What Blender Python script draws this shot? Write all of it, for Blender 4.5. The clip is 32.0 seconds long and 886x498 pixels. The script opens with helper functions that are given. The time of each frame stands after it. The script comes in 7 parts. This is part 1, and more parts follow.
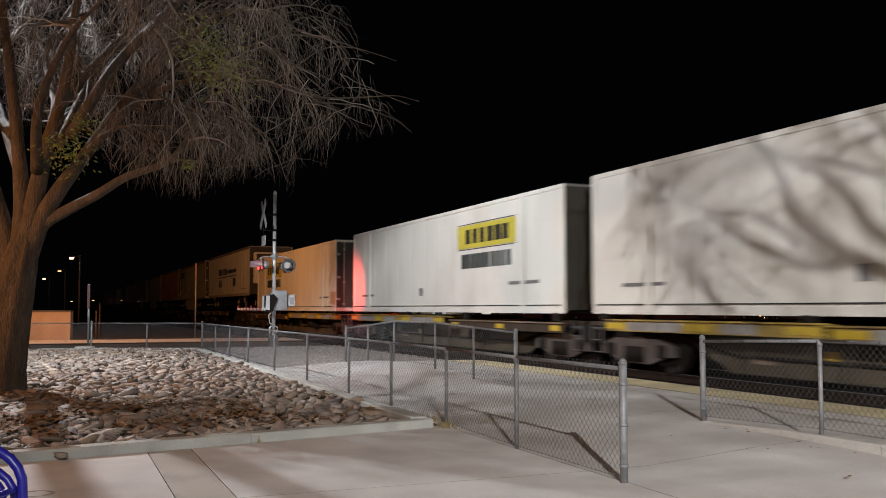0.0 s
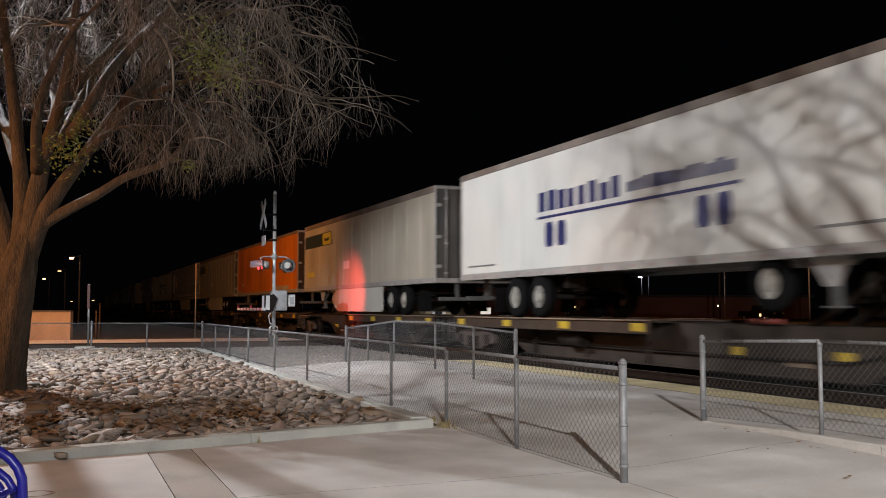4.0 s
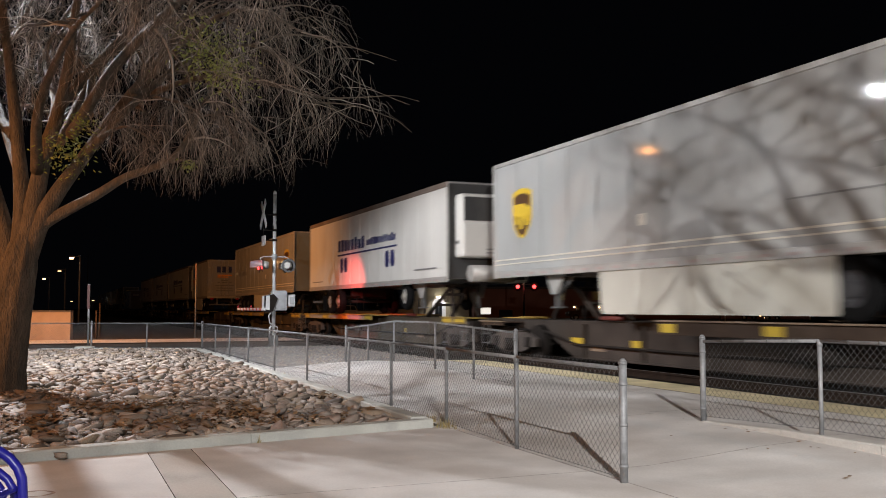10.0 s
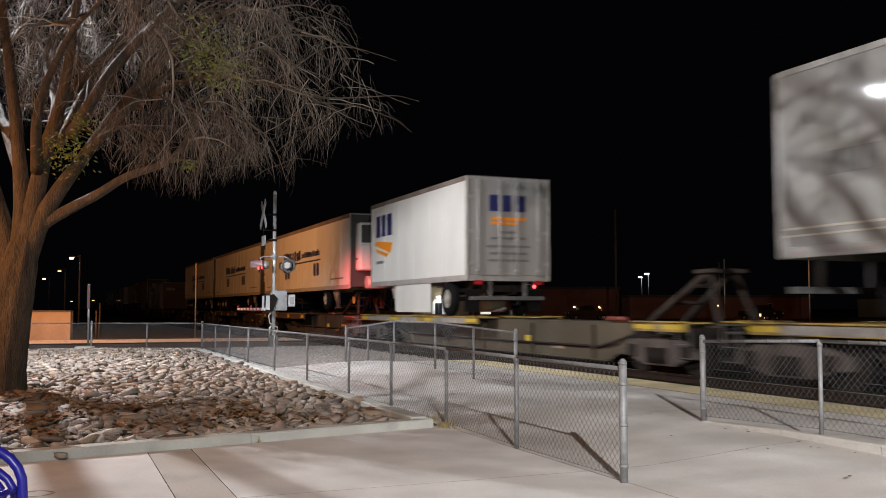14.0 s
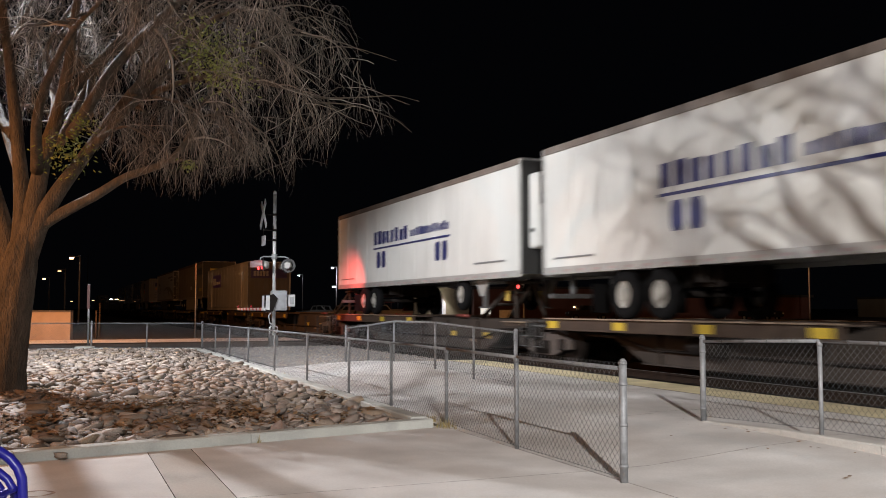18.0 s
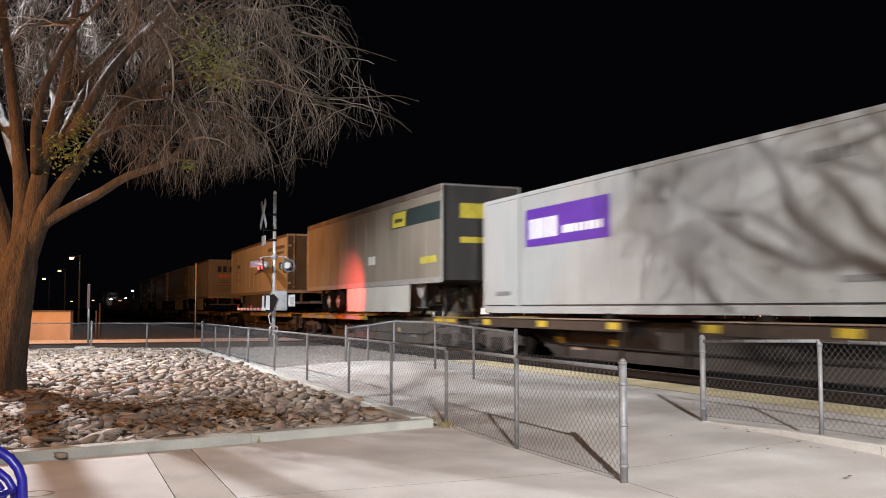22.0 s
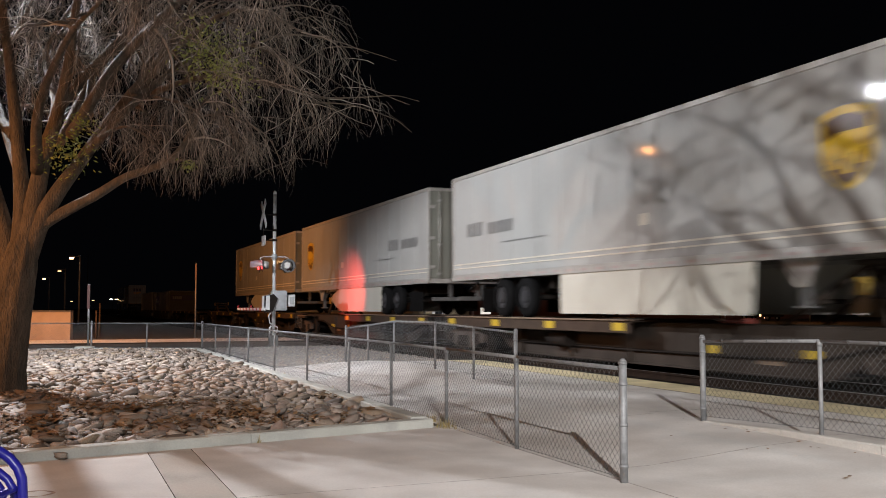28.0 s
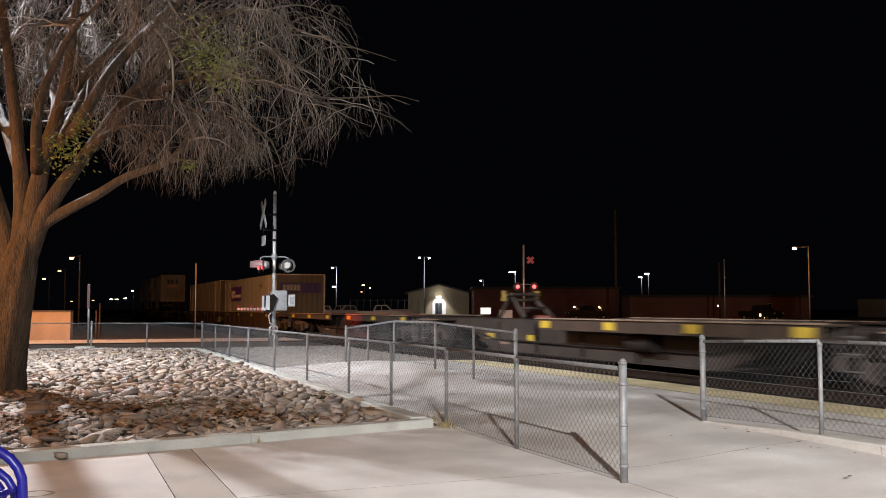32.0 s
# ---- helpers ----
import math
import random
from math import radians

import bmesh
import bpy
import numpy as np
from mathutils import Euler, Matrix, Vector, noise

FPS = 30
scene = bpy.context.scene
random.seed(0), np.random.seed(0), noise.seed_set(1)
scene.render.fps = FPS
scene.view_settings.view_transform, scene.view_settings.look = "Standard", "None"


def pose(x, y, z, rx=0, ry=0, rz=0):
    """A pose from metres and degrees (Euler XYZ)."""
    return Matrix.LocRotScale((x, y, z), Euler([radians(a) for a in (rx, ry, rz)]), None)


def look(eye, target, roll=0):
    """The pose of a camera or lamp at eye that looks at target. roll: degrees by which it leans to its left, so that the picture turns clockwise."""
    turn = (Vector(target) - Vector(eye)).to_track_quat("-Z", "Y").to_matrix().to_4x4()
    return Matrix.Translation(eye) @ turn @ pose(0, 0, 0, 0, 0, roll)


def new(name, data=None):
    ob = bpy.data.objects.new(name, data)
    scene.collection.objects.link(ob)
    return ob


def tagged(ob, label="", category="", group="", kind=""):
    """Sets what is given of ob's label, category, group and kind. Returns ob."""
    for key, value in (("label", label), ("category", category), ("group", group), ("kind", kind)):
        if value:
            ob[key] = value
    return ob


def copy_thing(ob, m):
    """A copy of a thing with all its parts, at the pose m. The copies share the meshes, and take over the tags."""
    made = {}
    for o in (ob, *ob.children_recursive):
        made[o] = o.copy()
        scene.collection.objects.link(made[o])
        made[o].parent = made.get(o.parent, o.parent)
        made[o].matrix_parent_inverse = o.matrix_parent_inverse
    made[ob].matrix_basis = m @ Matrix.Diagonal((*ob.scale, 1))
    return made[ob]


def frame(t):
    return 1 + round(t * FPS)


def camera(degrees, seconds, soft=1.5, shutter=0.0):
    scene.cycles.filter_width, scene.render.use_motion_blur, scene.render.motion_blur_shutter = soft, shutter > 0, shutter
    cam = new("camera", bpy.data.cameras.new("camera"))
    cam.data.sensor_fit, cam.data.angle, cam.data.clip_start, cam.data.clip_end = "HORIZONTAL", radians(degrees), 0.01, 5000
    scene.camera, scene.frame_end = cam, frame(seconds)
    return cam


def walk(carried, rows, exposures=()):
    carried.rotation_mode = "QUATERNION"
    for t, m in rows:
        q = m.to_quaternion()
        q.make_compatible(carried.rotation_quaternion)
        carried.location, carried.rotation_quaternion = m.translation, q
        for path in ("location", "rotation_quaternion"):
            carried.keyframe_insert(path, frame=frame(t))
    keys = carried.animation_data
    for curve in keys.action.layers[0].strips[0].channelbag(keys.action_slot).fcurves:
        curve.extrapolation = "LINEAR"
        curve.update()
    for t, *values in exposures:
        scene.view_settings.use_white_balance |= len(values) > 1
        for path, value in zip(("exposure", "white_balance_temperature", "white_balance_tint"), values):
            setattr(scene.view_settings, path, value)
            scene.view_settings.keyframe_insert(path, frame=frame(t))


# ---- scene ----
cam = camera(50.83, 32.0, soft=0.95, shutter=0.7)
EYE = (0.0, 0.0, 1.36)
PITCH = 3.64
walk(cam, [(0.0, pose(*EYE, 90 + PITCH, 0, 0)), (32.0, pose(*EYE, 90 + PITCH, 0, 0))], exposures=[(0.0, -0.42), (3.4, -0.42), (5.6, 0.0), (19.5, 0.0), (20.0, 0.08), (21.0, 0.38), (23.0, 0.38), (24.0, 0.18), (25.0, 0.0), (30.2, 0.0), (31.2, 0.1), (32.0, 0.3)])

# Track frame: p is the distance across the line from the camera, u the distance along it
AZ = math.atan((105 - 784) / 1650)
UX, UY = math.sin(AZ), math.cos(AZ)
NX, NY = math.cos(AZ), -math.sin(AZ)
SIDE = 10.5            # near side of the train
TRACK = SIDE + 1.3     # centre of the line
RAIL = 0.10            # top of the rails
DECK = 1.14            # top of the car decks


def P(p, u, z=0.0):
    return Vector((NX * p + UX * u, NY * p + UY * u, z))


def PU(x, y):
    return NX * x + NY * y, UX * x + UY * y


def sstep(a, b, x):
    k = min(1.0, max(0.0, (x - a) / (b - a)))
    return k * k * (3 - 2 * k)


def lie(p, u):
    """Height of the paving at p, u: level near by, a low ramp and hump towards the line."""
    hump = 0.135 * math.exp(-((u - 17.7) / 2.6) ** 2) * sstep(4.6, 6.4, p)
    dip = 0.13 * sstep(20.0, 23.5, u)
    if p >= 6.53:
        return 0.12 - dip
    return (0.13 - dip) * sstep(4.4, 6.5, p) * sstep(1.5, 7.2, u) + hump


# ---- world and lamps ----
world = bpy.data.worlds.new("night")
scene.world = world
world.use_nodes = True
world.node_tree.nodes["Background"].inputs["Color"].default_value = (0.055, 0.06, 0.085, 1)
world.node_tree.nodes["Background"].inputs["Strength"].default_value = 0.015


def lamp(kind, at, power, colour, size=0.3, aim=None, cone=60, blend=0.6):
    data = bpy.data.lights.new("lamp_light", kind)
    data.energy, data.color, data.shadow_soft_size = power, colour, size
    if kind == "SPOT":
        data.spot_size, data.spot_blend = radians(cone), blend
    ob = new("lamp_light", data)
    ob.matrix_basis = look(at, aim) if aim else pose(*at)
    return ob


WHITE = (1.0, 0.972, 0.952)
COOL = (0.94, 0.955, 1.0)
SODIUM = (1.0, 0.4, 0.125)
CAR_PARK_LAMP = (1.6, -7.6, 6.3)
LEFT_LAMP = (-10.2, 18.8, 8.3)
SODIUM_LAMP = (-18.0, 31.0, 8.0)
FAR_SODIUM = (-27.0, 37.9, 10.8)
TRUNK_LAMP = (-11.5, 9.3, 3.6)
SODIUM_FILL = (-7.6, 7.6, 4.8)
lamp("SPOT", (CAR_PARK_LAMP[0], CAR_PARK_LAMP[1], CAR_PARK_LAMP[2] - 0.2), 20500, WHITE, 0.032, aim=(6.6, 8.2, 1.9), cone=86, blend=1.0)
lamp("SPOT", (LEFT_LAMP[0], LEFT_LAMP[1], LEFT_LAMP[2] - 0.2), 9300, COOL, 0.08, aim=(-9.4, 18.4, 0.0), cone=162, blend=0.2)
lamp("SPOT", (SODIUM_LAMP[0], SODIUM_LAMP[1], SODIUM_LAMP[2] - 0.25), 10500, SODIUM, 0.16, aim=tuple(P(10.5, 54.0, 1.5)), cone=106, blend=0.9)
# Assumed unseen lamp on the left, narrowed to light the trunk orange.
lamp("SPOT", (TRUNK_LAMP[0], TRUNK_LAMP[1], TRUNK_LAMP[2] - 0.2), 2350, SODIUM, 0.12, aim=(-7.0, 14.2, 2.6), cone=50, blend=1.0)
# Added sodium fill from out of view, to warm the rocks and paving.
lamp("POINT", (SODIUM_FILL[0], SODIUM_FILL[1], SODIUM_FILL[2] - 0.25), 560, SODIUM, 0.15)
lamp("POINT", (FAR_SODIUM[0], FAR_SODIUM[1], FAR_SODIUM[2] - 0.25), 450, SODIUM, 0.03)


# ---- materials ----
def mat(name, colour, rough=0.6, metal=0.0, vary=0.25, scale=6.0, bump=0.1, dirt=None, dirt_amount=0.4, dirt_scale=1.2, glow=0.0,
        spread=0.0, island=False, stretch=(1, 1, 1), fine=60.0, spec=0.5, depth=0.02, tints=None):
    m = bpy.data.materials.new(name)
    m.use_nodes = True
    nt = m.node_tree
    bs = nt.nodes["Principled BSDF"]
    bs.inputs["Roughness"].default_value = rough
    bs.inputs["Metallic"].default_value = metal
    bs.inputs["Specular IOR Level"].default_value = spec
    if glow:
        bs.inputs["Base Color"].default_value = (*colour, 1)
        bs.inputs["Emission Color"].default_value = (*colour, 1)
        bs.inputs["Emission Strength"].default_value = glow
        return m
    tc = nt.nodes.new("ShaderNodeTexCoord")
    mp = nt.nodes.new("ShaderNodeMapping")
    mp.inputs["Scale"].default_value = stretch
    nt.links.new(tc.outputs["Object"], mp.inputs["Vector"])

    def noise_node(s, detail=5):
        n = nt.nodes.new("ShaderNodeTexNoise")
        n.inputs["Scale"].default_value, n.inputs["Detail"].default_value = s, detail
        nt.links.new(mp.outputs["Vector"], n.inputs["Vector"])
        return n

    def mix(kind, fac, a, b):
        n = nt.nodes.new("ShaderNodeMix")
        n.data_type, n.blend_type = "RGBA", kind
        for sock, v in ((n.inputs["Factor"], fac), (n.inputs["A"], a), (n.inputs["B"], b)):
            if hasattr(v, "links"):
                nt.links.new(v, sock)
            else:
                sock.default_value = v
        return n.outputs["Result"]

    def ramp(src, lo, hi):
        n = nt.nodes.new("ShaderNodeMapRange")
        n.inputs["From Min"].default_value, n.inputs["From Max"].default_value = lo, hi
        nt.links.new(src, n.inputs["Value"])
        return n.outputs["Result"]

    big, small = noise_node(scale), noise_node(fine, 3)
    dark = tuple(c * (1 - vary) for c in colour) + (1,)
    light = tuple(min(1.0, c * (1 + vary * 0.6)) for c in colour) + (1,)
    col = mix("MIX", ramp(big.outputs["Fac"], 0.3, 0.7), dark, light)
    grain = mix("MIX", ramp(small.outputs["Fac"], 0.3, 0.7), (1 - vary * 0.5,) * 3 + (1,), (1, 1, 1, 1))
    col = mix("MULTIPLY", 1.0, col, grain)
    if dirt:
        d = noise_node(dirt_scale, 8)
        fac = ramp(d.outputs["Fac"], 0.48, 0.75)
        sc = nt.nodes.new("ShaderNodeMath")
        sc.operation = "MULTIPLY"
        sc.inputs[1].default_value = dirt_amount
        nt.links.new(fac, sc.inputs[0])
        col = mix("MIX", sc.outputs[0], col, (*dirt, 1))
    if spread:
        if island:
            rnd = nt.nodes.new("ShaderNodeNewGeometry").outputs["Random Per Island"]
        else:
            rnd = nt.nodes.new("ShaderNodeObjectInfo").outputs["Random"]
        cr = nt.nodes.new("ShaderNodeValToRGB")
        cr.color_ramp.interpolation = "LINEAR"
        k = spread
        stops = [(0.0, (1 - k, 1 - k, 1 - k)), (0.3, (1, 0.9, 0.8)), (0.5, (1 - 0.5 * k, 1 - 0.62 * k, 1 - 0.7 * k)), (0.75, (1, 1, 1)), (1.0, (1, 0.8, 0.66))]
        stops = tints or stops
        cr.color_ramp.elements[0].position, cr.color_ramp.elements[0].color = stops[0][0], (*stops[0][1], 1)
        cr.color_ramp.elements[1].position, cr.color_ramp.elements[1].color = stops[-1][0], (*stops[-1][1], 1)
        for pos, c in stops[1:-1]:
            e = cr.color_ramp.elements.new(pos)
            e.color = (*c, 1)
        nt.links.new(rnd, cr.inputs["Fac"])
        col = mix("MULTIPLY", 1.0, col, cr.outputs["Color"])
    nt.links.new(col, bs.inputs["Base Color"])
    rr = nt.nodes.new("ShaderNodeMapRange")
    rr.inputs["To Min"].default_value, rr.inputs["To Max"].default_value = max(0.03, rough * 0.8), min(1.0, rough * 1.2)
    nt.links.new(big.outputs["Fac"], rr.inputs["Value"])
    nt.links.new(rr.outputs["Result"], bs.inputs["Roughness"])
    if bump:
        bn = nt.nodes.new("ShaderNodeBump")
        bn.inputs["Strength"].default_value, bn.inputs["Distance"].default_value = bump, depth
        nt.links.new(small.outputs["Fac"], bn.inputs["Height"])
        nt.links.new(bn.outputs["Normal"], bs.inputs["Normal"])
    return m


CONCRETE = mat("concrete", (0.575, 0.55, 0.53), 0.85, vary=0.18, scale=1.3, bump=0.15, dirt=(0.35, 0.295, 0.26), dirt_amount=0.62, dirt_scale=0.6, fine=45)
STAINED = mat("stained_concrete", (0.46, 0.425, 0.385), 0.9, vary=0.25, scale=1.6, bump=0.2, dirt=(0.28, 0.22, 0.17), dirt_amount=0.6, dirt_scale=0.8, fine=45)
CURB = mat("curb_concrete", (0.4, 0.4, 0.37), 0.85, vary=0.2, scale=3, bump=0.25, dirt=(0.3, 0.29, 0.25), dirt_amount=0.5)
JOINT = mat("joint_filler", (0.13, 0.11, 0.09), 0.95, vary=0.3, bump=0.1)
LITTER = mat("leaf_litter", (0.24, 0.15, 0.075), 0.9, vary=0.3, bump=0, spread=0.5, island=True)
DRY_GRASS = mat("dry_grass", (0.36, 0.3, 0.14), 0.9, vary=0.3, bump=0, spread=0.4, island=True)
RUST_STAIN = mat("rust_stain", (0.33, 0.24, 0.19), 0.9, vary=0.4, scale=9, bump=0.1)
SOIL = mat("soil", (0.06, 0.043, 0.031), 0.95, vary=0.4, scale=3, bump=0.6)
DIRT = mat("dirt_ground", (0.065, 0.053, 0.044), 0.95, vary=0.35, scale=0.3, bump=0.4, dirt=(0.03, 0.026, 0.023), dirt_amount=0.7, dirt_scale=0.05)
ASPHALT = mat("asphalt", (0.075, 0.07, 0.065), 0.9, vary=0.3, scale=1.5, bump=0.3)
GRAVEL = mat("gravel", (0.3, 0.29, 0.285), 0.95, vary=0.35, scale=9, bump=0.8, fine=30)
PEBBLE = mat("pebble", (0.4, 0.385, 0.37), 0.85, vary=0.2, spread=0.55, island=True)
# The shade under the train is put into the ballast and tie colours.
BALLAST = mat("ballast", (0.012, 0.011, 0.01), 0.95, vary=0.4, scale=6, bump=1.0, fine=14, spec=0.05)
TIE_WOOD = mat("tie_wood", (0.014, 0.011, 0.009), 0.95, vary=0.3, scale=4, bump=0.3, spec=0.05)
KERB_PALE = mat("pale_kerb_concrete", (0.5, 0.48, 0.45), 0.9, vary=0.2, scale=3, bump=0.25, dirt=(0.25, 0.22, 0.18), dirt_amount=0.65, dirt_scale=3)
ROCK_TINTS = [(0.0, (0.2, 0.18, 0.17)), (0.11, (0.72, 0.68, 0.63)), (0.22, (0.4, 0.36, 0.33)), (0.33, (0.56, 0.46, 0.42)), (0.45, (1.0, 0.97, 0.93)), (0.55, (0.5, 0.5, 0.52)),
              (0.65, (0.3, 0.25, 0.22)), (0.75, (0.72, 0.62, 0.48)), (0.87, (0.55, 0.53, 0.53)), (1.0, (0.9, 0.8, 0.7))]
ROCK = mat("river_rock", (0.43, 0.375, 0.33), 0.7, vary=0.3, scale=7, bump=0.2, spread=0.68, tints=ROCK_TINTS)
ROCKS = mat("river_rocks", (0.43, 0.375, 0.33), 0.7, vary=0.3, scale=7, bump=0.2, spread=0.68, island=True, tints=ROCK_TINTS)
GALV = mat("galvanised_steel", (0.235, 0.24, 0.247), 0.6, 0.3, vary=0.3, scale=14, bump=0.08, dirt=(0.14, 0.14, 0.14), dirt_amount=0.5, dirt_scale=5)
WIRE = mat("galvanised_wire", (0.105, 0.107, 0.11), 0.6, 0.3, vary=0.15, bump=0)
BARK = mat("bark", (0.1, 0.08, 0.06), 0.95, vary=0.5, scale=9, bump=1.0, stretch=(1, 1, 0.33), fine=48, depth=0.035, dirt=(0.05, 0.04, 0.032), dirt_amount=0.8, dirt_scale=30)
# Many dark and few bright twigs: lit and shaded contrast put into colour.
TWIG_LIGHT_TINTS = [(0.0, (0.12, 0.115, 0.11)), (0.4, (0.23, 0.212, 0.19)), (0.6, (0.4, 0.35, 0.3)), (0.78, (1.0, 0.98, 0.95)), (1.0, (0.62, 0.52, 0.43))]
TWIG = mat("twig_bark", (0.35, 0.32, 0.29), 0.75, vary=0.3, bump=0, spread=0.4, island=True, tints=TWIG_LIGHT_TINTS)
LEAF = mat("leaf", (0.2, 0.25, 0.055), 0.7, vary=0.3, bump=0, spread=0.4, island=True)
YELLOW_STRIP = mat("tactile_yellow", (0.66, 0.57, 0.35), 0.8, vary=0.15, scale=2, bump=0.2, dirt=(0.3, 0.26, 0.16), dirt_amount=0.5)
STEEL_DARK = mat("dark_steel", (0.02, 0.016, 0.014), 0.85, 0.0, vary=0.4, scale=4, bump=0.2, spec=0.15)
SPINE = mat("grimy_spine_paint", (0.058, 0.046, 0.039), 0.85, 0.1, vary=0.4, scale=1.5, bump=0.2, dirt=(0.03, 0.025, 0.02), dirt_amount=0.8, dirt_scale=0.5, spec=0.2)
SPINE_OLIVE = mat("faded_olive_spine_paint", (0.1, 0.083, 0.058), 0.8, 0.1, vary=0.4, scale=1.2, bump=0.2, dirt=(0.05, 0.04, 0.03), dirt_amount=0.8, dirt_scale=0.6, spec=0.2)
RUST = mat("rusty_brown_paint", (0.068, 0.048, 0.036), 0.8, 0.1, vary=0.35, scale=3, bump=0.2, dirt=(0.05, 0.035, 0.03), dirt_amount=0.7, dirt_scale=0.8, spec=0.2)
CAR_YELLOW = mat("car_yellow_paint", (0.42, 0.29, 0.06), 0.7, vary=0.5, scale=1.6, bump=0.15, dirt=(0.1, 0.07, 0.05), dirt_amount=1.0, dirt_scale=1.1)
STENCIL_PALE = mat("worn_pale_stencil", (0.34, 0.32, 0.3), 0.7, vary=0.5, scale=5, bump=0.1, dirt=(0.1, 0.075, 0.055), dirt_amount=0.8, dirt_scale=2.5, stretch=(3, 1, 1))
CAR_TAN = mat("car_tan_paint", (0.26, 0.19, 0.13), 0.7, vary=0.3, scale=2, bump=0.1, dirt=(0.08, 0.06, 0.05), dirt_amount=0.75, dirt_scale=0.9)
# Rust brown taken down to near black, so rail webs look shaded.
RAIL_RUST_SHADE = mat("rail_rust_shade", (0.022, 0.014, 0.01), 0.9, vary=0.3, bump=0.1, spec=0.1)
RAIL_STEEL = mat("rail_steel", (0.3, 0.28, 0.26), 0.45, 0.7, vary=0.2, bump=0.05)
REFLECT_Y = mat("yellow_reflector", (0.5, 0.36, 0.035), 0.4, vary=0.1, bump=0)
TRUCK = mat("dusty_cast_steel", (0.1, 0.083, 0.074), 0.85, 0.1, vary=0.4, scale=5, bump=0.25, dirt=(0.05, 0.04, 0.035), dirt_amount=0.7, dirt_scale=2.5, spec=0.2)
TYRE = mat("tyre_rubber", (0.009, 0.009, 0.0095), 0.9, vary=0.3, bump=0.2, spec=0.05)
HUB_DARK = mat("dark_wheel_paint", (0.05, 0.05, 0.055), 0.6, 0.3, vary=0.3, bump=0.05)
HUB = mat("wheel_hub_paint", (0.42, 0.41, 0.37), 0.5, 0.3, vary=0.3, bump=0.05)


def skin(name, colour, rough=0.2, dirt=(0.3, 0.27, 0.23), amount=0.35, spec=0.14, metal=0.0):
    return mat(name, colour, rough, metal, vary=0.07, scale=0.7, bump=0.02, dirt=dirt, dirt_amount=amount, dirt_scale=0.5, stretch=(1, 1, 0.5), fine=20, spec=spec)


WHITE_BOX = skin("white_box_paint", (0.72, 0.71, 0.66), 0.3)
GREY_BOX = skin("grey_box_paint", (0.345, 0.348, 0.34), 0.06, (0.24, 0.23, 0.22), 0.45, spec=0.06)
CREAM_BOX = skin("cream_box_paint", (0.56, 0.52, 0.43), 0.62, (0.3, 0.26, 0.2), 0.6, metal=0.5)
DULL_BOX = skin("dull_grey_paint", (0.46, 0.44, 0.39), 0.5, (0.22, 0.2, 0.17), 0.5, metal=0.45)
ORANGE_BOX = skin("orange_box_paint", (0.62, 0.19, 0.02), 0.35, (0.2, 0.07, 0.025), 0.7)
BRIGHT_BOX = skin("bright_white_paint", (0.61, 0.605, 0.575), 0.35, (0.36, 0.34, 0.32), 0.4)
SKIRT_WHITE = skin("white_skirt_plastic", (0.5, 0.495, 0.445), 0.5)
TAN_BOX = skin("tarnished_tan_panels", (0.36, 0.325, 0.265), 0.6, (0.2, 0.16, 0.12), 0.6, metal=0.5)
LEG = mat("leg_grey_paint", (0.12, 0.12, 0.12), 0.6, 0.2, vary=0.3, bump=0.05)
TOP_RAIL = mat("grimy_top_rail", (0.2, 0.165, 0.14), 0.7, vary=0.4, scale=0.8, bump=0.05, dirt=(0.09, 0.06, 0.045), dirt_amount=0.8, dirt_scale=0.7)
PALE_STRIPE = mat("pale_stripe", (0.62, 0.58, 0.5), 0.5, vary=0.2, bump=0)
ALU = mat("trim_aluminium", (0.4, 0.39, 0.37), 0.5, 0.3, vary=0.2, bump=0.05)
# Grey roofs and slats; on the short trailer's white doors it is shade.
GREY_AND_DOOR_SHADE = skin("grey_paint_and_door_shade", (0.3, 0.3, 0.295), 0.4)
# Ends of the grey trailers: shade from grazing lamplight is in this grey.
GREY_END_SHADE = skin("grey_end_shade", (0.16, 0.17, 0.15), 0.5)
TAPE = mat("worn_reflective_tape", (0.42, 0.34, 0.32), 0.5, vary=0.3, bump=0)
# Container ends face away from the lamps; this grey carries their shade.
END_SHADED = skin("shaded_grey_end_paint", (0.075, 0.07, 0.06), 0.6, (0.04, 0.032, 0.025), 0.7)
# Dark fittings, and trailer end walls with their shade put into the colour.
DARK_AND_END_SHADE = skin("dark_paint_and_end_shade", (0.055, 0.055, 0.055), 0.5)
DARK_SKIRT = skin("dark_skirt_plastic", (0.1, 0.1, 0.105), 0.5)
NAVY = mat("navy_marking", (0.02, 0.025, 0.11), 0.4, vary=0.1, bump=0)
BLACK = mat("black_marking", (0.02, 0.02, 0.022), 0.5, vary=0.1, bump=0)
GREEN_BLACK = mat("dark_green_marking", (0.03, 0.045, 0.045), 0.4, vary=0.1, bump=0)
GREY_MARK = mat("grey_marking", (0.17, 0.17, 0.17), 0.5, vary=0.1, bump=0)
YELLOW = mat("yellow_marking", (0.58, 0.5, 0.07), 0.4, vary=0.15, bump=0)
GOLD = mat("gold_marking", (0.62, 0.42, 0.04), 0.4, vary=0.15, bump=0)
BROWN = mat("brown_marking", (0.09, 0.045, 0.02), 0.4, vary=0.15, bump=0)
PURPLE = mat("purple_marking", (0.1, 0.03, 0.3), 0.4, vary=0.1, bump=0)
# The side purple again, darkened to put shade into the end panel.
PURPLE_SHADED = mat("purple_marking_shaded", (0.022, 0.012, 0.06), 0.5, vary=0.2, bump=0)
ORANGE = mat("orange_marking", (0.8, 0.27, 0.02), 0.4, vary=0.1, bump=0)
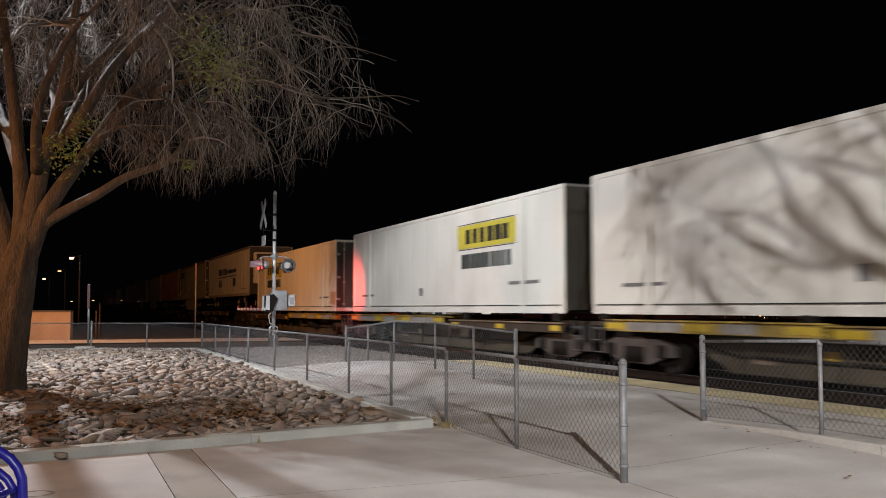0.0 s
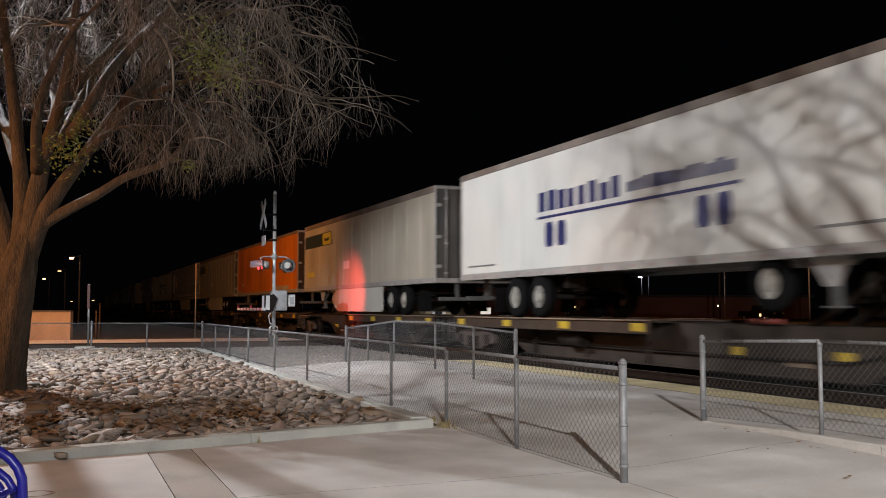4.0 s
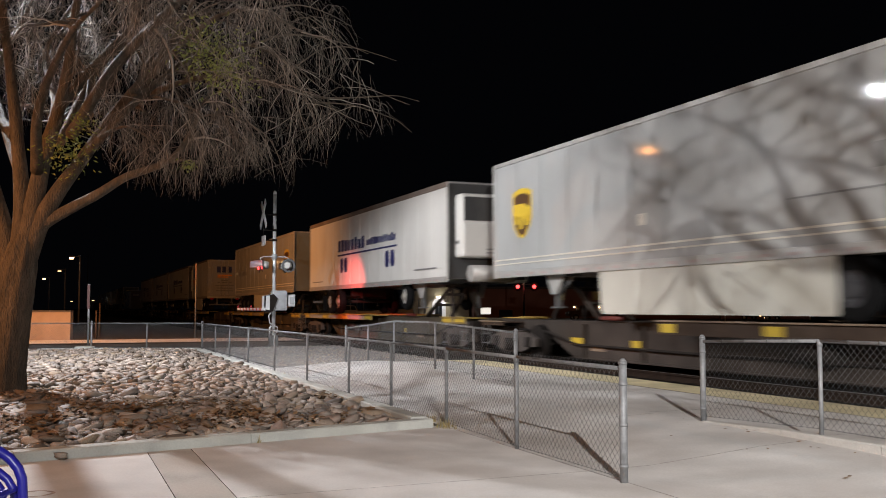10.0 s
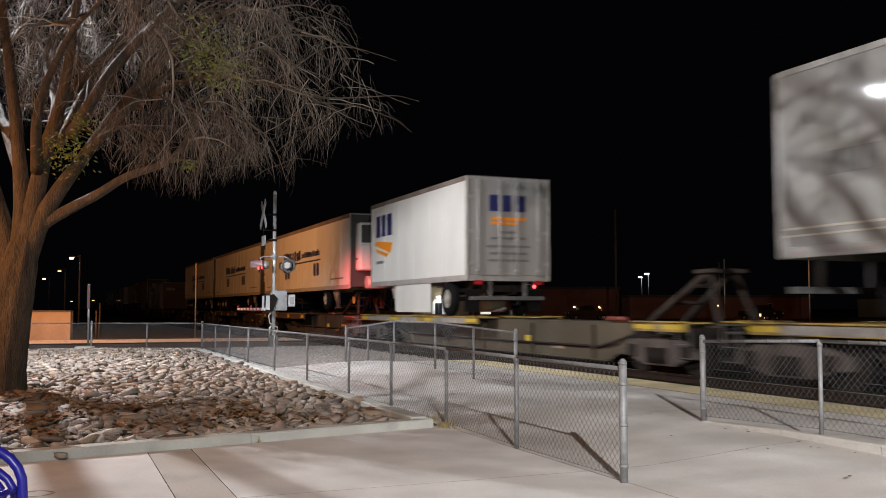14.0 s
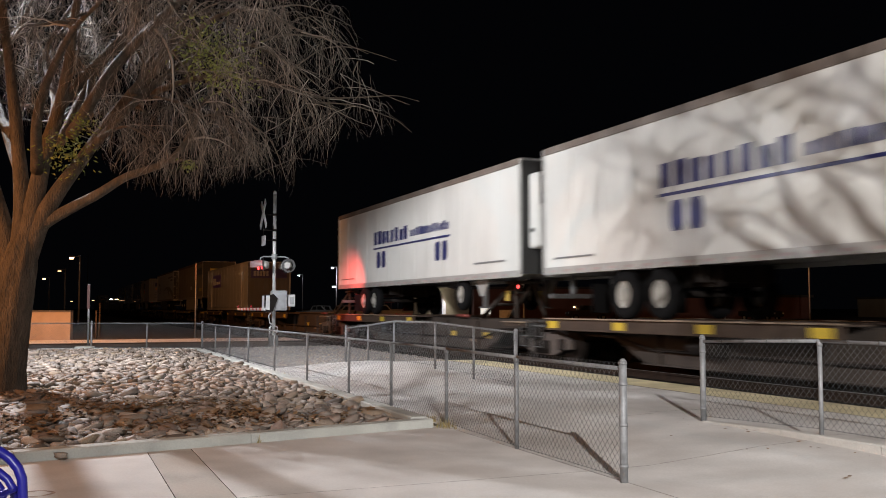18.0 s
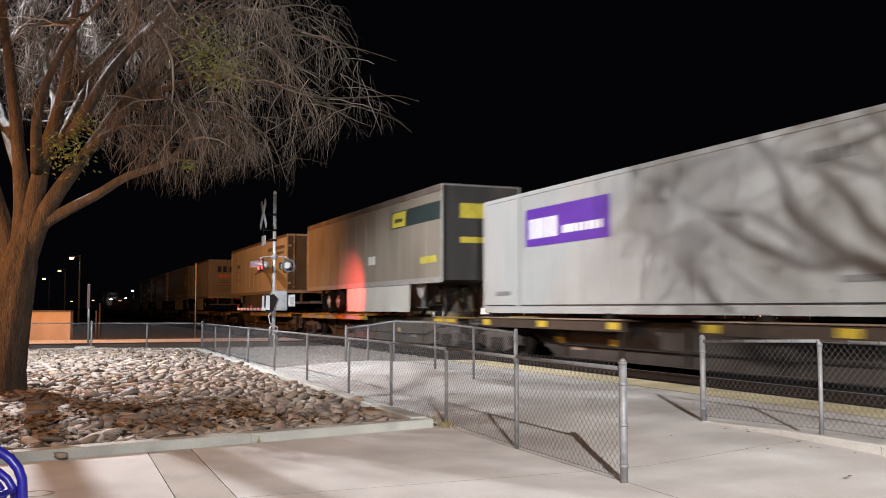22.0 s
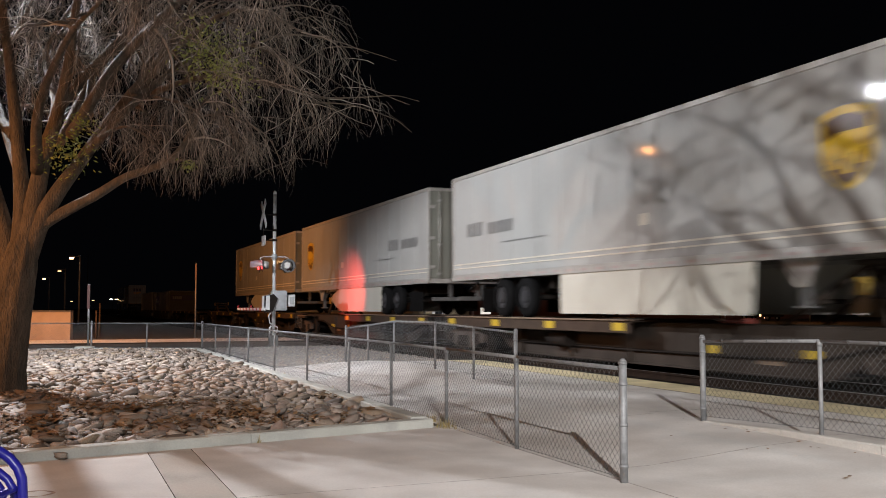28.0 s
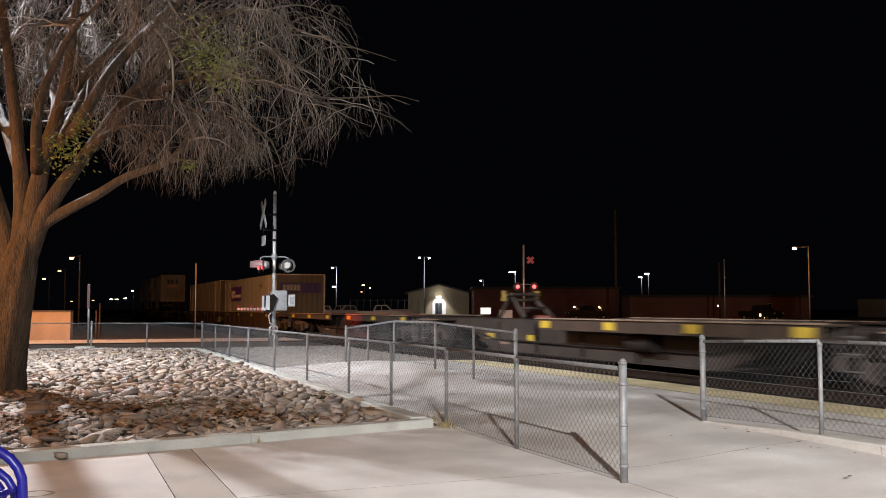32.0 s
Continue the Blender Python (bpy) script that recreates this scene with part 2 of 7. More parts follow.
KHAKI = mat("khaki_marking", (0.3, 0.29, 0.22), 0.45, vary=0.1, bump=0)
WHITE_MARK = mat("white_marking", (0.75, 0.75, 0.74), 0.4, vary=0.1, bump=0)
DULL_RED = mat("dull_red_paint", (0.16, 0.03, 0.022), 0.6, vary=0.2, bump=0)
RED_MARK = mat("red_marking", (0.5, 0.03, 0.02), 0.4, vary=0.1, bump=0)
BLUE_PAINT = mat("blue_coating", (0.022, 0.02, 0.3), 0.35, vary=0.15, bump=0.05)
STUCCO = mat("tan_stucco", (0.288, 0.213, 0.153), 0.95, vary=0.15, scale=2, bump=0.3)
BRICK_RED = mat("dull_red_wall", (0.2, 0.09, 0.07), 0.9, vary=0.2, scale=0.4, bump=0.1)
BEIGE_WALL = mat("beige_wall", (0.35, 0.3, 0.2), 0.9, vary=0.15, scale=0.5, bump=0.1)
ROOF = mat("dark_roof", (0.06, 0.055, 0.05), 0.9, vary=0.25, scale=0.5, bump=0.1)
POLE_WOOD = mat("pole_wood", (0.09, 0.065, 0.05), 0.95, vary=0.35, scale=4, bump=0.3)
SIGN_RED = mat("sign_red", (0.1, 0.05, 0.045), 0.5, vary=0.1, bump=0)
MAST = mat("mast_paint", (0.75, 0.76, 0.77), 0.35, 0.4, vary=0.12, scale=5, bump=0.05)
BOX_GREY = mat("cabinet_grey", (0.45, 0.46, 0.48), 0.5, 0.2, vary=0.15, bump=0.05)
GLOW_WHITE = mat("lamp_glow_white", (1.0, 0.95, 0.88), glow=14)
GLOW_COOL = mat("lamp_glow_cool", (0.85, 0.93, 1.0), glow=14)
GLOW_STRONG = mat("lamp_glow_strong", (0.9, 0.95, 1.0), glow=30)
GLOW_PALE = mat("window_glow_pale", (1.0, 0.95, 0.85), glow=0.9)
GLOW_WARM = mat("lamp_glow_warm", (1.0, 0.6, 0.28), glow=10)
GLOW_DIM = mat("lamp_glow_dim", (1.0, 0.55, 0.25), glow=2.5)
GLOW_RED = mat("lamp_glow_red", (1.0, 0.05, 0.05), glow=6)
RED_LENS = mat("red_lens", (0.35, 0.02, 0.03), 0.25, vary=0.1, bump=0)
GLASS = mat("dark_glass", (0.02, 0.022, 0.025), 0.08, vary=0.1, bump=0)
CAR_WHITE = mat("vehicle_white", (0.7, 0.7, 0.7), 0.25, vary=0.05, bump=0)


# ---- mesh helpers ----
def box(bm, x0, x1, y0, y1, z0, z1, bevel=0.0):
    g = bmesh.ops.create_cube(bm, size=1.0, matrix=Matrix.LocRotScale(((x0 + x1) / 2, (y0 + y1) / 2, (z0 + z1) / 2), None, (abs(x1 - x0), abs(y1 - y0), abs(z1 - z0))))
    if bevel:
        es = list({e for v in g["verts"] for e in v.link_edges})
        bmesh.ops.bevel(bm, geom=es, offset=bevel, segments=2, affect="EDGES", profile=0.5)
    return g["verts"]


def rod(bm, a, b, r0, r1=None, n=12, caps=True):
    a, b = Vector(a), Vector(b)
    r1 = r0 if r1 is None else r1
    q = (b - a).to_track_quat("Z", "Y")
    rings = []
    for c, r in ((a, r0), (b, r1)):
        rings.append([bm.verts.new(c + q @ Vector((math.cos(6.28318 * k / n) * r, math.sin(6.28318 * k / n) * r, 0))) for k in range(n)])
    for k in range(n):
        f = bm.faces.new((rings[0][k], rings[0][(k + 1) % n], rings[1][(k + 1) % n], rings[1][k]))
        f.smooth = True
    if caps:
        bm.faces.new(rings[0][::-1])
        bm.faces.new(rings[1])


def tube(bm, pts, radii, n=8):
    """A bent tapered tube through pts."""
    pts = [Vector(p) for p in pts]
    rings, side = [], None
    for i, c in enumerate(pts):
        d = (pts[min(i + 1, len(pts) - 1)] - pts[max(i - 1, 0)]).normalized()
        side = d.orthogonal().normalized() if side is None else (side - d * side.dot(d)).normalized()
        up = d.cross(side)
        rings.append([bm.verts.new(c + (side * math.cos(6.28318 * k / n) + up * math.sin(6.28318 * k / n)) * radii[i]) for k in range(n)])
    for a, b in zip(rings, rings[1:]):
        for k in range(n):
            f = bm.faces.new((a[k], a[(k + 1) % n], b[(k + 1) % n], b[k]))
            f.smooth = True
    bm.faces.new(rings[0][::-1])
    bm.faces.new(rings[-1])


def plate(bm, outline, thick, m=None):
    """A flat plate: outline in x, z, thick along y, moved by m."""
    a = [bm.verts.new((x, 0, z)) for x, z in outline]
    b = [bm.verts.new((x, thick, z)) for x, z in outline]
    bm.faces.new(a)
    bm.faces.new(b[::-1])
    for k in range(len(a)):
        j = (k + 1) % len(a)
        bm.faces.new((a[j], a[k], b[k], b[j]))
    if m is not None:
        bmesh.ops.transform(bm, matrix=m, verts=a + b)


def disc(bm, c, r, depth, axis="y", n=20):
    c = Vector(c)
    d = {"x": Vector((1, 0, 0)), "y": Vector((0, 1, 0)), "z": Vector((0, 0, 1))}[axis] * depth / 2
    rod(bm, c - d, c + d, r, r, n)


def part(name, bm, material, parent, label=""):
    me = bpy.data.meshes.new(name)
    bmesh.ops.recalc_face_normals(bm, faces=bm.faces)
    bm.to_mesh(me)
    bm.free()
    me.materials.append(material)
    ob = new(name, me)
    ob.parent = parent
    if label:
        tagged(ob, label)
    return ob


def empty(name, at=(0, 0, 0), turn=0.0):
    ob = new(name)
    ob.matrix_basis = Matrix.Translation(at) @ Matrix.Rotation(turn, 4, "Z")
    ob.empty_display_size = 0.2
    return ob


def solo(name, bm, material, label, category, kind="", group="", at=(0, 0, 0), turn=0.0):
    ob = part(name, bm, material, None)
    ob.matrix_basis = Matrix.Translation(at) @ Matrix.Rotation(turn, 4, "Z")
    return tagged(ob, label, category, group, kind)


B = bmesh.new


# ---- ground, paving and line ----
def sheet(name, ps, us, height, material, label, category, kind="structure"):
    verts = [P(p, u, height(p, u)) for p in ps for u in us]
    n = len(us)
    faces = [(i * n + j, (i + 1) * n + j, (i + 1) * n + j + 1, i * n + j + 1) for i in range(len(ps) - 1) for j in range(n - 1)]
    me = bpy.data.meshes.new(name)
    me.from_pydata([tuple(v) for v in verts], [], faces)
    me.materials.append(material)
    for f in me.polygons:
        f.use_smooth = True
    return tagged(new(name, me), label, category, kind=kind)


def steps(a, b, n):
    return [a + (b - a) * k / n for k in range(n + 1)]


sheet("ground", [-900, -300, -80, -20, 0, 5, 9.4, 9.8, 14.5, 16, 40, 120, 400, 1600], [-700, -150, -30, 0, 20, 40, 80, 160, 400, 900, 1800],
      lambda p, u: -0.2 if 9.3 < p < 15.5 else -0.1, DIRT, "flat bare dirt ground reaching the dark horizon", "ground")
sheet("road", [-60, -20, 0, 4.8, 9.6], [32.9, 34.5, 36, 38.2], lambda p, u: -0.02 + 0.001 * math.sin(u), ASPHALT, "dark asphalt road leading to the level crossing", "road")
sheet("crossing_road", [14.5, 20, 60, 160], [32.9, 34.5, 38, 41.2], lambda p, u: -0.05, ASPHALT, "dark asphalt road beyond the railway line", "road")
sheet("yard_road", [30, 34, 40], [-200, -50, 0, 50, 100, 300], lambda p, u: -0.07, ASPHALT, "dark asphalt street beyond the railway", "road")
sheet("road_verge", [-60, -20, 0, 5, 9.6], [38.3, 40, 42.3], lambda p, u: 0.03, CONCRETE, "pale concrete strip along the road edge", "pavement")
# Near black well past the line, standing in for unlit ground.
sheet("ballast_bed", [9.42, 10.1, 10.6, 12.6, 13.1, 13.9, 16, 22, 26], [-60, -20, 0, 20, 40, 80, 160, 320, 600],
      lambda p, u: (-0.19 if p < 10 else -0.06 if p < 13.5 else -0.03), BALLAST, "crushed-stone ballast darkened to near black for the shade under the train", "ballast")

# rails, each with foot, web and head
for q, nm in ((TRACK - 0.7525, "rail"), (TRACK + 0.7525, "rail")):
    bm = B()
    for (a, b, z0, z1) in ((-0.07, 0.07, -0.07, -0.055), (-0.01, 0.01, -0.055, 0.06), (-0.036, 0.036, 0.06, RAIL)):
        box(bm, -60, 600, a, b, z0, z1)
    rail_ob = solo(nm, bm, RAIL_RUST_SHADE, "worn steel running rail with a bright head", "rail", "structure", "rails of the line", P(q, 0, 0), math.atan2(UY, UX))
    rail_ob.data.materials.append(RAIL_STEEL)
    for f in rail_ob.data.polygons:
        if f.normal.z > 0.5 and f.center.z > 0.09:
            f.material_index = 1
bm = B()
box(bm, -1.28, 1.28, -0.115, 0.115, -0.2, -0.045, 0.01)
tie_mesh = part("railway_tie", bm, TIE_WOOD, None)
tagged(tie_mesh, "wooden railway tie in ballast, darkened to near black for shade", "railway tie", "ties under the rails")
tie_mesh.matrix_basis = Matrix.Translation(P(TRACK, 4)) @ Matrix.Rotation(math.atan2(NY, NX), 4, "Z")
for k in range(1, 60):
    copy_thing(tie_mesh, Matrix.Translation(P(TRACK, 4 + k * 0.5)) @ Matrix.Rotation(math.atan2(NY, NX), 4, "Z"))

FRONT0, FRONT1 = (-9.0, 7.3), (4.0, 10.0)     # front edge, as p, u


def front_u(p):
    return FRONT0[1] + (FRONT1[1] - FRONT0[1]) * (p - FRONT0[0]) / (FRONT1[0] - FRONT0[0])


# concrete slabs of the paving, each a piece of its own
pavement = tagged(empty("pavement"), "pale broom-finished concrete paving with dark joints", "pavement", kind="structure")


def slab(p0, p1, u0, u1, material=CONCRETE, name="slab", top=0.0, parent=pavement, nu=4, np_=4):
    g = 0.004
    bm = B()
    grid = {}
    for i in range(np_ + 1):
        for j in range(nu + 1):
            p, u = p0 + g + (p1 - p0 - 2 * g) * i / np_, u0 + g + (u1 - u0 - 2 * g) * j / nu
            grid[i, j] = bm.verts.new(P(p, u, lie(min(max(p, p0 + 0.001), p1 - 0.001), u) + top))
    for i in range(np_):
        for j in range(nu):
            bm.faces.new((grid[i, j], grid[i + 1, j], grid[i + 1, j + 1], grid[i, j + 1]))
    rim = [e for e in bm.edges if e.is_boundary]
    ex = bmesh.ops.extrude_edge_only(bm, edges=rim)
    for v in ex["geom"]:
        if isinstance(v, bmesh.types.BMVert):
            v.co.z -= 0.14
    ob = part(name, bm, material, parent)
    ob.data.materials.append(JOINT)
    for f in ob.data.polygons:
        if abs(f.normal.z) < 0.3:
            f.material_index = 1
    return ob


ulines = [-9.7, -7.3, -4.9, -2.5, -0.1, 2.3, 4.6, 6.85]
plines = [-14.0, -11.5, -9.0, -6.5, -4.0, -1.6, 0.81, 1.22, 4.15]
for pa, pb in zip(plines, plines[1:]):
    for ua, ub in zip(ulines, ulines[1:]):
        slab(pa, pb, ua, ub, STAINED if pa == 0.81 else CONCRETE, nu=1, np_=1)
    slab(pa, pb, 6.85, front_u(pb) + 0.1, STAINED if pa == 0.81 else CONCRETE, nu=1, np_=1)
for ua, ub in zip(ulines, ulines[1:]):
    slab(4.15, 6.53, ua, ub)
for ua, ub in ((6.85, 9.3), (9.3, 11.7), (11.7, 14.1), (14.1, 16.5), (16.5, 18.9), (18.9, 21.3)):
    slab(4.15, 6.53, ua, ub, nu=6)
ups = [-9.7 + 2.4 * k for k in range(15)]
for ua, ub in zip(ups, ups[1:]):
    slab(6.53, 8.58, ua, ub, np_=3)
    slab(8.58, 9.42, ua, ub, YELLOW_STRIP, "tactile_slab", 0.004, np_=1)
slab(4.15, 4.6, 21.3, 32.6, nu=6, np_=1)

sheet("joint_bed", [-14, -8, -4, 0, 2, 4.1], steps(-9.7, 6.8, 6), lambda p, u: -0.012, JOINT, "dark dusty filler in the paving joints", "joint filler")

# kerb under the fence by the platform, rising a little along its length
def kerb_top(u):
    return 0.138 + 0.062 * sstep(8.6, 6.4, u) + 0.004 * math.sin(3 * u)


bm = B()
for k in range(10):
    ua, ub = -3.6 + k * 1.2, -2.4 + k * 1.2
    ring = []
    for u in (ua + 0.004, ub - 0.004):
        top = kerb_top(u)
        ring.append([bm.verts.new(P(p, u, z)) for p, z in ((6.5, -0.05), (6.5, top - 0.015), (6.515, top), (6.64, top), (6.64, -0.05))])
    for i in range(4):
        bm.faces.new((ring[0][i], ring[0][i + 1], ring[1][i + 1], ring[1][i]))
    bm.faces.new(ring[0]), bm.faces.new(ring[1][::-1])
solo("platform_kerb", bm, KERB_PALE, "pale concrete kerb under the platform fence", "kerb", "structure")

# gravel between the walk and the line
sheet("gravel_strip", [4.62, 5.3, 6.0, 6.6, 7.4, 8.2, 9.3], [21.35, 22, 23, 24, 26, 28, 30, 32.5], lambda p, u: 0.012 + 0.015 * math.sin(7 * p + 3 * u) * math.sin(5 * u), GRAVEL,
      "loose pale grey gravel beside the crossing", "gravel")
rg = random.Random(5)
vs, fs = [], []
for k in range(5200):
    u = 21.4 + 11 * rg.random() ** 1.3
    p = 4.65 + rg.random() * 4.6
    r = 0.014 + 0.028 * rg.random() ** 2
    c = P(p, u, 0.02 + r * 0.3)
    a0, i0 = rg.random() * 6.28, len(vs)
    for q in range(4):
        a = a0 + q * 1.5708
        vs.append((c.x + r * math.cos(a) * (0.7 + 0.6 * rg.random()), c.y + r * math.sin(a) * (0.7 + 0.6 * rg.random()), c.z + r * 0.1))
    vs.append((c.x, c.y, c.z + r * (0.6 + 0.5 * rg.random())))
    for q in range(4):
        fs.append((i0 + q, i0 + (q + 1) % 4, i0 + 4))
me = bpy.data.meshes.new("gravel_stones")
me.from_pydata(vs, [], fs)
me.materials.append(PEBBLE)
tagged(new("gravel_stones", me), "scattered pale angular gravel stones", "gravel", kind="stuff")

# ---- rock bed with its concrete edging ----
bm = B()
ring = [bm.verts.new(P(p, u, 0.035)) for p, u in ((-9, front_u(-9) + 0.1), (3.9, 10.08), (4.1, 30.6), (1.0, 31.9), (-9, 31.9))]
bm.faces.new(ring)
rock_bed = solo("rock_bed", bm, SOIL, "planting bed of bare brown soil filled with river rocks", "rock bed", "structure")
edging = tagged(empty("bed_edging"), "pale concrete edging round the rock bed", "edging", kind="structure")


def edge_stone(a, b, w, h):
    """A length of edging from a to b (p, u), its width to the left of the way."""
    A, C = P(*a), P(*b)
    d = (C - A).normalized()
    s = Vector((-d.y, d.x, 0))
    bm = B()
    rings = []
    for c in (A + d * 0.004, C - d * 0.004):
        rings.append([bm.verts.new(c + s * x + Vector((0, 0, z))) for x, z in ((0, -0.06), (0.004, h - 0.015), (0.018, h), (w - 0.015, h), (w, h - 0.015), (w, -0.06))])
    for i in range(5):
        bm.faces.new((rings[0][i], rings[0][i + 1], rings[1][i + 1], rings[1][i]))
    bm.faces.new(rings[0]), bm.faces.new(rings[1][::-1])
    return part("edging_length", bm, CURB, edging)


for k in range(6):
    pa, pb = -9 + 13 * k / 6, -9 + 13 * (k + 1) / 6
    edge_stone((pa, front_u(pa)), (pb, front_u(pb)), 0.2, 0.095)
for k in range(9):
    edge_stone((4.0 + 0.02 * k, 10.2 + 2.28 * k), (4.02 + 0.02 * k, 12.48 + 2.28 * k), 0.2, 0.105)
edge_stone((4.2, 30.75), (0.98, 32.05), 0.15, 0.1)
edge_stone((0.98, 32.05), (-9, 32.0), 0.15, 0.1)


def pebble_mesh(seed, sub):
    r = random.Random(seed)
    bm = B()
    bmesh.ops.create_icosphere(bm, subdivisions=sub, radius=1.0)
    off = Vector((r.random() * 50, r.random() * 50, r.random() * 50))
    for v in bm.verts:
        v.co *= 1 + 0.45 * noise.noise(v.co * 1.0 + off) + 0.26 * noise.noise(v.co * 2.3 + off)
        v.co = Vector((v.co.x * 1.1, v.co.y * 0.8, max(-0.36, min(0.34, v.co.z * 0.5))))
    for f in bm.faces:
        f.smooth = True
    me = bpy.data.meshes.new("rock")
    bm.to_mesh(me)
    bm.free()
    return me


rr = random.Random(11)
forms = [pebble_mesh(40 + k, 2) for k in range(9)]
low = [pebble_mesh(80 + k, 2) for k in range(6)] + [pebble_mesh(90 + k, 1) for k in range(6)]
for me in forms:
    me.materials.append(ROCK)
low_np = []
for me in low:
    co = np.empty(len(me.vertices) * 3)
    me.vertices.foreach_get("co", co)
    low_np.append((co.reshape(-1, 3), [tuple(f.vertices) for f in me.polygons]))
spots = []
cells = {}
for k in range(90000):
    u = 7.4 + 24.4 * rr.random() ** 1.2
    p = -8.8 + 12.7 * rr.random()
    if u < front_u(p) + 0.32 or p > 3.74 + 0.008 * (u - 10) or u > 30.5 + 0.4 * (4.2 - p):
        continue
    x, y, _ = P(p, u)
    if x / max(y, 0.1) < -0.56 or (x + 6.43) ** 2 + (y - 14.6) ** 2 < 0.16:
        continue
    r = 0.042 + 0.085 * rr.random() ** 1.7 + (0.05 if rr.random() < 0.06 else 0)
    key = (math.floor(x / 0.25), math.floor(y / 0.25))
    near = [q for i in (-1, 0, 1) for j in (-1, 0, 1) for q in cells.get((key[0] + i, key[1] + j), ())]
    if any((q[0] - x) ** 2 + (q[1] - y) ** 2 < ((0.84 if u < 12.5 else 0.72) * (q[2] + r)) ** 2 for q in near):
        continue
    cells.setdefault(key, []).append((x, y, r))
    spots.append((u, x, y, r))
spots.sort(key=lambda q: q[2])
avs, afs = [], []
for k, (u, x, y, r) in enumerate(spots):
    z = 0.03 + r * 0.12 + 0.035 * rr.random() + 0.085 * sstep(11, 17, y) * sstep(3.75, 2.2, PU(x, y)[0]) * sstep(31.5, 28, PU(x, y)[1])
    m = Matrix.Translation((x, y, z)) @ Euler((rr.uniform(-0.42, 0.42), rr.uniform(-0.42, 0.42), rr.random() * 6.28)).to_matrix().to_4x4() @ Matrix.Diagonal((r * rr.uniform(0.9, 1.5), r, r * rr.uniform(0.8, 1.2), 1))
    if k < 300:
        ob = new("rock", forms[k % 9])
        ob.parent = rock_bed
        ob.matrix_basis = m
    else:
        co, fc = low_np[k % 6 + (6 if y > 13 else 0)]
        a = np.array(m)
        i0 = len(avs)
        avs.extend(map(tuple, co @ a[:3, :3].T + a[:3, 3]))
        afs.extend(tuple(i + i0 for i in f) for f in fc)
me = bpy.data.meshes.new("rocks")
me.from_pydata(avs, [], afs)
me.materials.append(ROCKS)
me.polygons.foreach_set("use_smooth", [True] * len(me.polygons))
far_rocks = new("rocks", me)
far_rocks.parent = rock_bed
tagged(far_rocks, "rounded river rocks in grey, tan and brown", kind="stuff")


# fallen leaves among the front rocks and round the tree, dry weeds by the edging
vs, fs = [], []
rl = random.Random(21)
for k in range(12500):
    p = -8.5 + 12.2 * rl.random()
    u = front_u(p) + 0.3 + 2.2 * (rl.random() + rl.random())
    if noise.noise(Vector((p * 0.8, u * 0.8, 4.0))) < 0.02:
        continue
    if rl.random() < 0.12:
        a, q = rl.random() * 6.28, 0.45 + 1.3 * rl.random()
        x, y = -6.6 + q * math.cos(a), 14.2 + q * math.sin(a)
    else:
        x, y, _ = P(p, u)
    z = 0.06 + 0.08 * rl.random()
    a, l = rl.random() * 6.28, rl.uniform(0.025, 0.075)
    e, f = Vector((math.cos(a), math.sin(a), rl.uniform(-0.4, 0.4))) * l, Vector((-math.sin(a), math.cos(a), rl.uniform(-0.3, 0.3))) * l * 0.45
    c, i0 = Vector((x, y, z)), len(vs)
    vs += [tuple(c - e), tuple(c + f), tuple(c + e), tuple(c - f)]
    fs.append((i0, i0 + 1, i0 + 2, i0 + 3))
for k in range(50):
    u, p = 1.5 + 7.2 * rl.random(), 6.48 - 0.9 * rl.random() ** 3
    c = P(p, u, lie(p, u) + 0.006)
    a, l = rl.random() * 6.28, rl.uniform(0.008, 0.03)
    e, f, i0 = Vector((math.cos(a), math.sin(a), 0.1)) * l, Vector((-math.sin(a), math.cos(a), 0.2)) * l * 0.5, len(vs)
    vs += [tuple(c - e), tuple(c + f), tuple(c + e), tuple(c - f)]
    fs.append((i0, i0 + 1, i0 + 2, i0 + 3))
me = bpy.data.meshes.new("leaf_litter")
me.from_pydata(vs, [], fs)
me.materials.append(LITTER)
tagged(new("leaf_litter", me), "brown fallen leaves among the rocks", "leaf litter", kind="stuff")
vs, fs = [], []
for cp, cu, n, sp in ((4.12, 9.95, 90, 0.1), (4.2, 10.6, 40, 0.08), (4.18, 15.0, 30, 0.1), (4.15, 18.2, 30, 0.1), (1.9, 9.53, 12, 0.03)):
    for k in range(n):
        c = P(cp + rl.gauss(0, sp * 0.5), cu + rl.gauss(0, sp), 0.0)
        t = c + Vector((rl.gauss(0, 0.04), rl.gauss(0, 0.04), rl.uniform(0.04, 0.13)))
        w = Vector((rl.gauss(0, 1), rl.gauss(0, 1), 0)).normalized() * 0.004
        i0 = len(vs)
        vs += [tuple(c - w), tuple(c + w), tuple(t)]
        fs.append((i0, i0 + 1, i0 + 2))
me = bpy.data.meshes.new("dry_weeds")
me.from_pydata(vs, [], fs)
me.materials.append(DRY_GRASS)
tagged(new("dry_weeds", me), "small dry straw-coloured weeds along the edging", "weeds", kind="stuff")
ob = new("stone", forms[2])
ob.matrix_basis = Matrix.Translation(P(0.05, 9.1, 0.05)) @ Matrix.Diagonal((0.06, 0.05, 0.07, 1))
tagged(ob, "single loose dark stone on the paving", "stone")


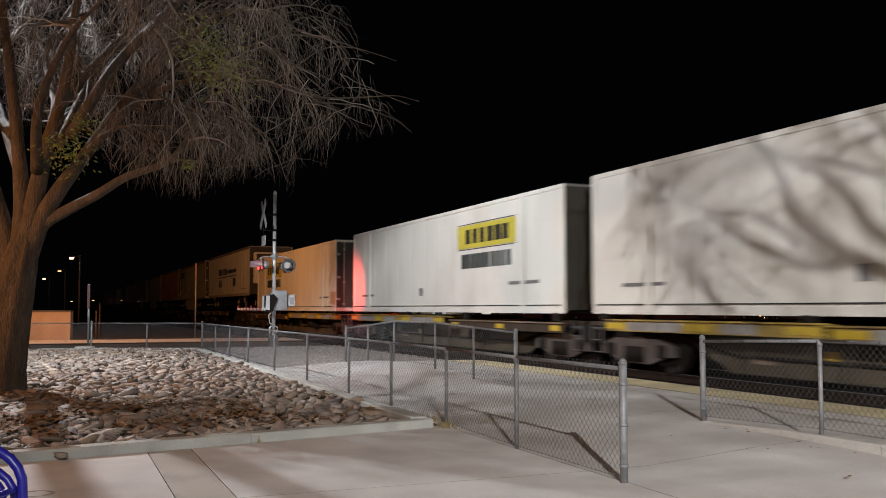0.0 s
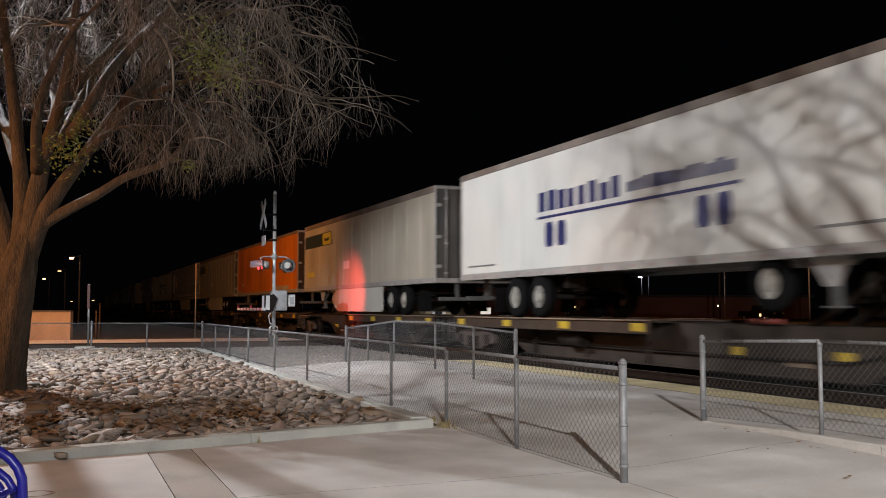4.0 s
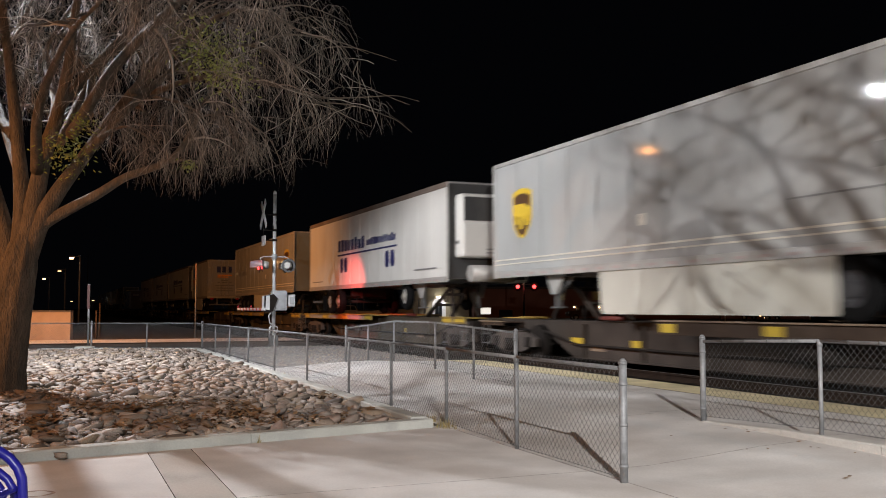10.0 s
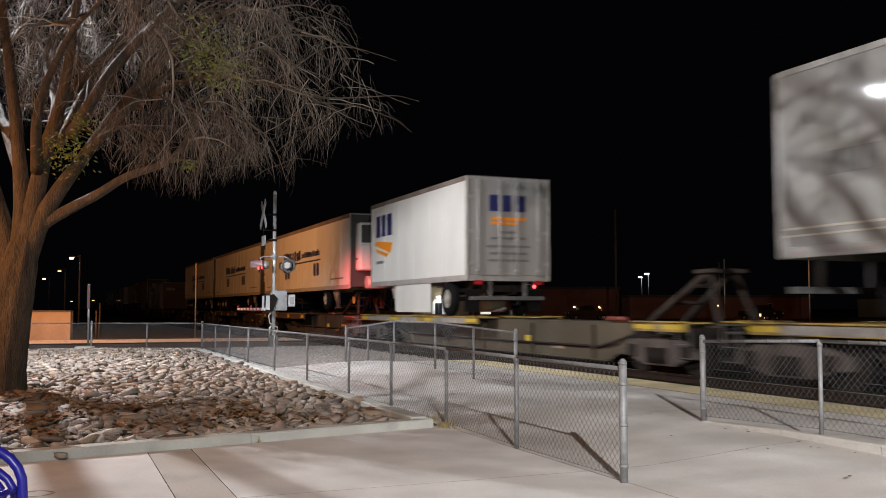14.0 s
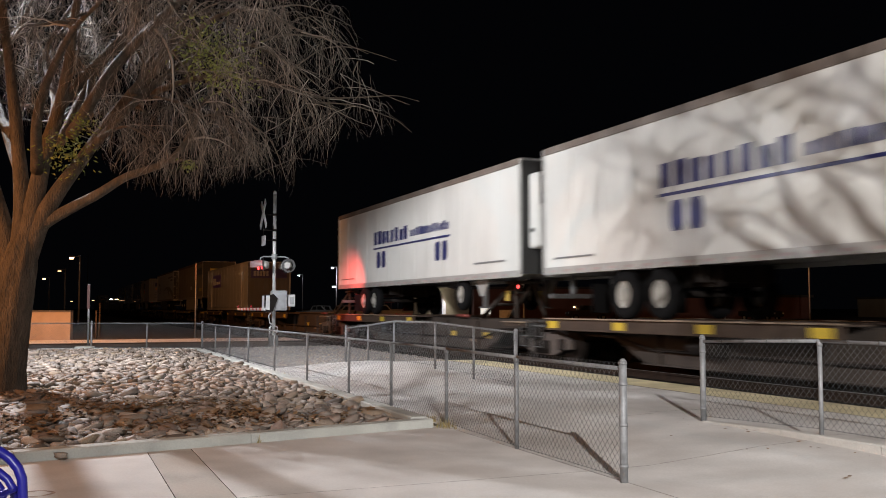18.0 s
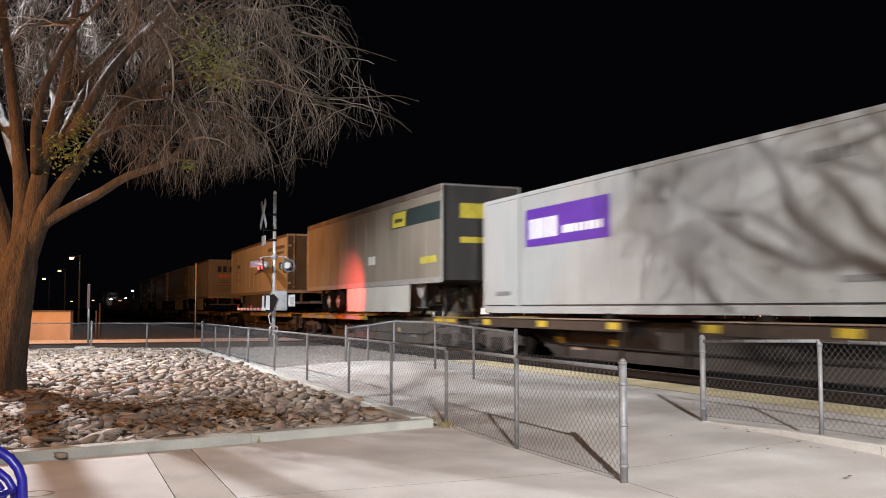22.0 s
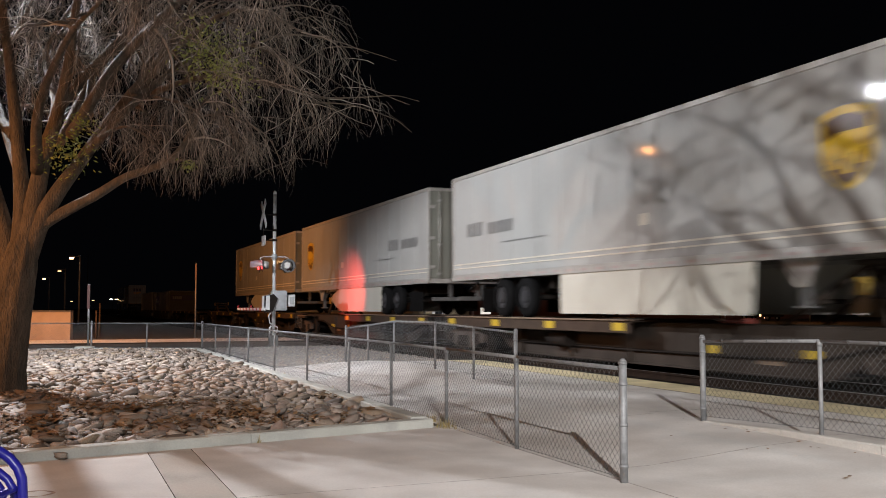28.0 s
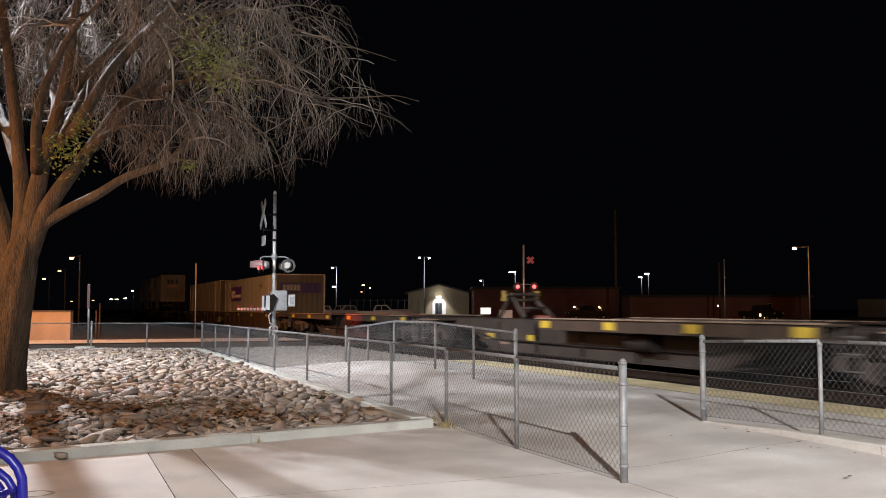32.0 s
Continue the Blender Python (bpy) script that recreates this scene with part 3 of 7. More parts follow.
# ---- chain-link fences ----
def fence(name, posts, label, height=0.885, tall=(), group="", fabric_drop=0.03, over=0.035):
    """posts: (x, y, z of the foot). tall: numbers of the thicker end posts."""
    ob = tagged(empty(name, posts[0]), label, "fence", group)
    o = Vector(posts[0])
    posts = [Vector(q) - o for q in posts]
    for k, q in enumerate(posts):
        big = k in tall
        r, h = (0.032, height + over) if big else (0.021, height - 0.02)
        bm = B()
        rod(bm, q - Vector((0, 0, 0.05)), q + Vector((0, 0, h)), r, r, 14)
        if big:
            rod(bm, q + Vector((0, 0, h)), q + Vector((0, 0, h + 0.02)), r * 1.12, r * 1.05, 14)
            rod(bm, q + Vector((0, 0, h + 0.02)), q + Vector((0, 0, h + 0.045)), r * 1.05, r * 0.45, 14)
        po = part("end_post" if big else "post", bm, GALV, ob)
        if big:
            for z in (0.12, 0.45, 0.78):
                bm = B()
                rod(bm, q + Vector((0, 0, z * height / 0.914)), q + Vector((0, 0, z * height / 0.914 + 0.022)), r * 1.14, None, 14)
                part("brace_band", bm, GALV, po)
        else:
            bm = B()
            rod(bm, q + Vector((0, 0, h - 0.03)), q + Vector((0, 0, h + 0.03)), 0.027, 0.024, 12)
            part("post_cap", bm, GALV, po)
    top = Vector((0, 0, height))
    for a, b in zip(posts, posts[1:]):
        bm = B()
        rod(bm, a + top, b + top, 0.017, None, 10)
        part("top_rail", bm, GALV, ob)
        d = b - a
        L = Vector((d.x, d.y, 0)).length
        e = Vector((d.x / L, d.y / L, 0))
        w, hh = 0.0718, height - fabric_drop + 0.02
        n = int(L / w)
        w = L / n
        vs, fs = [], []
        side = Vector((-e.y, e.x, 0))

        def strand(x0, z0, x1, z1, off):
            i0 = len(vs)
            dx, dz = x1 - x0, z1 - z0
            l = math.hypot(dx, dz)
            nx, nz = -dz / l * 0.0017, dx / l * 0.0017
            for (x, z) in ((x0, z0), (x1, z1)):
                for (ax, ay, az) in ((nx, 0, nz), (-nx * 0.5, 0.0015, -nz * 0.5), (-nx * 0.5, -0.0015, -nz * 0.5)):
                    c = a + e * (x + ax) + side * (ay + off) + Vector((0, 0, fabric_drop + z + az + d.z * (x / L)))
                    vs.append(tuple(c))
            for q in range(3):
                r = (q + 1) % 3
                fs.append((i0 + q, i0 + r, i0 + 3 + r, i0 + 3 + q))

        rows = int(hh / w)
        for i in range(-rows - 1, n + 1):
            for sgn in (1, -1):
                xa, xb = i * w, i * w + (rows + 0.5) * w
                z_a, z_b = (0, (rows + 0.5) * w) if sgn > 0 else ((rows + 0.5) * w, 0)
                lo, hi = max(0.0, xa), min(L, xb)
                if hi - lo < 0.01:
                    continue
                f = (z_b - z_a) / (xb - xa)
                strand(lo, z_a + f * (lo - xa), hi, z_a + f * (hi - xa), 0.0018 * sgn + 0.024)
        me = bpy.data.meshes.new("mesh_panel")
        me.from_pydata(vs, [], fs)
        me.materials.append(WIRE)
        mp = new("mesh_panel", me)
        mp.parent = ob
        bm = B()
        off = side * 0.024 + Vector((0, 0, fabric_drop + 0.01))
        rod(bm, a + off, b + off, 0.0022, None, 5)
        part("bottom_wire", bm, WIRE, ob)
        for s in (0.2, 0.4, 0.6, 0.8):
            c = a + d * s + top
            bm = B()
            rod(bm, c - e * 0.004, c + e * 0.004, 0.021, None, 8)
            part("wire_tie", bm, WIRE, ob)
    return ob


def fp(p, u, dz=0.0):
    v = P(p, u)
    return (v.x, v.y, lie(p, u) + dz)


near_posts = [(4.125, 6.3), (4.14, 8.18), (4.22, 10.15), (4.25, 12.2), (4.26, 14.25), (4.24, 16.85), (4.22, 19.55), (4.22, 22.5), (4.23, 25.2), (4.24, 27.7), (4.25, 30.5)]
fence("chain_link_fence", [fp(p, u) for p, u in near_posts], "low galvanised chain-link fence along the rock bed", tall=(0, 10))
fence("chain_link_fence", [(*P(6.61, u).xy, z) for u, z in ((13.08, 0.14), (14.68, 0.19), (16.45, 0.25), (18.8, 0.245), (20.6, 0.13), (22.38, 0.03))],
      "low chain-link fence following the hump of the walk", height=0.84, tall=(0, 5), over=0.02)
fence("chain_link_fence", [fp(6.58, u, kerb_top(u) - 0.12) for u in (8.47, 6.75, 5.0, 3.2, 1.4)], "low chain-link fence on the platform kerb", height=0.855, tall=(0, 4), over=0.03)
fence("chain_link_fence", [(*P(4.25, 30.5).xy, 0.0), (-9.46, 29.9, 0.0), (-11.25, 29.95, 0.0), (-13.8, 28.2, 0.0), (-16.4, 26.4, 0.0), (-19.0, 24.6, 0.0)],
      "low chain-link fence between the rock bed and the road", tall=(2, 5))


# ---- the train: cars, boxes and road trailers ----
# A car's own frame: x forwards along the way it runs, y away from the camera's side, z up from the rail head
FORWARD = math.atan2(-UY, -UX)
LENGTH = 16.15
V0, ACC = 11.944, 0.014412


def run(t):
    return V0 * t + ACC * t * t


rows_at = [2.0 * k for k in range(17)]
moving = []
wheelsets = []


def on_line(ob, u0, flip=False, z=RAIL):
    """Puts a thing on the line at u0 at the start and lists it for motions()."""
    moving.append((ob, u0, flip, z))
    ob.matrix_basis = Matrix.Translation(P(TRACK, u0, z)) @ Matrix.Rotation(FORWARD + (math.pi if flip else 0), 4, "Z")
    return ob


def marks(parent, name, material, rects, y, label="", thick=0.008):
    """Flat painted bars on a side: rects of x0, x1, z0, z1 at y; one mesh."""
    bm = B()
    s = -1 if y < 0 else 1
    for x0, x1, z0, z1 in rects:
        box(bm, x0, x1, y, y + s * thick, z0, z1)
    ob = part(name, bm, material, parent, label)
    return tagged(ob, kind="stuff") if len(rects) > 1 else ob


def word(x0, x1, z0, z1, n, seed, slant=0.0):
    """Plain blocks that stand for a word of n characters."""
    r = random.Random(seed)
    w = (x1 - x0) / n
    out = []
    for k in range(n):
        a = x0 + (k + 0.05) * w
        out.append((a, a + w * r.uniform(0.62, 0.84), z0, z1 - slant * r.random()))
    return out


def both(rects):
    """The same writing on the far side, read the right way round, at the same end."""
    lo, hi = min(r[0] for r in rects), max(r[1] for r in rects)
    return [(lo + hi - b, lo + hi - a, c, d) for a, b, c, d in rects]


def shell(ob, skin_mat, end_mat, z0, z1, L, rail_mat=ALU, top_mat=None, top_h=0.1):
    """The box body with rails, posts and roof. Nose at +x."""
    h = L / 2
    bm = B()
    box(bm, -h + 0.03, h - 0.03, -1.285, 1.285, z0 + 0.1, z1 - 0.05)
    part("body", bm, skin_mat, ob)
    for y in (-1, 1):
        bm = B()
        box(bm, -h, h, y * 1.3 - 0.018, y * 1.3 + 0.018, z0, z0 + 0.17, 0.006)
        part("bottom_rail", bm, rail_mat, ob)
        bm = B()
        box(bm, -h, h, y * 1.296 - 0.018, y * 1.296 + 0.018, z1 - top_h, z1 - 0.002, 0.006)
        part("top_rail", bm, top_mat or rail_mat, ob)
        bm = B()
        n = int(L / 1.22)
        for k in range(n + 1):
            x = -h + 0.05 + (L - 0.1) * k / n
            box(bm, x - 0.018, x + 0.018, y * 1.289 - 0.004, y * 1.289 + 0.004, z0 + 0.17, z1 - 0.1)
        part("panel_seams", bm, skin_mat, ob)
        for x in (-h, h):
            bm = B()
            box(bm, x - 0.06, x + 0.06, y * 1.292 - 0.016, y * 1.292 + 0.016, z0 + 0.02, z1 - 0.02, 0.008)
            part("corner_post", bm, rail_mat, ob)
    bm = B()
    box(bm, -h + 0.01, h - 0.01, -1.27, 1.27, z1 - 0.05, z1, 0.012)
    part("roof", bm, GREY_AND_DOOR_SHADE, ob)
    bm = B()
    box(bm, h - 0.03, h + 0.006, -1.26, 1.26, z0 + 0.08, z1 - 0.05, 0.01)
    part("front_wall", bm, end_mat, ob)
    # doors at the tail, with hinges and lock bars
    for s in (-1, 1):
        bm = B()
        box(bm, -h - 0.03, -h + 0.03, s * 0.012, s * 1.25, z0 + 0.16, z1 - 0.1, 0.012)
        d = part("rear_door", bm, end_mat, ob)
        for y in (0.28, 0.95):
            bm = B()
            rod(bm, (-h - 0.06, s * y, z0 + 0.14), (-h - 0.06, s * y, z1 - 0.1), 0.02, None, 8)
            for z in (z0 + 0.3, z0 + 1.2, z1 - 0.4):
                box(bm, -h - 0.08, -h - 0.03, s * y - 0.05, s * y + 0.05, z - 0.03, z + 0.03)
            part("lock_bar", bm, ALU, d)
        for z in (z0 + 0.5, z0 + 1.4, z1 - 0.6):
            bm = B()
            box(bm, -h - 0.045, -h + 0.01, s * 1.1, s * 1.285, z - 0.05, z + 0.05, 0.005)
            part("hinge", bm, ALU, d)
    for a, b in ((z1 - 0.1, z1 - 0.01), (z0, z0 + 0.15)):
        bm = B()
        box(bm, -h - 0.035, -h + 0.02, -1.29, 1.29, a, b, 0.008)
        part("door_header" if a > z0 else "door_sill", bm, rail_mat, ob)


def wheel(ob, x, y, z, r=0.5, w=0.27, hub=HUB):
    s = -1 if y < 0 else 1
    bm = B()
    prof = [(0.0, 0.56), (0.0, 0.8), (0.03, 0.95), (0.07, 1.0), (w - 0.07, 1.0), (w - 0.03, 0.95), (w, 0.8), (w, 0.56)]
    n = 24
    rings = [[bm.verts.new((x + math.cos(6.28318 * k / n) * r * q, y - s * d, z + math.sin(6.28318 * k / n) * r * q)) for k in range(n)] for d, q in prof]
    for a, b in zip(rings, rings[1:]):
        for k in range(n):
            bm.faces.new((a[k], a[(k + 1) % n], b[(k + 1) % n], b[k])).smooth = True
    wh = part("wheel", bm, TYRE, ob, "black rubber tyre on a pale steel rim")
    bm = B()
    disc(bm, (x, y - s * 0.06, z), r * 0.57, 0.03, "y", 20)
    disc(bm, (x, y - s * 0.02, z), r * 0.26, 0.1, "y", 14)
    for k in range(10):
        a = k * 0.6283
        disc(bm, (x + math.cos(a) * r * 0.38, y - s * 0.04, z + math.sin(a) * r * 0.38), 0.018, 0.04, "y", 6)
    part("rim", bm, hub, wh)


def running_gear(ob, L, z0, axles, legs_at, skirt=None, skirt_mat=None, hub=HUB, nose_cut=0.0):
    """Axles, legs and skirts below the floor. Nose at +x; the deck is at DECK - RAIL."""
    d = DECK - RAIL
    for x in axles:
        for s in (-1, 1):
            wheel(ob, x, s * 1.27, d + 0.5, hub=hub)
        bm = B()
        rod(bm, (x, -1.1, d + 0.5), (x, 1.1, d + 0.5), 0.065, None, 10)
        part("axle", bm, STEEL_DARK, ob)
    a0, a1 = min(axles) - 0.9, max(axles) + 0.9
    bm = B()
    for s in (-0.5, 0.5):
        box(bm, a0, a1, s - 0.05, s + 0.05, d + 0.62, z0 + 0.02)
    for x in (a0 + 0.2, (a0 + a1) / 2, a1 - 0.2):
        box(bm, x - 0.06, x + 0.06, -0.9, 0.9, d + 0.7, z0 + 0.04)
    part("bogie_frame", bm, STEEL_DARK, ob)
    for s in (-1, 1):
        bm = B()
        box(bm, a0 - 0.35, a0 - 0.31, s * 0.75, s * 1.22, d + 0.12, d + 0.75, 0.004)
        part("mud_flap", bm, TYRE, ob)
        bm = B()
        box(bm, legs_at - 0.06, legs_at + 0.06, s * 0.95 - 0.06, s * 0.95 + 0.06, d + 0.25, z0 + 0.02, 0.01)
        box(bm, legs_at - 0.14, legs_at + 0.14, s * 0.95 - 0.12, s * 0.95 + 0.12, d + 0.22, d + 0.26, 0.01)
        rod(bm, (legs_at + 0.02, s * 0.95, d + 0.5), (legs_at - 0.75, s * 0.95, z0 + 0.03), 0.03, None, 8)
        part("landing_leg", bm, LEG, ob)
        bm = B()
        plate(bm, [(legs_at - 0.45, z0 + 0.02), (legs_at + 0.4, z0 + 0.02), (legs_at + 0.12, d + 0.55), (legs_at - 0.12, d + 0.55)], 0.03, Matrix.Translation((0, s * 1.05, 0)))
        part("leg_bracket", bm, ALU, ob)
    bm = B()
    box(bm, -L / 2 - 0.02, -L / 2 + 0.1, -1.15, 1.15, d + 0.45, d + 0.56, 0.01)
    for s in (-0.55, 0.55):
        box(bm, -L / 2, -L / 2 + 0.08, s - 0.05, s + 0.05, d + 0.5, z0 + 0.02)
    part("underride_bar", bm, LEG, ob)
    if skirt:
        for s in (-1, 1):
            bm = B()
            x0, x1 = skirt
            square = [(x0, z0 + 0.02), (x1, z0 + 0.02), (x1 - 0.06, d + 0.18), (x1 - 0.14, d + 0.1), (x0 + 0.05, d + 0.1), (x0, d + 0.15)]
            plate(bm, square if nose_cut == 0 else [(x0, z0 + 0.02), (x1 - 0.15 - nose_cut, z0 + 0.02), (x1 - nose_cut * 0.3, z0 - 0.2), (x1, z0 - 0.34), (x1, z0 - 0.45), (x1 - 0.1 - nose_cut, d + 0.17), (x1 - 0.4 - nose_cut, d + 0.1), (x0 + 0.05, d + 0.1), (x0, d + 0.15)], 0.025, Matrix.Translation((0, s * 1.27 - 0.012, 0)))
            part("side_skirt", bm, skirt_mat, ob, "plain side skirt below the floor")


Z0, Z1 = 2.13 - RAIL, 5.1 - RAIL


def trailer_body(name, skin_mat, end_mat, label, axles=(-5.0, -3.72), legs_at=5.3, skirt=None, skirt_mat=None, L=LENGTH, rail_mat=ALU, z1=Z1, hub=HUB, top_mat=TOP_RAIL, top_h=0.14, nose_cut=0.0):
    ob = tagged(empty(name), label, "trailer", "road trailers on the train")
    shell(ob, skin_mat, end_mat, Z0, z1, L, rail_mat, top_mat, top_h)
    running_gear(ob, L, Z0, axles, legs_at, skirt, skirt_mat, hub, nose_cut)
    dash = []
    k = -L / 2 + 0.3
    while k < L / 2 - 0.4:
        dash.append((k, k + 0.3, Z0 + 0.05, Z0 + 0.1))
        k += 0.62
    for y in (-1.319, 1.319):
        marks(ob, "reflective_tape", TAPE, dash, y, thick=0.003)
    return ob


def reefer_unit(ob, L, zt):
    x = L / 2
    bm = B()
    box(bm, x + 0.006, x + 0.5, -1.08, 1.08, Z0 + 0.7, Z0 + 2.58, 0.09)
    u = part("cooling_unit", bm, BRIGHT_BOX, ob, "white cooling unit on the nose")
    bm = B()
    box(bm, x + 0.49, x + 0.515, -0.98, 0.98, Z0 + 1.78, Z0 + 2.48, 0.01)
    part("condenser_screen", bm, DARK_AND_END_SHADE, u, "dark condenser screen")
    bm = B()
    box(bm, x + 0.48, x + 0.58, -1.04, 1.04, Z0 + 0.72, Z0 + 1.72, 0.05)
    part("service_door", bm, BRIGHT_BOX, u)
    for z in (0.82, 0.92):
        bm = B()
        box(bm, x + 0.57, x + 0.587, -0.3, 0.5, Z0 + z, Z0 + z + 0.05)
        part("grille_slat", bm, GREY_AND_DOOR_SHADE, u)
    bm = B()
    box(bm, x + 0.16, x + 0.34, -1.088, -1.07, Z0 + 1.1, Z0 + 1.2)
    part("control_panel", bm, DARK_AND_END_SHADE, u)
    bm = B()
    rod(bm, (x + 0.3, -0.7, Z0 + 0.25), (x + 0.3, 0.7, Z0 + 0.25), 0.25, None, 14)
    part("fuel_tank", bm, ALU, ob)


def shield_outline(cx, cz, w, h):
    pts = [(cx - w / 2, cz + h * 0.42), (cx - w * 0.25, cz + h * 0.48), (cx, cz + h * 0.5), (cx + w * 0.25, cz + h * 0.48), (cx + w / 2, cz + h * 0.42)]
    pts += [(cx + w / 2, cz - h * 0.1), (cx + w * 0.4, cz - h * 0.28), (cx + w * 0.22, cz - h * 0.42), (cx, cz - h * 0.5), (cx - w * 0.22, cz - h * 0.42), (cx - w * 0.4, cz - h * 0.28), (cx - w / 2, cz - h * 0.1)]
    return pts


def side_plate(ob, name, material, outline, y, label="", thick=0.008):
    bm = B()
    s = -1 if y < 0 else 1
    plate(bm, outline, s * thick, Matrix.Translation((0, y, 0)))
    return part(name, bm, material, ob, label)


def parcel_trailer(skirt=(-1.9, 4.5), nose_cut=0.0):
    """Pale grey trailer: a brown and gold shield near the nose, grey words near the tail."""
    ob = trailer_body("semi_trailer", GREY_BOX, GREY_END_SHADE, "pale grey road trailer with a brown and gold shield", skirt=skirt, skirt_mat=SKIRT_WHITE, hub=HUB_DARK, top_mat=ALU, top_h=0.1, nose_cut=nose_cut)
    c, m = 6.5, Z0 + 1.56
    for y in (-1.294, 1.294):
        s = 1 if y > 0 else -1
        side_plate(ob, "shield", GOLD, shield_outline(c, m, 1.0, 1.26), y, "gold-edged brown shield")
        side_plate(ob, "shield_field", BROWN, shield_outline(c, m - 0.03, 0.84, 1.06), y + s * 0.004)
        side_plate(ob, "shield_sash", GOLD, [(c - 0.42, m + 0.12), (c - 0.1, m + 0.24), (c + 0.42, m + 0.24), (c + 0.42, m - 0.02), (c + 0.1, m - 0.1), (c - 0.42, m - 0.22)], y + s * 0.009)
        marks(ob, "shield_mark", GOLD, [(c - 0.34, c - 0.16, m - 0.3, m - 0.06), (c - 0.06, c + 0.12, m - 0.38, m - 0.06), (c + 0.2, c + 0.34, m - 0.26, m - 0.04)], y + s * 0.009)
        rects = word(-7.1, -6.05, Z0 + 1.2, Z0 + 1.56, 3, 3) + word(-5.75, -4.2, Z0 + 1.2, Z0 + 1.5, 7, 4)
        marks(ob, "writing", GREY_MARK, rects if s < 0 else both(rects), y)
        marks(ob, "thin_writing", GREY_MARK, [(-4.9, -2.6, Z0 + 0.92, Z0 + 0.95)], y)
        marks(ob, "side_stripe", PALE_STRIPE, [(-8.0, 8.0, Z0 + 0.44, Z0 + 0.475), (-8.0, 8.0, Z0 + 0.33, Z0 + 0.36)], y)
        marks(ob, "placard", PALE_STRIPE, [(1.3, 1.52, Z0 + 0.85, Z0 + 1.08)], y)
    return ob


def shipper_trailer():
    """White reefer trailer with a long navy underlined word and two pairs of navy blocks."""
    ob = trailer_body("refrigerated_trailer", BRIGHT_BOX, DARK_AND_END_SHADE, "white refrigerated road trailer with navy lettering bars", axles=(-4.85, -3.62), legs_at=5.3, top_h=0.16)
    reefer_unit(ob, LENGTH, Z1)
    for y in (-1.294, 1.294):
        s = 1 if y > 0 else -1
        r1 = word(-3.5, 0.1, Z0 + 1.5, Z0 + 1.98, 8, 7, 0.14)
        r2 = word(0.25, 3.55, Z0 + 1.56, Z0 + 1.84, 12, 8, 0.08)
        if s > 0:
            r1, r2 = [(0.3 - b, 0.3 - a, c, d) for a, b, c, d in r1], [(0.3 - b, 0.3 - a, c, d) for a, b, c, d in r2]
        marks(ob, "writing", NAVY, r1, y)
        marks(ob, "small_writing", NAVY, r2, y)
        marks(ob, "underline", NAVY, [(-3.55, 3.62, Z0 + 1.33, Z0 + 1.39)], y)
        for x in (-2.7, 2.9):
            for dx in (-0.28, 0.28):
                side_plate(ob, "navy_block", NAVY, [(x + dx - 0.19, Z0 + 0.76), (x + dx - 0.13, Z0 + 0.66), (x + dx + 0.13, Z0 + 0.66), (x + dx + 0.19, Z0 + 0.76), (x + dx + 0.19, Z0 + 1.13), (x + dx + 0.13, Z0 + 1.23), (x + dx - 0.13, Z0 + 1.23), (x + dx - 0.19, Z0 + 1.13)], y)
        marks(ob, "thin_writing", GREY_MARK, [(-7.6, -5.9, Z0 + 0.35, Z0 + 0.39), (5.3, 7.2, Z0 + 0.42, Z0 + 0.47)], y)
    # spare wheel rack
    for s in (-1, 1):
        wheel(ob, 4.1, s * 1.2, DECK - RAIL + 0.62, 0.46, 0.25)
    return ob


def stripe_trailer(name, skin_mat, label, axles=(-4.55, -3.2), skirt=(-1.8, 5.3), nose_cut=0.0):
    """Dull trailer with a dark stripe and a yellow block under the roof at the nose."""
    ob = trailer_body(name, skin_mat, DARK_AND_END_SHADE, label, axles=axles, legs_at=5.7, skirt=skirt, skirt_mat=SKIRT_WHITE, nose_cut=nose_cut, top_h=0.2)
    for y in (-1.294, 1.294):
        s = 1 if y > 0 else -1
        side_plate(ob, "dark_stripe", GREEN_BLACK, [(3.5, Z0 + 1.92), (8.0, Z0 + 1.92), (8.0, Z0 + 2.47), (3.62, Z0 + 2.47)], y, "dark green-black stripe")
        yb = (3.6, 5.0)
        side_plate(ob, "yellow_block", YELLOW, [(yb[0], Z0 + 1.95), (yb[1] - 0.1, Z0 + 1.95), (yb[1], Z0 + 2.44), (yb[0] + 0.08, Z0 + 2.44)], y + s * 0.004, "yellow block with dark bars")
        marks(ob, "writing", BLACK, word(3.9, 4.7, Z0 + 2.1, Z0 + 2.28, 3, 5, 0.06), y + s * 0.009, thick=0.005)
        marks(ob, "yellow_writing", YELLOW, word(6.3, 7.7, Z0 + 0.62, Z0 + 0.84, 6, 21), y)
        marks(ob, "placard", WHITE_MARK, [(1.0, 1.32, Z0 + 0.8, Z0 + 1.1), (1.42, 1.74, Z0 + 0.8, Z0 + 1.1)], y)
    marks2 = B()
    box(marks2, LENGTH / 2 + 0.004, LENGTH / 2 + 0.012, -0.7, 0.7, Z0 + 1.95, Z0 + 2.4)
    box(marks2, LENGTH / 2 + 0.004, LENGTH / 2 + 0.012, -0.7, 0.7, Z0 + 1.2, Z0 + 1.38)
    part("yellow_sign", marks2, YELLOW, ob)
    return ob


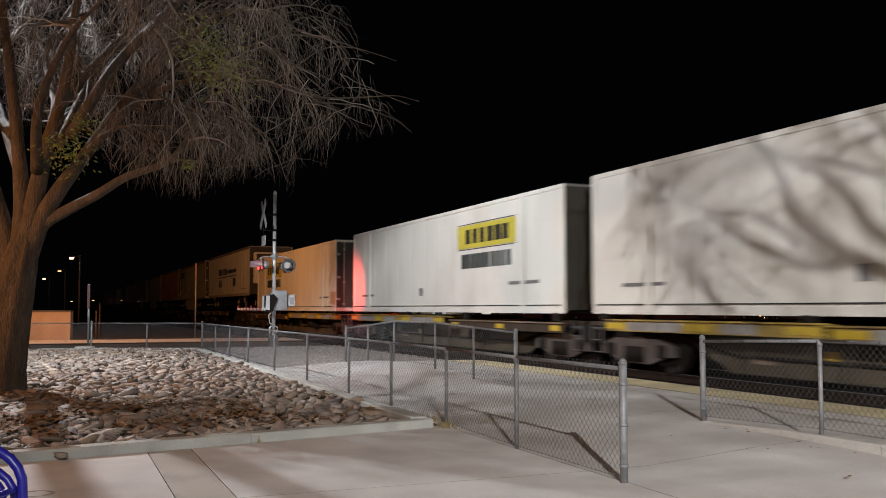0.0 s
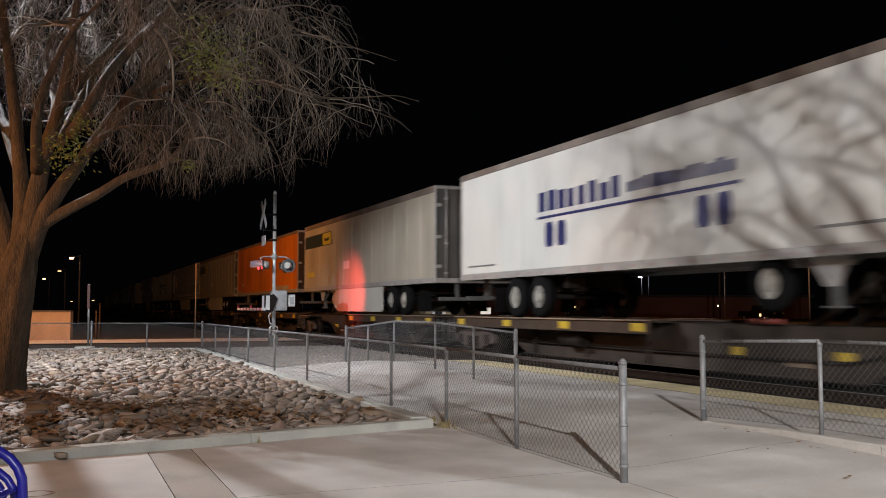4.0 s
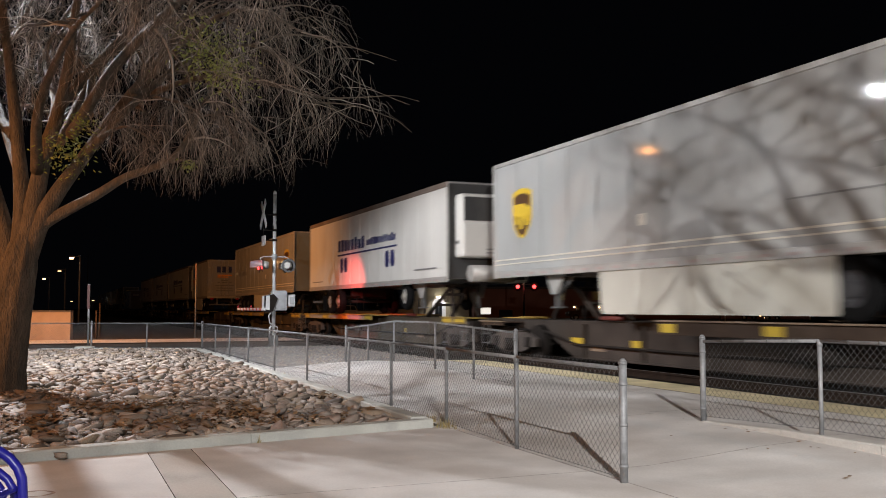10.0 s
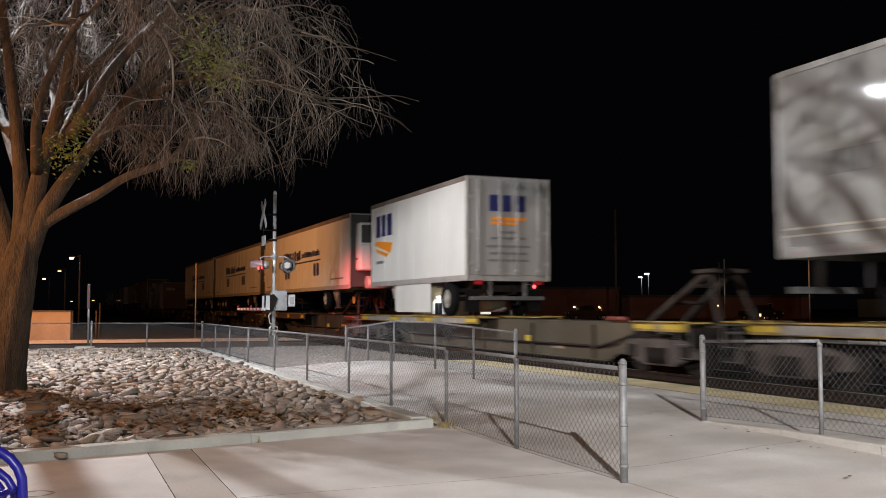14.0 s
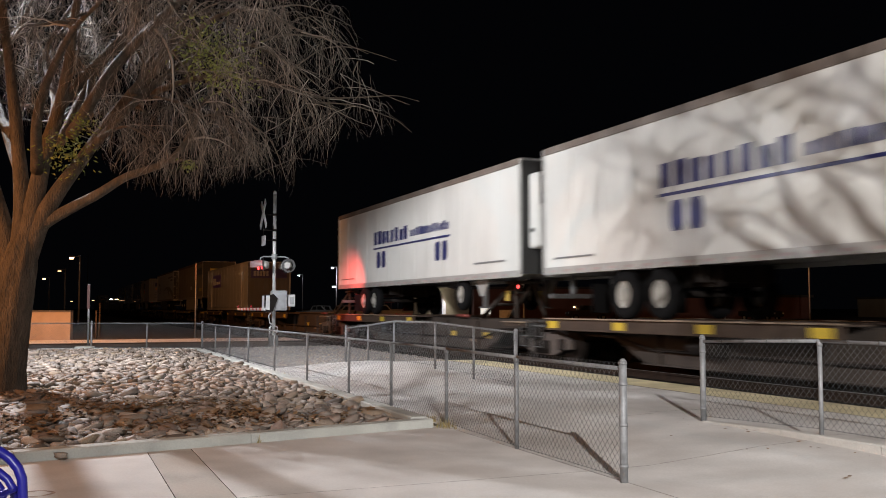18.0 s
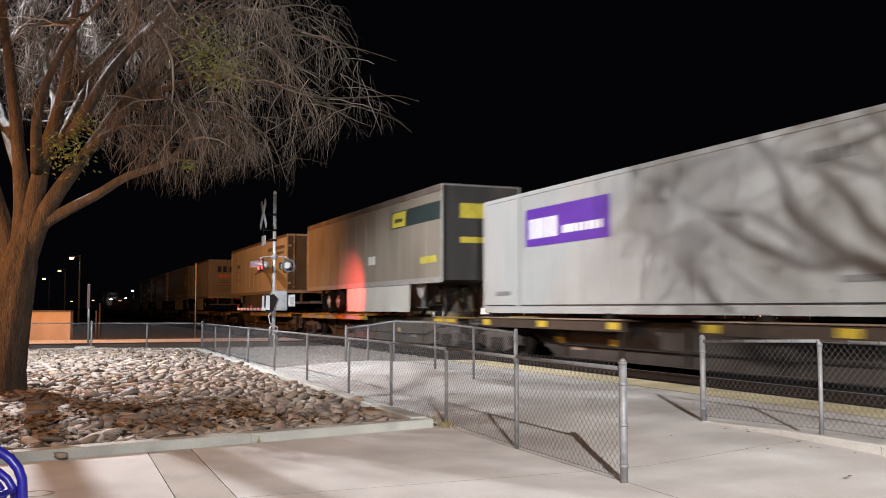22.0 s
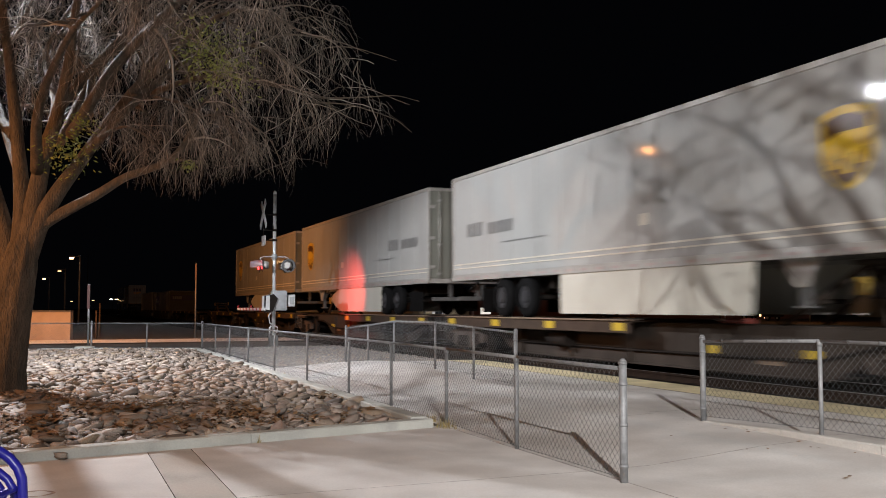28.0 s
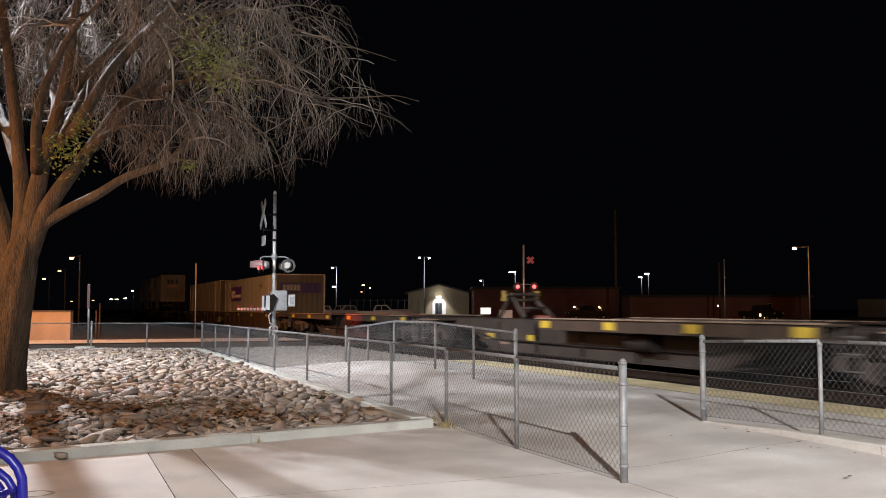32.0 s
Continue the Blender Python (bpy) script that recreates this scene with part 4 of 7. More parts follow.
def orange_trailer():
    ob = trailer_body("semi_trailer", ORANGE_BOX, RUST, "plain orange road trailer with scuffed white lower panels", axles=(-5.1, -3.85), legs_at=5.6, hub=HUB_DARK)
    for y in (-1.291, 1.291):
        marks(ob, "scuffed_panel", CREAM_BOX, [(-6.1, -4.6, Z0 + 0.17, Z0 + 0.37), (-4.4, -2.9, Z0 + 0.17, Z0 + 0.4), (6.6, 8.0, Z0 + 0.17, Z0 + 0.27)], y, "scuffed bare patch")
        marks(ob, "placard", WHITE_MARK, [(5.95, 6.25, Z0 + 0.55, Z0 + 0.75)], y)
    return ob


def swoosh_trailer():
    """White trailer with khaki swooshes."""
    ob = trailer_body("semi_trailer", BRIGHT_BOX, DARK_AND_END_SHADE, "white road trailer with sweeping khaki curves", axles=(-4.7, -3.45), legs_at=5.5, skirt=(-2.2, 3.2), skirt_mat=DARK_SKIRT)
    for y in (-1.294, 1.294):
        for (x0, x1, za, zb, w) in ((0.6, -8.0, 1.05, 0.45, 0.6), (0.0, -4.6, 0.95, 0.35, 0.36)):
            top, bot = [], []
            for k in range(13):
                f = k / 12
                x = x0 + (x1 - x0) * f
                z = Z0 + 1.05 + 0.62 * math.sin(f * 2.2) * za - 0.75 * f * f * 1.35 + 0.1
                th = w * (0.05 + f * 1.05)
                top.append((x, max(Z0 + 0.22, z)))
                bot.append((x, max(Z0 + 0.2, z - th)))
            side_plate(ob, "swoosh", KHAKI, top + bot[::-1], y, "khaki swoosh")
        rects = word(-7.4, -3.4, Z0 + 2.28, Z0 + 2.46, 16, 31) + word(-7.3, -5.2, Z0 + 2.0, Z0 + 2.16, 9, 32)
        marks(ob, "writing", GREY_MARK, rects, y)
        marks(ob, "emblem", GREY_MARK, [(4.7, 6.1, Z0 + 1.5, Z0 + 1.53), (4.7, 6.1, Z0 + 0.9, Z0 + 0.93), (4.7, 4.73, Z0 + 0.9, Z0 + 1.53), (6.07, 6.1, Z0 + 0.9, Z0 + 1.53)] + word(5.0, 5.9, Z0 + 1.7, Z0 + 1.95, 3, 33), y)
    return ob


def pup_trailer():
    """Short white trailer with a navy word, an orange arrow and lettered doors; nose at +x."""
    L = 8.53
    # Ends are greyed from white: their unlit look is put into the colour.
    ob = trailer_body("short_trailer", BRIGHT_BOX, GREY_AND_DOOR_SHADE, "short white road trailer with navy bars and orange arrow", axles=(-2.75,), legs_at=2.3, skirt=(-1.5, 1.75), skirt_mat=BRIGHT_BOX, L=L)
    for y in (-1.294, 1.294):
        s = 1 if y > 0 else -1
        r = word(2.05, 3.85, Z0 + 1.75, Z0 + 2.5, 3, 41)
        marks(ob, "writing", NAVY, r if s < 0 else both(r), y)
        side_plate(ob, "arrow", ORANGE, [(2.2, Z0 + 1.12), (3.9, Z0 + 1.5), (3.75, Z0 + 1.62), (2.0, Z0 + 1.48)], y, "orange arrow")
        side_plate(ob, "arrow", ORANGE, [(2.6, Z0 + 1.02), (3.6, Z0 + 1.22), (3.8, Z0 + 1.36), (2.4, Z0 + 1.12)], y)
        marks(ob, "thin_writing", GREY_MARK, [(2.9, 3.7, Z0 + 0.8, Z0 + 0.9)], y)
    x = -L / 2 - 0.034
    bm = B()
    for a, b, c, d in word(-0.62, 0.62, Z0 + 1.98, Z0 + 2.45, 3, 41):
        box(bm, x - 0.006, x, -a, -b, c, d)
    part("door_writing", bm, NAVY, ob, "navy bars on the doors")
    bm = B()
    box(bm, x - 0.006, x, -0.55, 0.55, Z0 + 1.72, Z0 + 1.82)
    box(bm, x - 0.006, x, -0.3, 0.55, Z0 + 1.6, Z0 + 1.68)
    part("door_arrow", bm, ORANGE, ob)
    bm = B()
    for z, w in ((1.35, 0.3), (1.18, 0.55), (0.95, 0.7), (0.75, 0.6), (0.55, 0.65)):
        box(bm, x - 0.006, x, -w, w, Z0 + z, Z0 + z + 0.07)
    part("door_small_writing", bm, GREY_MARK, ob)
    bm = B()
    for y in (-0.95, 0.95):
        box(bm, x - 0.03, x, y - 0.12, y + 0.12, Z0 - 0.1, Z0 + 0.02)
    part("tail_light", bm, RED_LENS, ob)
    return ob


CZ0, CZ1 = 1.24 - RAIL, 4.19 - RAIL


def container(name, skin_mat, label):
    ob = tagged(empty(name), label, "container", "shipping containers on the train")
    shell(ob, skin_mat, END_SHADED, CZ0, CZ1, LENGTH, rail_mat=skin_mat)
    h = LENGTH / 2
    for x in (-6.1, 6.1):
        for s in (-1, 1):
            bm = B()
            box(bm, x - 0.1, x + 0.1, s * 1.31 - 0.02, s * 1.31 + 0.02, CZ0, CZ1, 0.01)
            part("lifting_post", bm, skin_mat, ob)
    for y in (-1.32, 1.32):
        marks(ob, "sill_line", BLACK, [(-h + 0.1, h - 0.1, CZ0 + 0.185, CZ0 + 0.205)], y, thick=0.004)
    for x in (-h + 0.35, -2.0, 2.6, h - 0.35):
        for s in (-1, 1):
            bm = B()
            box(bm, x - 0.12, x + 0.12, s * 1.25 - 0.07, s * 1.25 + 0.03, DECK - RAIL - (0.07 if x > 0 else 0), CZ0 + 0.02, 0.006)
            part("corner_casting", bm, STEEL_DARK, ob)
    # ribbed front wall
    bm = B()
    for k in range(9):
        y = -1.1 + 2.2 * k / 8
        box(bm, h + 0.004, h + 0.035, y - 0.06, y + 0.06, CZ0 + 0.2, CZ1 - 0.15)
    tagged(part("wall_ribs", bm, END_SHADED, ob), kind="stuff")
    return ob


def yellow_band_container():
    ob = container("shipping_container", WHITE_BOX, "white intermodal container with yellow band and dark bars")
    for y in (-1.294, 1.294):
        s = 1 if y > 0 else -1
        marks(ob, "yellow_band", YELLOW, [(2.05, 5.7, CZ0 + 1.78, CZ0 + 2.42)], y, "yellow band edged in black")
        marks(ob, "band_edge", BLACK, [(2.05, 5.7, CZ0 + 2.44, CZ0 + 2.46), (2.05, 5.7, CZ0 + 1.74, CZ0 + 1.76)], y)
        r = word(2.6, 5.4, CZ0 + 1.9, CZ0 + 2.3, 6, 51)
        marks(ob, "writing", BLACK, r if s < 0 else both(r), y + s * 0.009, thick=0.004)
        r = word(2.3, 5.5, CZ0 + 1.22, CZ0 + 1.62, 10, 52)
        marks(ob, "dark_writing", GREEN_BLACK, r if s < 0 else both(r), y)
        marks(ob, "thin_writing", GREY_MARK, [(-7.0, -5.6, CZ0 + 0.55, CZ0 + 0.62), (5.3, 6.9, CZ0 + 0.72, CZ0 + 0.8), (-1.0, -0.75, CZ0 + 0.5, CZ0 + 0.75)], y)
    return ob


def purple_container():
    ob = container("shipping_container", GREY_BOX, "pale grey intermodal container with a purple panel")
    for y in (-1.294, 1.294):
        s = 1 if y > 0 else -1
        marks(ob, "purple_panel", PURPLE, [(-5.7, -1.95, CZ0 + 1.6, CZ0 + 2.5)], y, "purple panel with white bars")
        r = word(-5.5, -4.1, CZ0 + 1.78, CZ0 + 2.25, 5, 61)
        marks(ob, "white_writing", WHITE_MARK, r if s < 0 else both(r), y + s * 0.009, thick=0.004)
        r = word(-3.9, -2.2, CZ0 + 1.82, CZ0 + 2.0, 8, 62)
        marks(ob, "small_writing", WHITE_MARK, r if s < 0 else both(r), y + s * 0.009, thick=0.004)
        marks(ob, "thin_writing", GREY_MARK, word(3.6, 4.6, CZ0 + 2.3, CZ0 + 2.5, 5, 63) + [(4.2, 5.4, CZ0 + 0.5, CZ0 + 0.6), (-7.4, -6.6, CZ0 + 0.45, CZ0 + 0.55)], y)
    x = LENGTH / 2 + 0.036
    # End panel and writing are dimmed: the end's shade is in their colours.
    bm = B()
    box(bm, x, x + 0.012, -1.1, 1.1, CZ0 + 1.95, CZ0 + 2.5)
    part("purple_end_panel", bm, PURPLE_SHADED, ob, "purple panel on the doors with shade in its colour")
    bm = B()
    for a, b, c, d in word(-0.95, 0.0, CZ0 + 2.08, CZ0 + 2.38, 5, 61):
        box(bm, x + 0.012, x + 0.018, a, b, c, d)
    part("end_writing", bm, GREY_MARK, ob)
    return ob


# ---- rail cars ----
def bogie(ob, x):
    """A two-axle freight truck under a car; the wheels are parts of their own."""
    bm = B()
    for s in (-1, 1):
        plate(bm, [(x - 1.25, 0.33), (x - 1.25, 0.52), (x - 0.75, 0.66), (x + 0.75, 0.66), (x + 1.25, 0.52), (x + 1.25, 0.33), (x + 0.95, 0.3), (x + 0.45, 0.16), (x - 0.45, 0.16), (x - 0.95, 0.3)], 0.12, Matrix.Translation((0, s * 1.0 - 0.06, 0)))
    box(bm, x - 0.25, x + 0.25, -1.05, 1.05, 0.4, 0.7, 0.02)
    fr = part("truck_frame", bm, TRUCK, ob)
    bm = B()
    for s in (-1, 1):
        for q in (-0.22, 0.0, 0.22):
            rod(bm, (x + q, s * 1.09, 0.2), (x + q, s * 1.09, 0.5), 0.075, None, 10)
    tagged(part("spring_nest", bm, STEEL_DARK, fr), kind="stuff")
    for dx in (-0.88, 0.88):
        bm = B()
        for s in (-1, 1):
            rod(bm, (0, s * 0.69, 0), (0, s * 0.83, 0), 0.42, 0.42, 24)
            rod(bm, (0, s * 0.66, 0), (0, s * 0.69, 0), 0.445, 0.445, 24)
            disc(bm, (0, s * 0.86, 0), 0.14, 0.1, "y", 10)
            for k in range(3):
                a = k * 2.0944
                disc(bm, (0.26 * math.cos(a), s * 0.835, 0.26 * math.sin(a)), 0.05, 0.02, "y", 6)
        rod(bm, (0, -0.9, 0), (0, 0.9, 0), 0.08, None, 10)
        w = part("wheelset", bm, STEEL_DARK, ob, "steel wheels on their axle")
        w.matrix_basis = Matrix.Translation((x + dx, 0, 0.42))
        wheelsets.append((w, ob, x + dx))
        for s in (-1, 1):
            bm = B()
            box(bm, x + dx - 0.14, x + dx + 0.14, s * 1.02 - 0.08, s * 1.02 + 0.08, 0.3, 0.55, 0.02)
            part("axle_box", bm, STEEL_DARK, fr)


def rail_car(pitch, paint, wide_gap=False, hitch_at=None, half=0, label="rust-brown flat rail car with yellow reflectors"):
    """A spine car: a deep centre beam, a wheel platform over one half and a hitch over the other.
    Its trucks sit under its ends; where cars are joined the truck lies at the joint."""
    ob = tagged(empty("rail_car"), label, "rail car", "cars of the train")
    h = pitch / 2 - 0.12
    d = DECK - RAIL
    w = -1 if hitch_at is not None and hitch_at > 0 else 1
    loaded = hitch_at is not None
    coat = CAR_YELLOW if paint is CAR_YELLOW else RUST
    beam = SPINE_OLIVE if paint is CAR_YELLOW else SPINE
    # the centre beam, deep in the middle and drawn in over the trucks
    deep = 0.14
    for s in (-1, 1):
        bm = B()
        plate(bm, [(-h, d - 0.36), (-h, d - 0.1), (h, d - 0.1), (h, d - 0.36), (h - 2.6, d - 0.44), (h - 3.7, deep), (-h + 3.7, deep), (-h + 2.6, d - 0.44)], 0.04, Matrix.Translation((0, s * 0.62 - 0.02, 0)))
        web = part("spine_web", bm, beam, ob)
        bm = B()
        box(bm, -h + 3.72, h - 3.72, s * 0.6, s * 0.72, deep - 0.03, deep, 0.006)
        part("bottom_flange", bm, beam, web)
        for k in range(5):
            x = -h + 4.3 + k * (2 * h - 8.6) / 4
            bm = B()
            plate(bm, [(x - 0.02, deep), (x + 0.02, deep), (x + 0.02, d - 0.14), (x - 0.02, d - 0.14)], 0.1, Matrix.Translation((0, s * 0.64 - (0.1 if s < 0 else 0), 0)))
            part("stiffener", bm, beam, web)
        for x, wide in ((-5.0 * w, 0.5), (-2.6 * w, 0.35)) if coat is RUST else ((-2.6 * w, 0.3),):
            bm = B()
            box(bm, x - wide / 2, x + wide / 2, s * 0.642, s * 0.65, 0.42, 0.58)
            part("reflector", bm, REFLECT_Y, web, "yellow reflective patch")
        bm = B()
        box(bm, -4.1 * w - 0.3, -4.1 * w + 0.3, s * 0.642, s * 0.65, 0.3, 0.44)
        part("stencil_panel", bm, CAR_TAN, web, "faded pale stencil panel")
    bm = B()
    box(bm, -h, h, -0.62, 0.62, d - 0.1, d - 0.07, 0.004)
    part("spine_top", bm, beam, ob)
    bm = B()
    box(bm, -h + 3.75, h - 3.75, -0.6, 0.6, deep, deep + 0.025)
    part("spine_foot", bm, beam, ob)

    def platform(x0, x1, dz, deepness, cover):
        """A side platform from x0 to x1 on both sides: sill, flange, deck, brackets and reflectors."""
        x0, x1 = min(x0, x1), max(x0, x1)
        for s in (-1, 1):
            bm = B()
            box(bm, x0, x1, s * 1.3 - 0.035, s * 1.3 + 0.035, d - deepness + dz, d - 0.03 + dz, 0.012)
            sill = part("side_sill", bm, cover, ob)
            bm = B()
            box(bm, x0 - 0.02, x1 + 0.02, s * 1.3 - 0.09, s * 1.3 + 0.07, d - 0.03 + dz, d + dz, 0.006)
            part("top_flange", bm, CAR_TAN if cover is RUST else cover, sill)
            m = max(2, int((x1 - x0) / 2.9) + 1)
            for k in range(m):
                x = x0 + 0.35 + k * (x1 - x0 - 0.7) / (m - 1)
                bm = B()
                wide = 0.34 if cover is CAR_YELLOW else 0.22
                box(bm, x - wide, x + wide, s * 1.337, s * 1.344, d - deepness + 0.05 + dz, d - 0.07 + dz)
                part("reflector", bm, REFLECT_Y, sill, "yellow reflective patch")
                if cover is CAR_YELLOW and k < m - 1:
                    gap = (x1 - x0 - 0.7) / (m - 1)
                    a, b = x + wide + 0.08 + 0.22 * (k % 2), x + gap - wide - 0.08 - 0.6 * (k % 3 == 1)
                    bm = B()
                    box(bm, a, b, s * 1.336, s * 1.34, d - deepness + 0.02 + dz, d - 0.045 + dz)
                    part("stencil_panel", bm, STENCIL_PALE, sill, "worn pale grey stencil panel")
            bm = B()
            box(bm, x0 + 0.05, x1 - 0.05, s * 0.63, s * 1.25, d - 0.05 + dz, d - 0.02 + dz, 0.004)
            part("deck_plate", bm, cover, ob)
            n = max(2, int((x1 - x0) / 1.7))
            for k in range(n):
                x = x0 + 0.25 + k * (x1 - x0 - 0.5) / (n - 1)
                bm = B()
                plate(bm, [(0.64, d - 0.05 + dz), (1.26, d - 0.05 + dz), (1.26, d - deepness + dz), (0.64, d - deepness - 0.3 + dz)], 0.03, Matrix.Translation((x, 0, 0)) @ Matrix.Rotation(0 if s > 0 else math.pi, 4, "Z"))
                part("bracket", bm, STEEL_DARK, ob)

    if loaded:
        platform(w * (h - 0.75), -w * 0.9, 0.0, 0.21 if coat is CAR_YELLOW else 0.28, coat)
        if paint is CAR_YELLOW:
            platform(-w * (h - 0.15), -w * (h - 1.75), -0.02, 0.2, coat)
        else:
            platform(-w * (h - 0.1), -w * (h - 1.3), -0.1, 0.12, RUST)
    elif paint is CAR_YELLOW:
        for x0, x1, dz in {0: ((-h + 0.7, -2.1, 0.0), (-1.9, h - 0.9, -0.03)), 1: ((-h + 0.7, 1.0, 0.0), (1.6, h - 0.8, -0.1)), -1: ((-h + 0.8, -0.4, -0.1), (-0.2, h - 0.7, 0.0))}[half]:
            platform(x0, x1, dz, 0.24, CAR_YELLOW if dz > -0.08 else RUST)
    else:
        platform(-h + 0.9, -1.2, 0.0, 0.26, RUST)
        platform(1.2, h - 0.9, 0.0, 0.26, RUST)
    for s in (-1, 1):
        for x in (-h + 0.25, h - 0.25):
            bm = B()
            rod(bm, (x, s * 0.6, d - 0.2), (x, s * 1.29, d - 0.2), 0.03, None, 6)
            ladder = part("ladder", bm, LEG, ob)
            for z in (0.35, 0.6, 0.85):
                bm = B()
                rod(bm, (x - 0.2, s * 1.28, z), (x + 0.2, s * 1.28, z), 0.012, None, 6)
                part("rung", bm, LEG, ladder)
            for q in (-0.2, 0.2):
                bm = B()
                rod(bm, (x + q, s * 1.28, 0.33), (x + q, s * 1.28, d - 0.05), 0.014, None, 6)
                part("ladder_rail", bm, LEG, ladder)
    # piping and brake gear along the beam
    bm = B()
    tube(bm, [(-h + 0.4, -0.8, d - 0.3), (-h + 2.6, -0.78, d - 0.34), (-h + 4.0, -0.7, 0.42), (0, -0.7, 0.4), (h - 4.0, -0.7, 0.42), (h - 2.6, -0.78, d - 0.34), (h - 0.4, -0.8, d - 0.3)], [0.03] * 7, 6)
    part("brake_pipe", bm, STEEL_DARK, ob)
    bm = B()
    rod(bm, (2.2 * w, -0.86, 0.55), (3.1 * w, -0.86, 0.55), 0.17, None, 14)
    part("air_tank", bm, STEEL_DARK, ob)
    if loaded:
        x = math.copysign(6.0, hitch_at)
        q = math.copysign(1, hitch_at)
        top, lean = 0.95, 1.75
        if abs(hitch_at) < 5:
            x, top, lean = hitch_at, 0.62, 1.1
        elif abs(hitch_at) > 8:
            x = hitch_at
        bm = B()
        for s in (-0.34, 0.34):
            rod(bm, (x - lean * q, s * 1.3, d - 0.05), (x, s * 0.8, d + top), 0.07, 0.06, 8)
            rod(bm, (x + 0.45 * q, s * 1.3, d - 0.05), (x, s * 0.8, d + top), 0.055, 0.055, 8)
        for f in (0.35, 0.7):
            rod(bm, (x - lean * q * (1 - f), -0.36, d + top * f), (x - lean * q * (1 - f), 0.36, d + top * f), 0.04, None, 8)
        box(bm, x - 0.3, x + 0.28, -0.42, 0.42, d + top - 0.06, d + top + 0.02, 0.02)
        hitch = part("trailer_hitch", bm, SPINE, ob, "raised trailer hitch")
        for s in (-1, 1) if abs(hitch_at) < 8 else ():
            bm = B()
            box(bm, x - 0.1, x + 0.1, s * 0.5 - 0.02, s * 0.5 + 0.02, d + 0.42, d + 0.7, 0.008)
            part("hitch_plate", bm, CAR_YELLOW if paint is not CAR_YELLOW else SPINE_OLIVE, hitch, "dull yellow plate")
        bm = B()
        rod(bm, (x - 2.2 * q, -0.7, d + 0.0), (x - 3.0 * q, -0.7, d + 0.0), 0.05, None, 8)
        part("release_bar", bm, DULL_RED, hitch, "dull red release bar")
    bogie(ob, -h + (1.35 if wide_gap else 0.15))
    if wide_gap:
        bogie(ob, h - 1.35)
    for x in (-h, h):
        bm = B()
        box(bm, x - 0.3, x + 0.3, -0.12, 0.12, 0.62, 0.85, 0.02)
        part("coupling", bm, STEEL_DARK, ob)
        bm = B()
        box(bm, x - 0.16, x + 0.16, -1.2, 1.2, d - 0.5, d - 0.14, 0.02)
        part("end_beam", bm, STEEL_DARK, ob)
    return ob


# loads in their order: kind, middle at the start, nose towards the rear
LOADS = [("band", 9.0, False), ("band", 26.46, False), ("band", 45.2, True), ("shipper", 64.06, False), ("stripe", 82.24, True), ("orange", 99.82, True),
         ("stripe_grey", 117.1, True), ("parcel_square", 134.79, True), ("shipper", 154.14, False), ("parcel", 173.48, False), ("pup", 198.12, True), ("shipper", 213.24, False),
         ("shipper", 230.87, False), ("shipper", 248.25, False), ("purple", 284.25, False), ("stripe_long", 303.45, False), ("swoosh", 323.8, True), ("pup", 346.65, True),
         ("parcel", 362.39, False), ("parcel_short", 380.5, True), ("parcel_short", 398.08, True), ("purple", 453.5, False), ("plain", 471.9, False), ("pup", 509.6, True), ("parcel", 525.0, False)]
WELL_DROP = {453.5: -1.02, 471.9: -0.85}     # containers that sit down in well cars
MAKERS = {"band": yellow_band_container, "shipper": shipper_trailer, "orange": orange_trailer, "parcel": parcel_trailer, "pup": pup_trailer, "purple": purple_container, "swoosh": swoosh_trailer,
          "stripe": lambda: stripe_trailer("semi_trailer", CREAM_BOX, "dull cream road trailer with dark stripe and yellow block", (-5.2, -3.9), (-3.1, 3.4), 0.5),
          "stripe_long": lambda: stripe_trailer("semi_trailer", TAN_BOX, "tarnished tan road trailer with dark stripe and long skirt"),
          "stripe_grey": lambda: stripe_trailer("semi_trailer", DULL_BOX, "dirty grey road trailer with dark stripe and yellow block", (-5.2, -3.9), (-3.1, 3.4), 0.5),
          "parcel_short": lambda: parcel_trailer((-3.5, 3.0), 1.0),
          "parcel_square": lambda: parcel_trailer((-3.5, 3.0), 0.0),
          "plain": lambda: container("shipping_container", DULL_BOX, "plain grey intermodal container")}
made = {}
for kind, u0, flip in LOADS:
    ob = copy_thing(made[kind], Matrix()) if kind in made else MAKERS[kind]()
    made.setdefault(kind, ob)
    on_line(ob, u0, flip, RAIL + WELL_DROP.get(u0, 0.0))

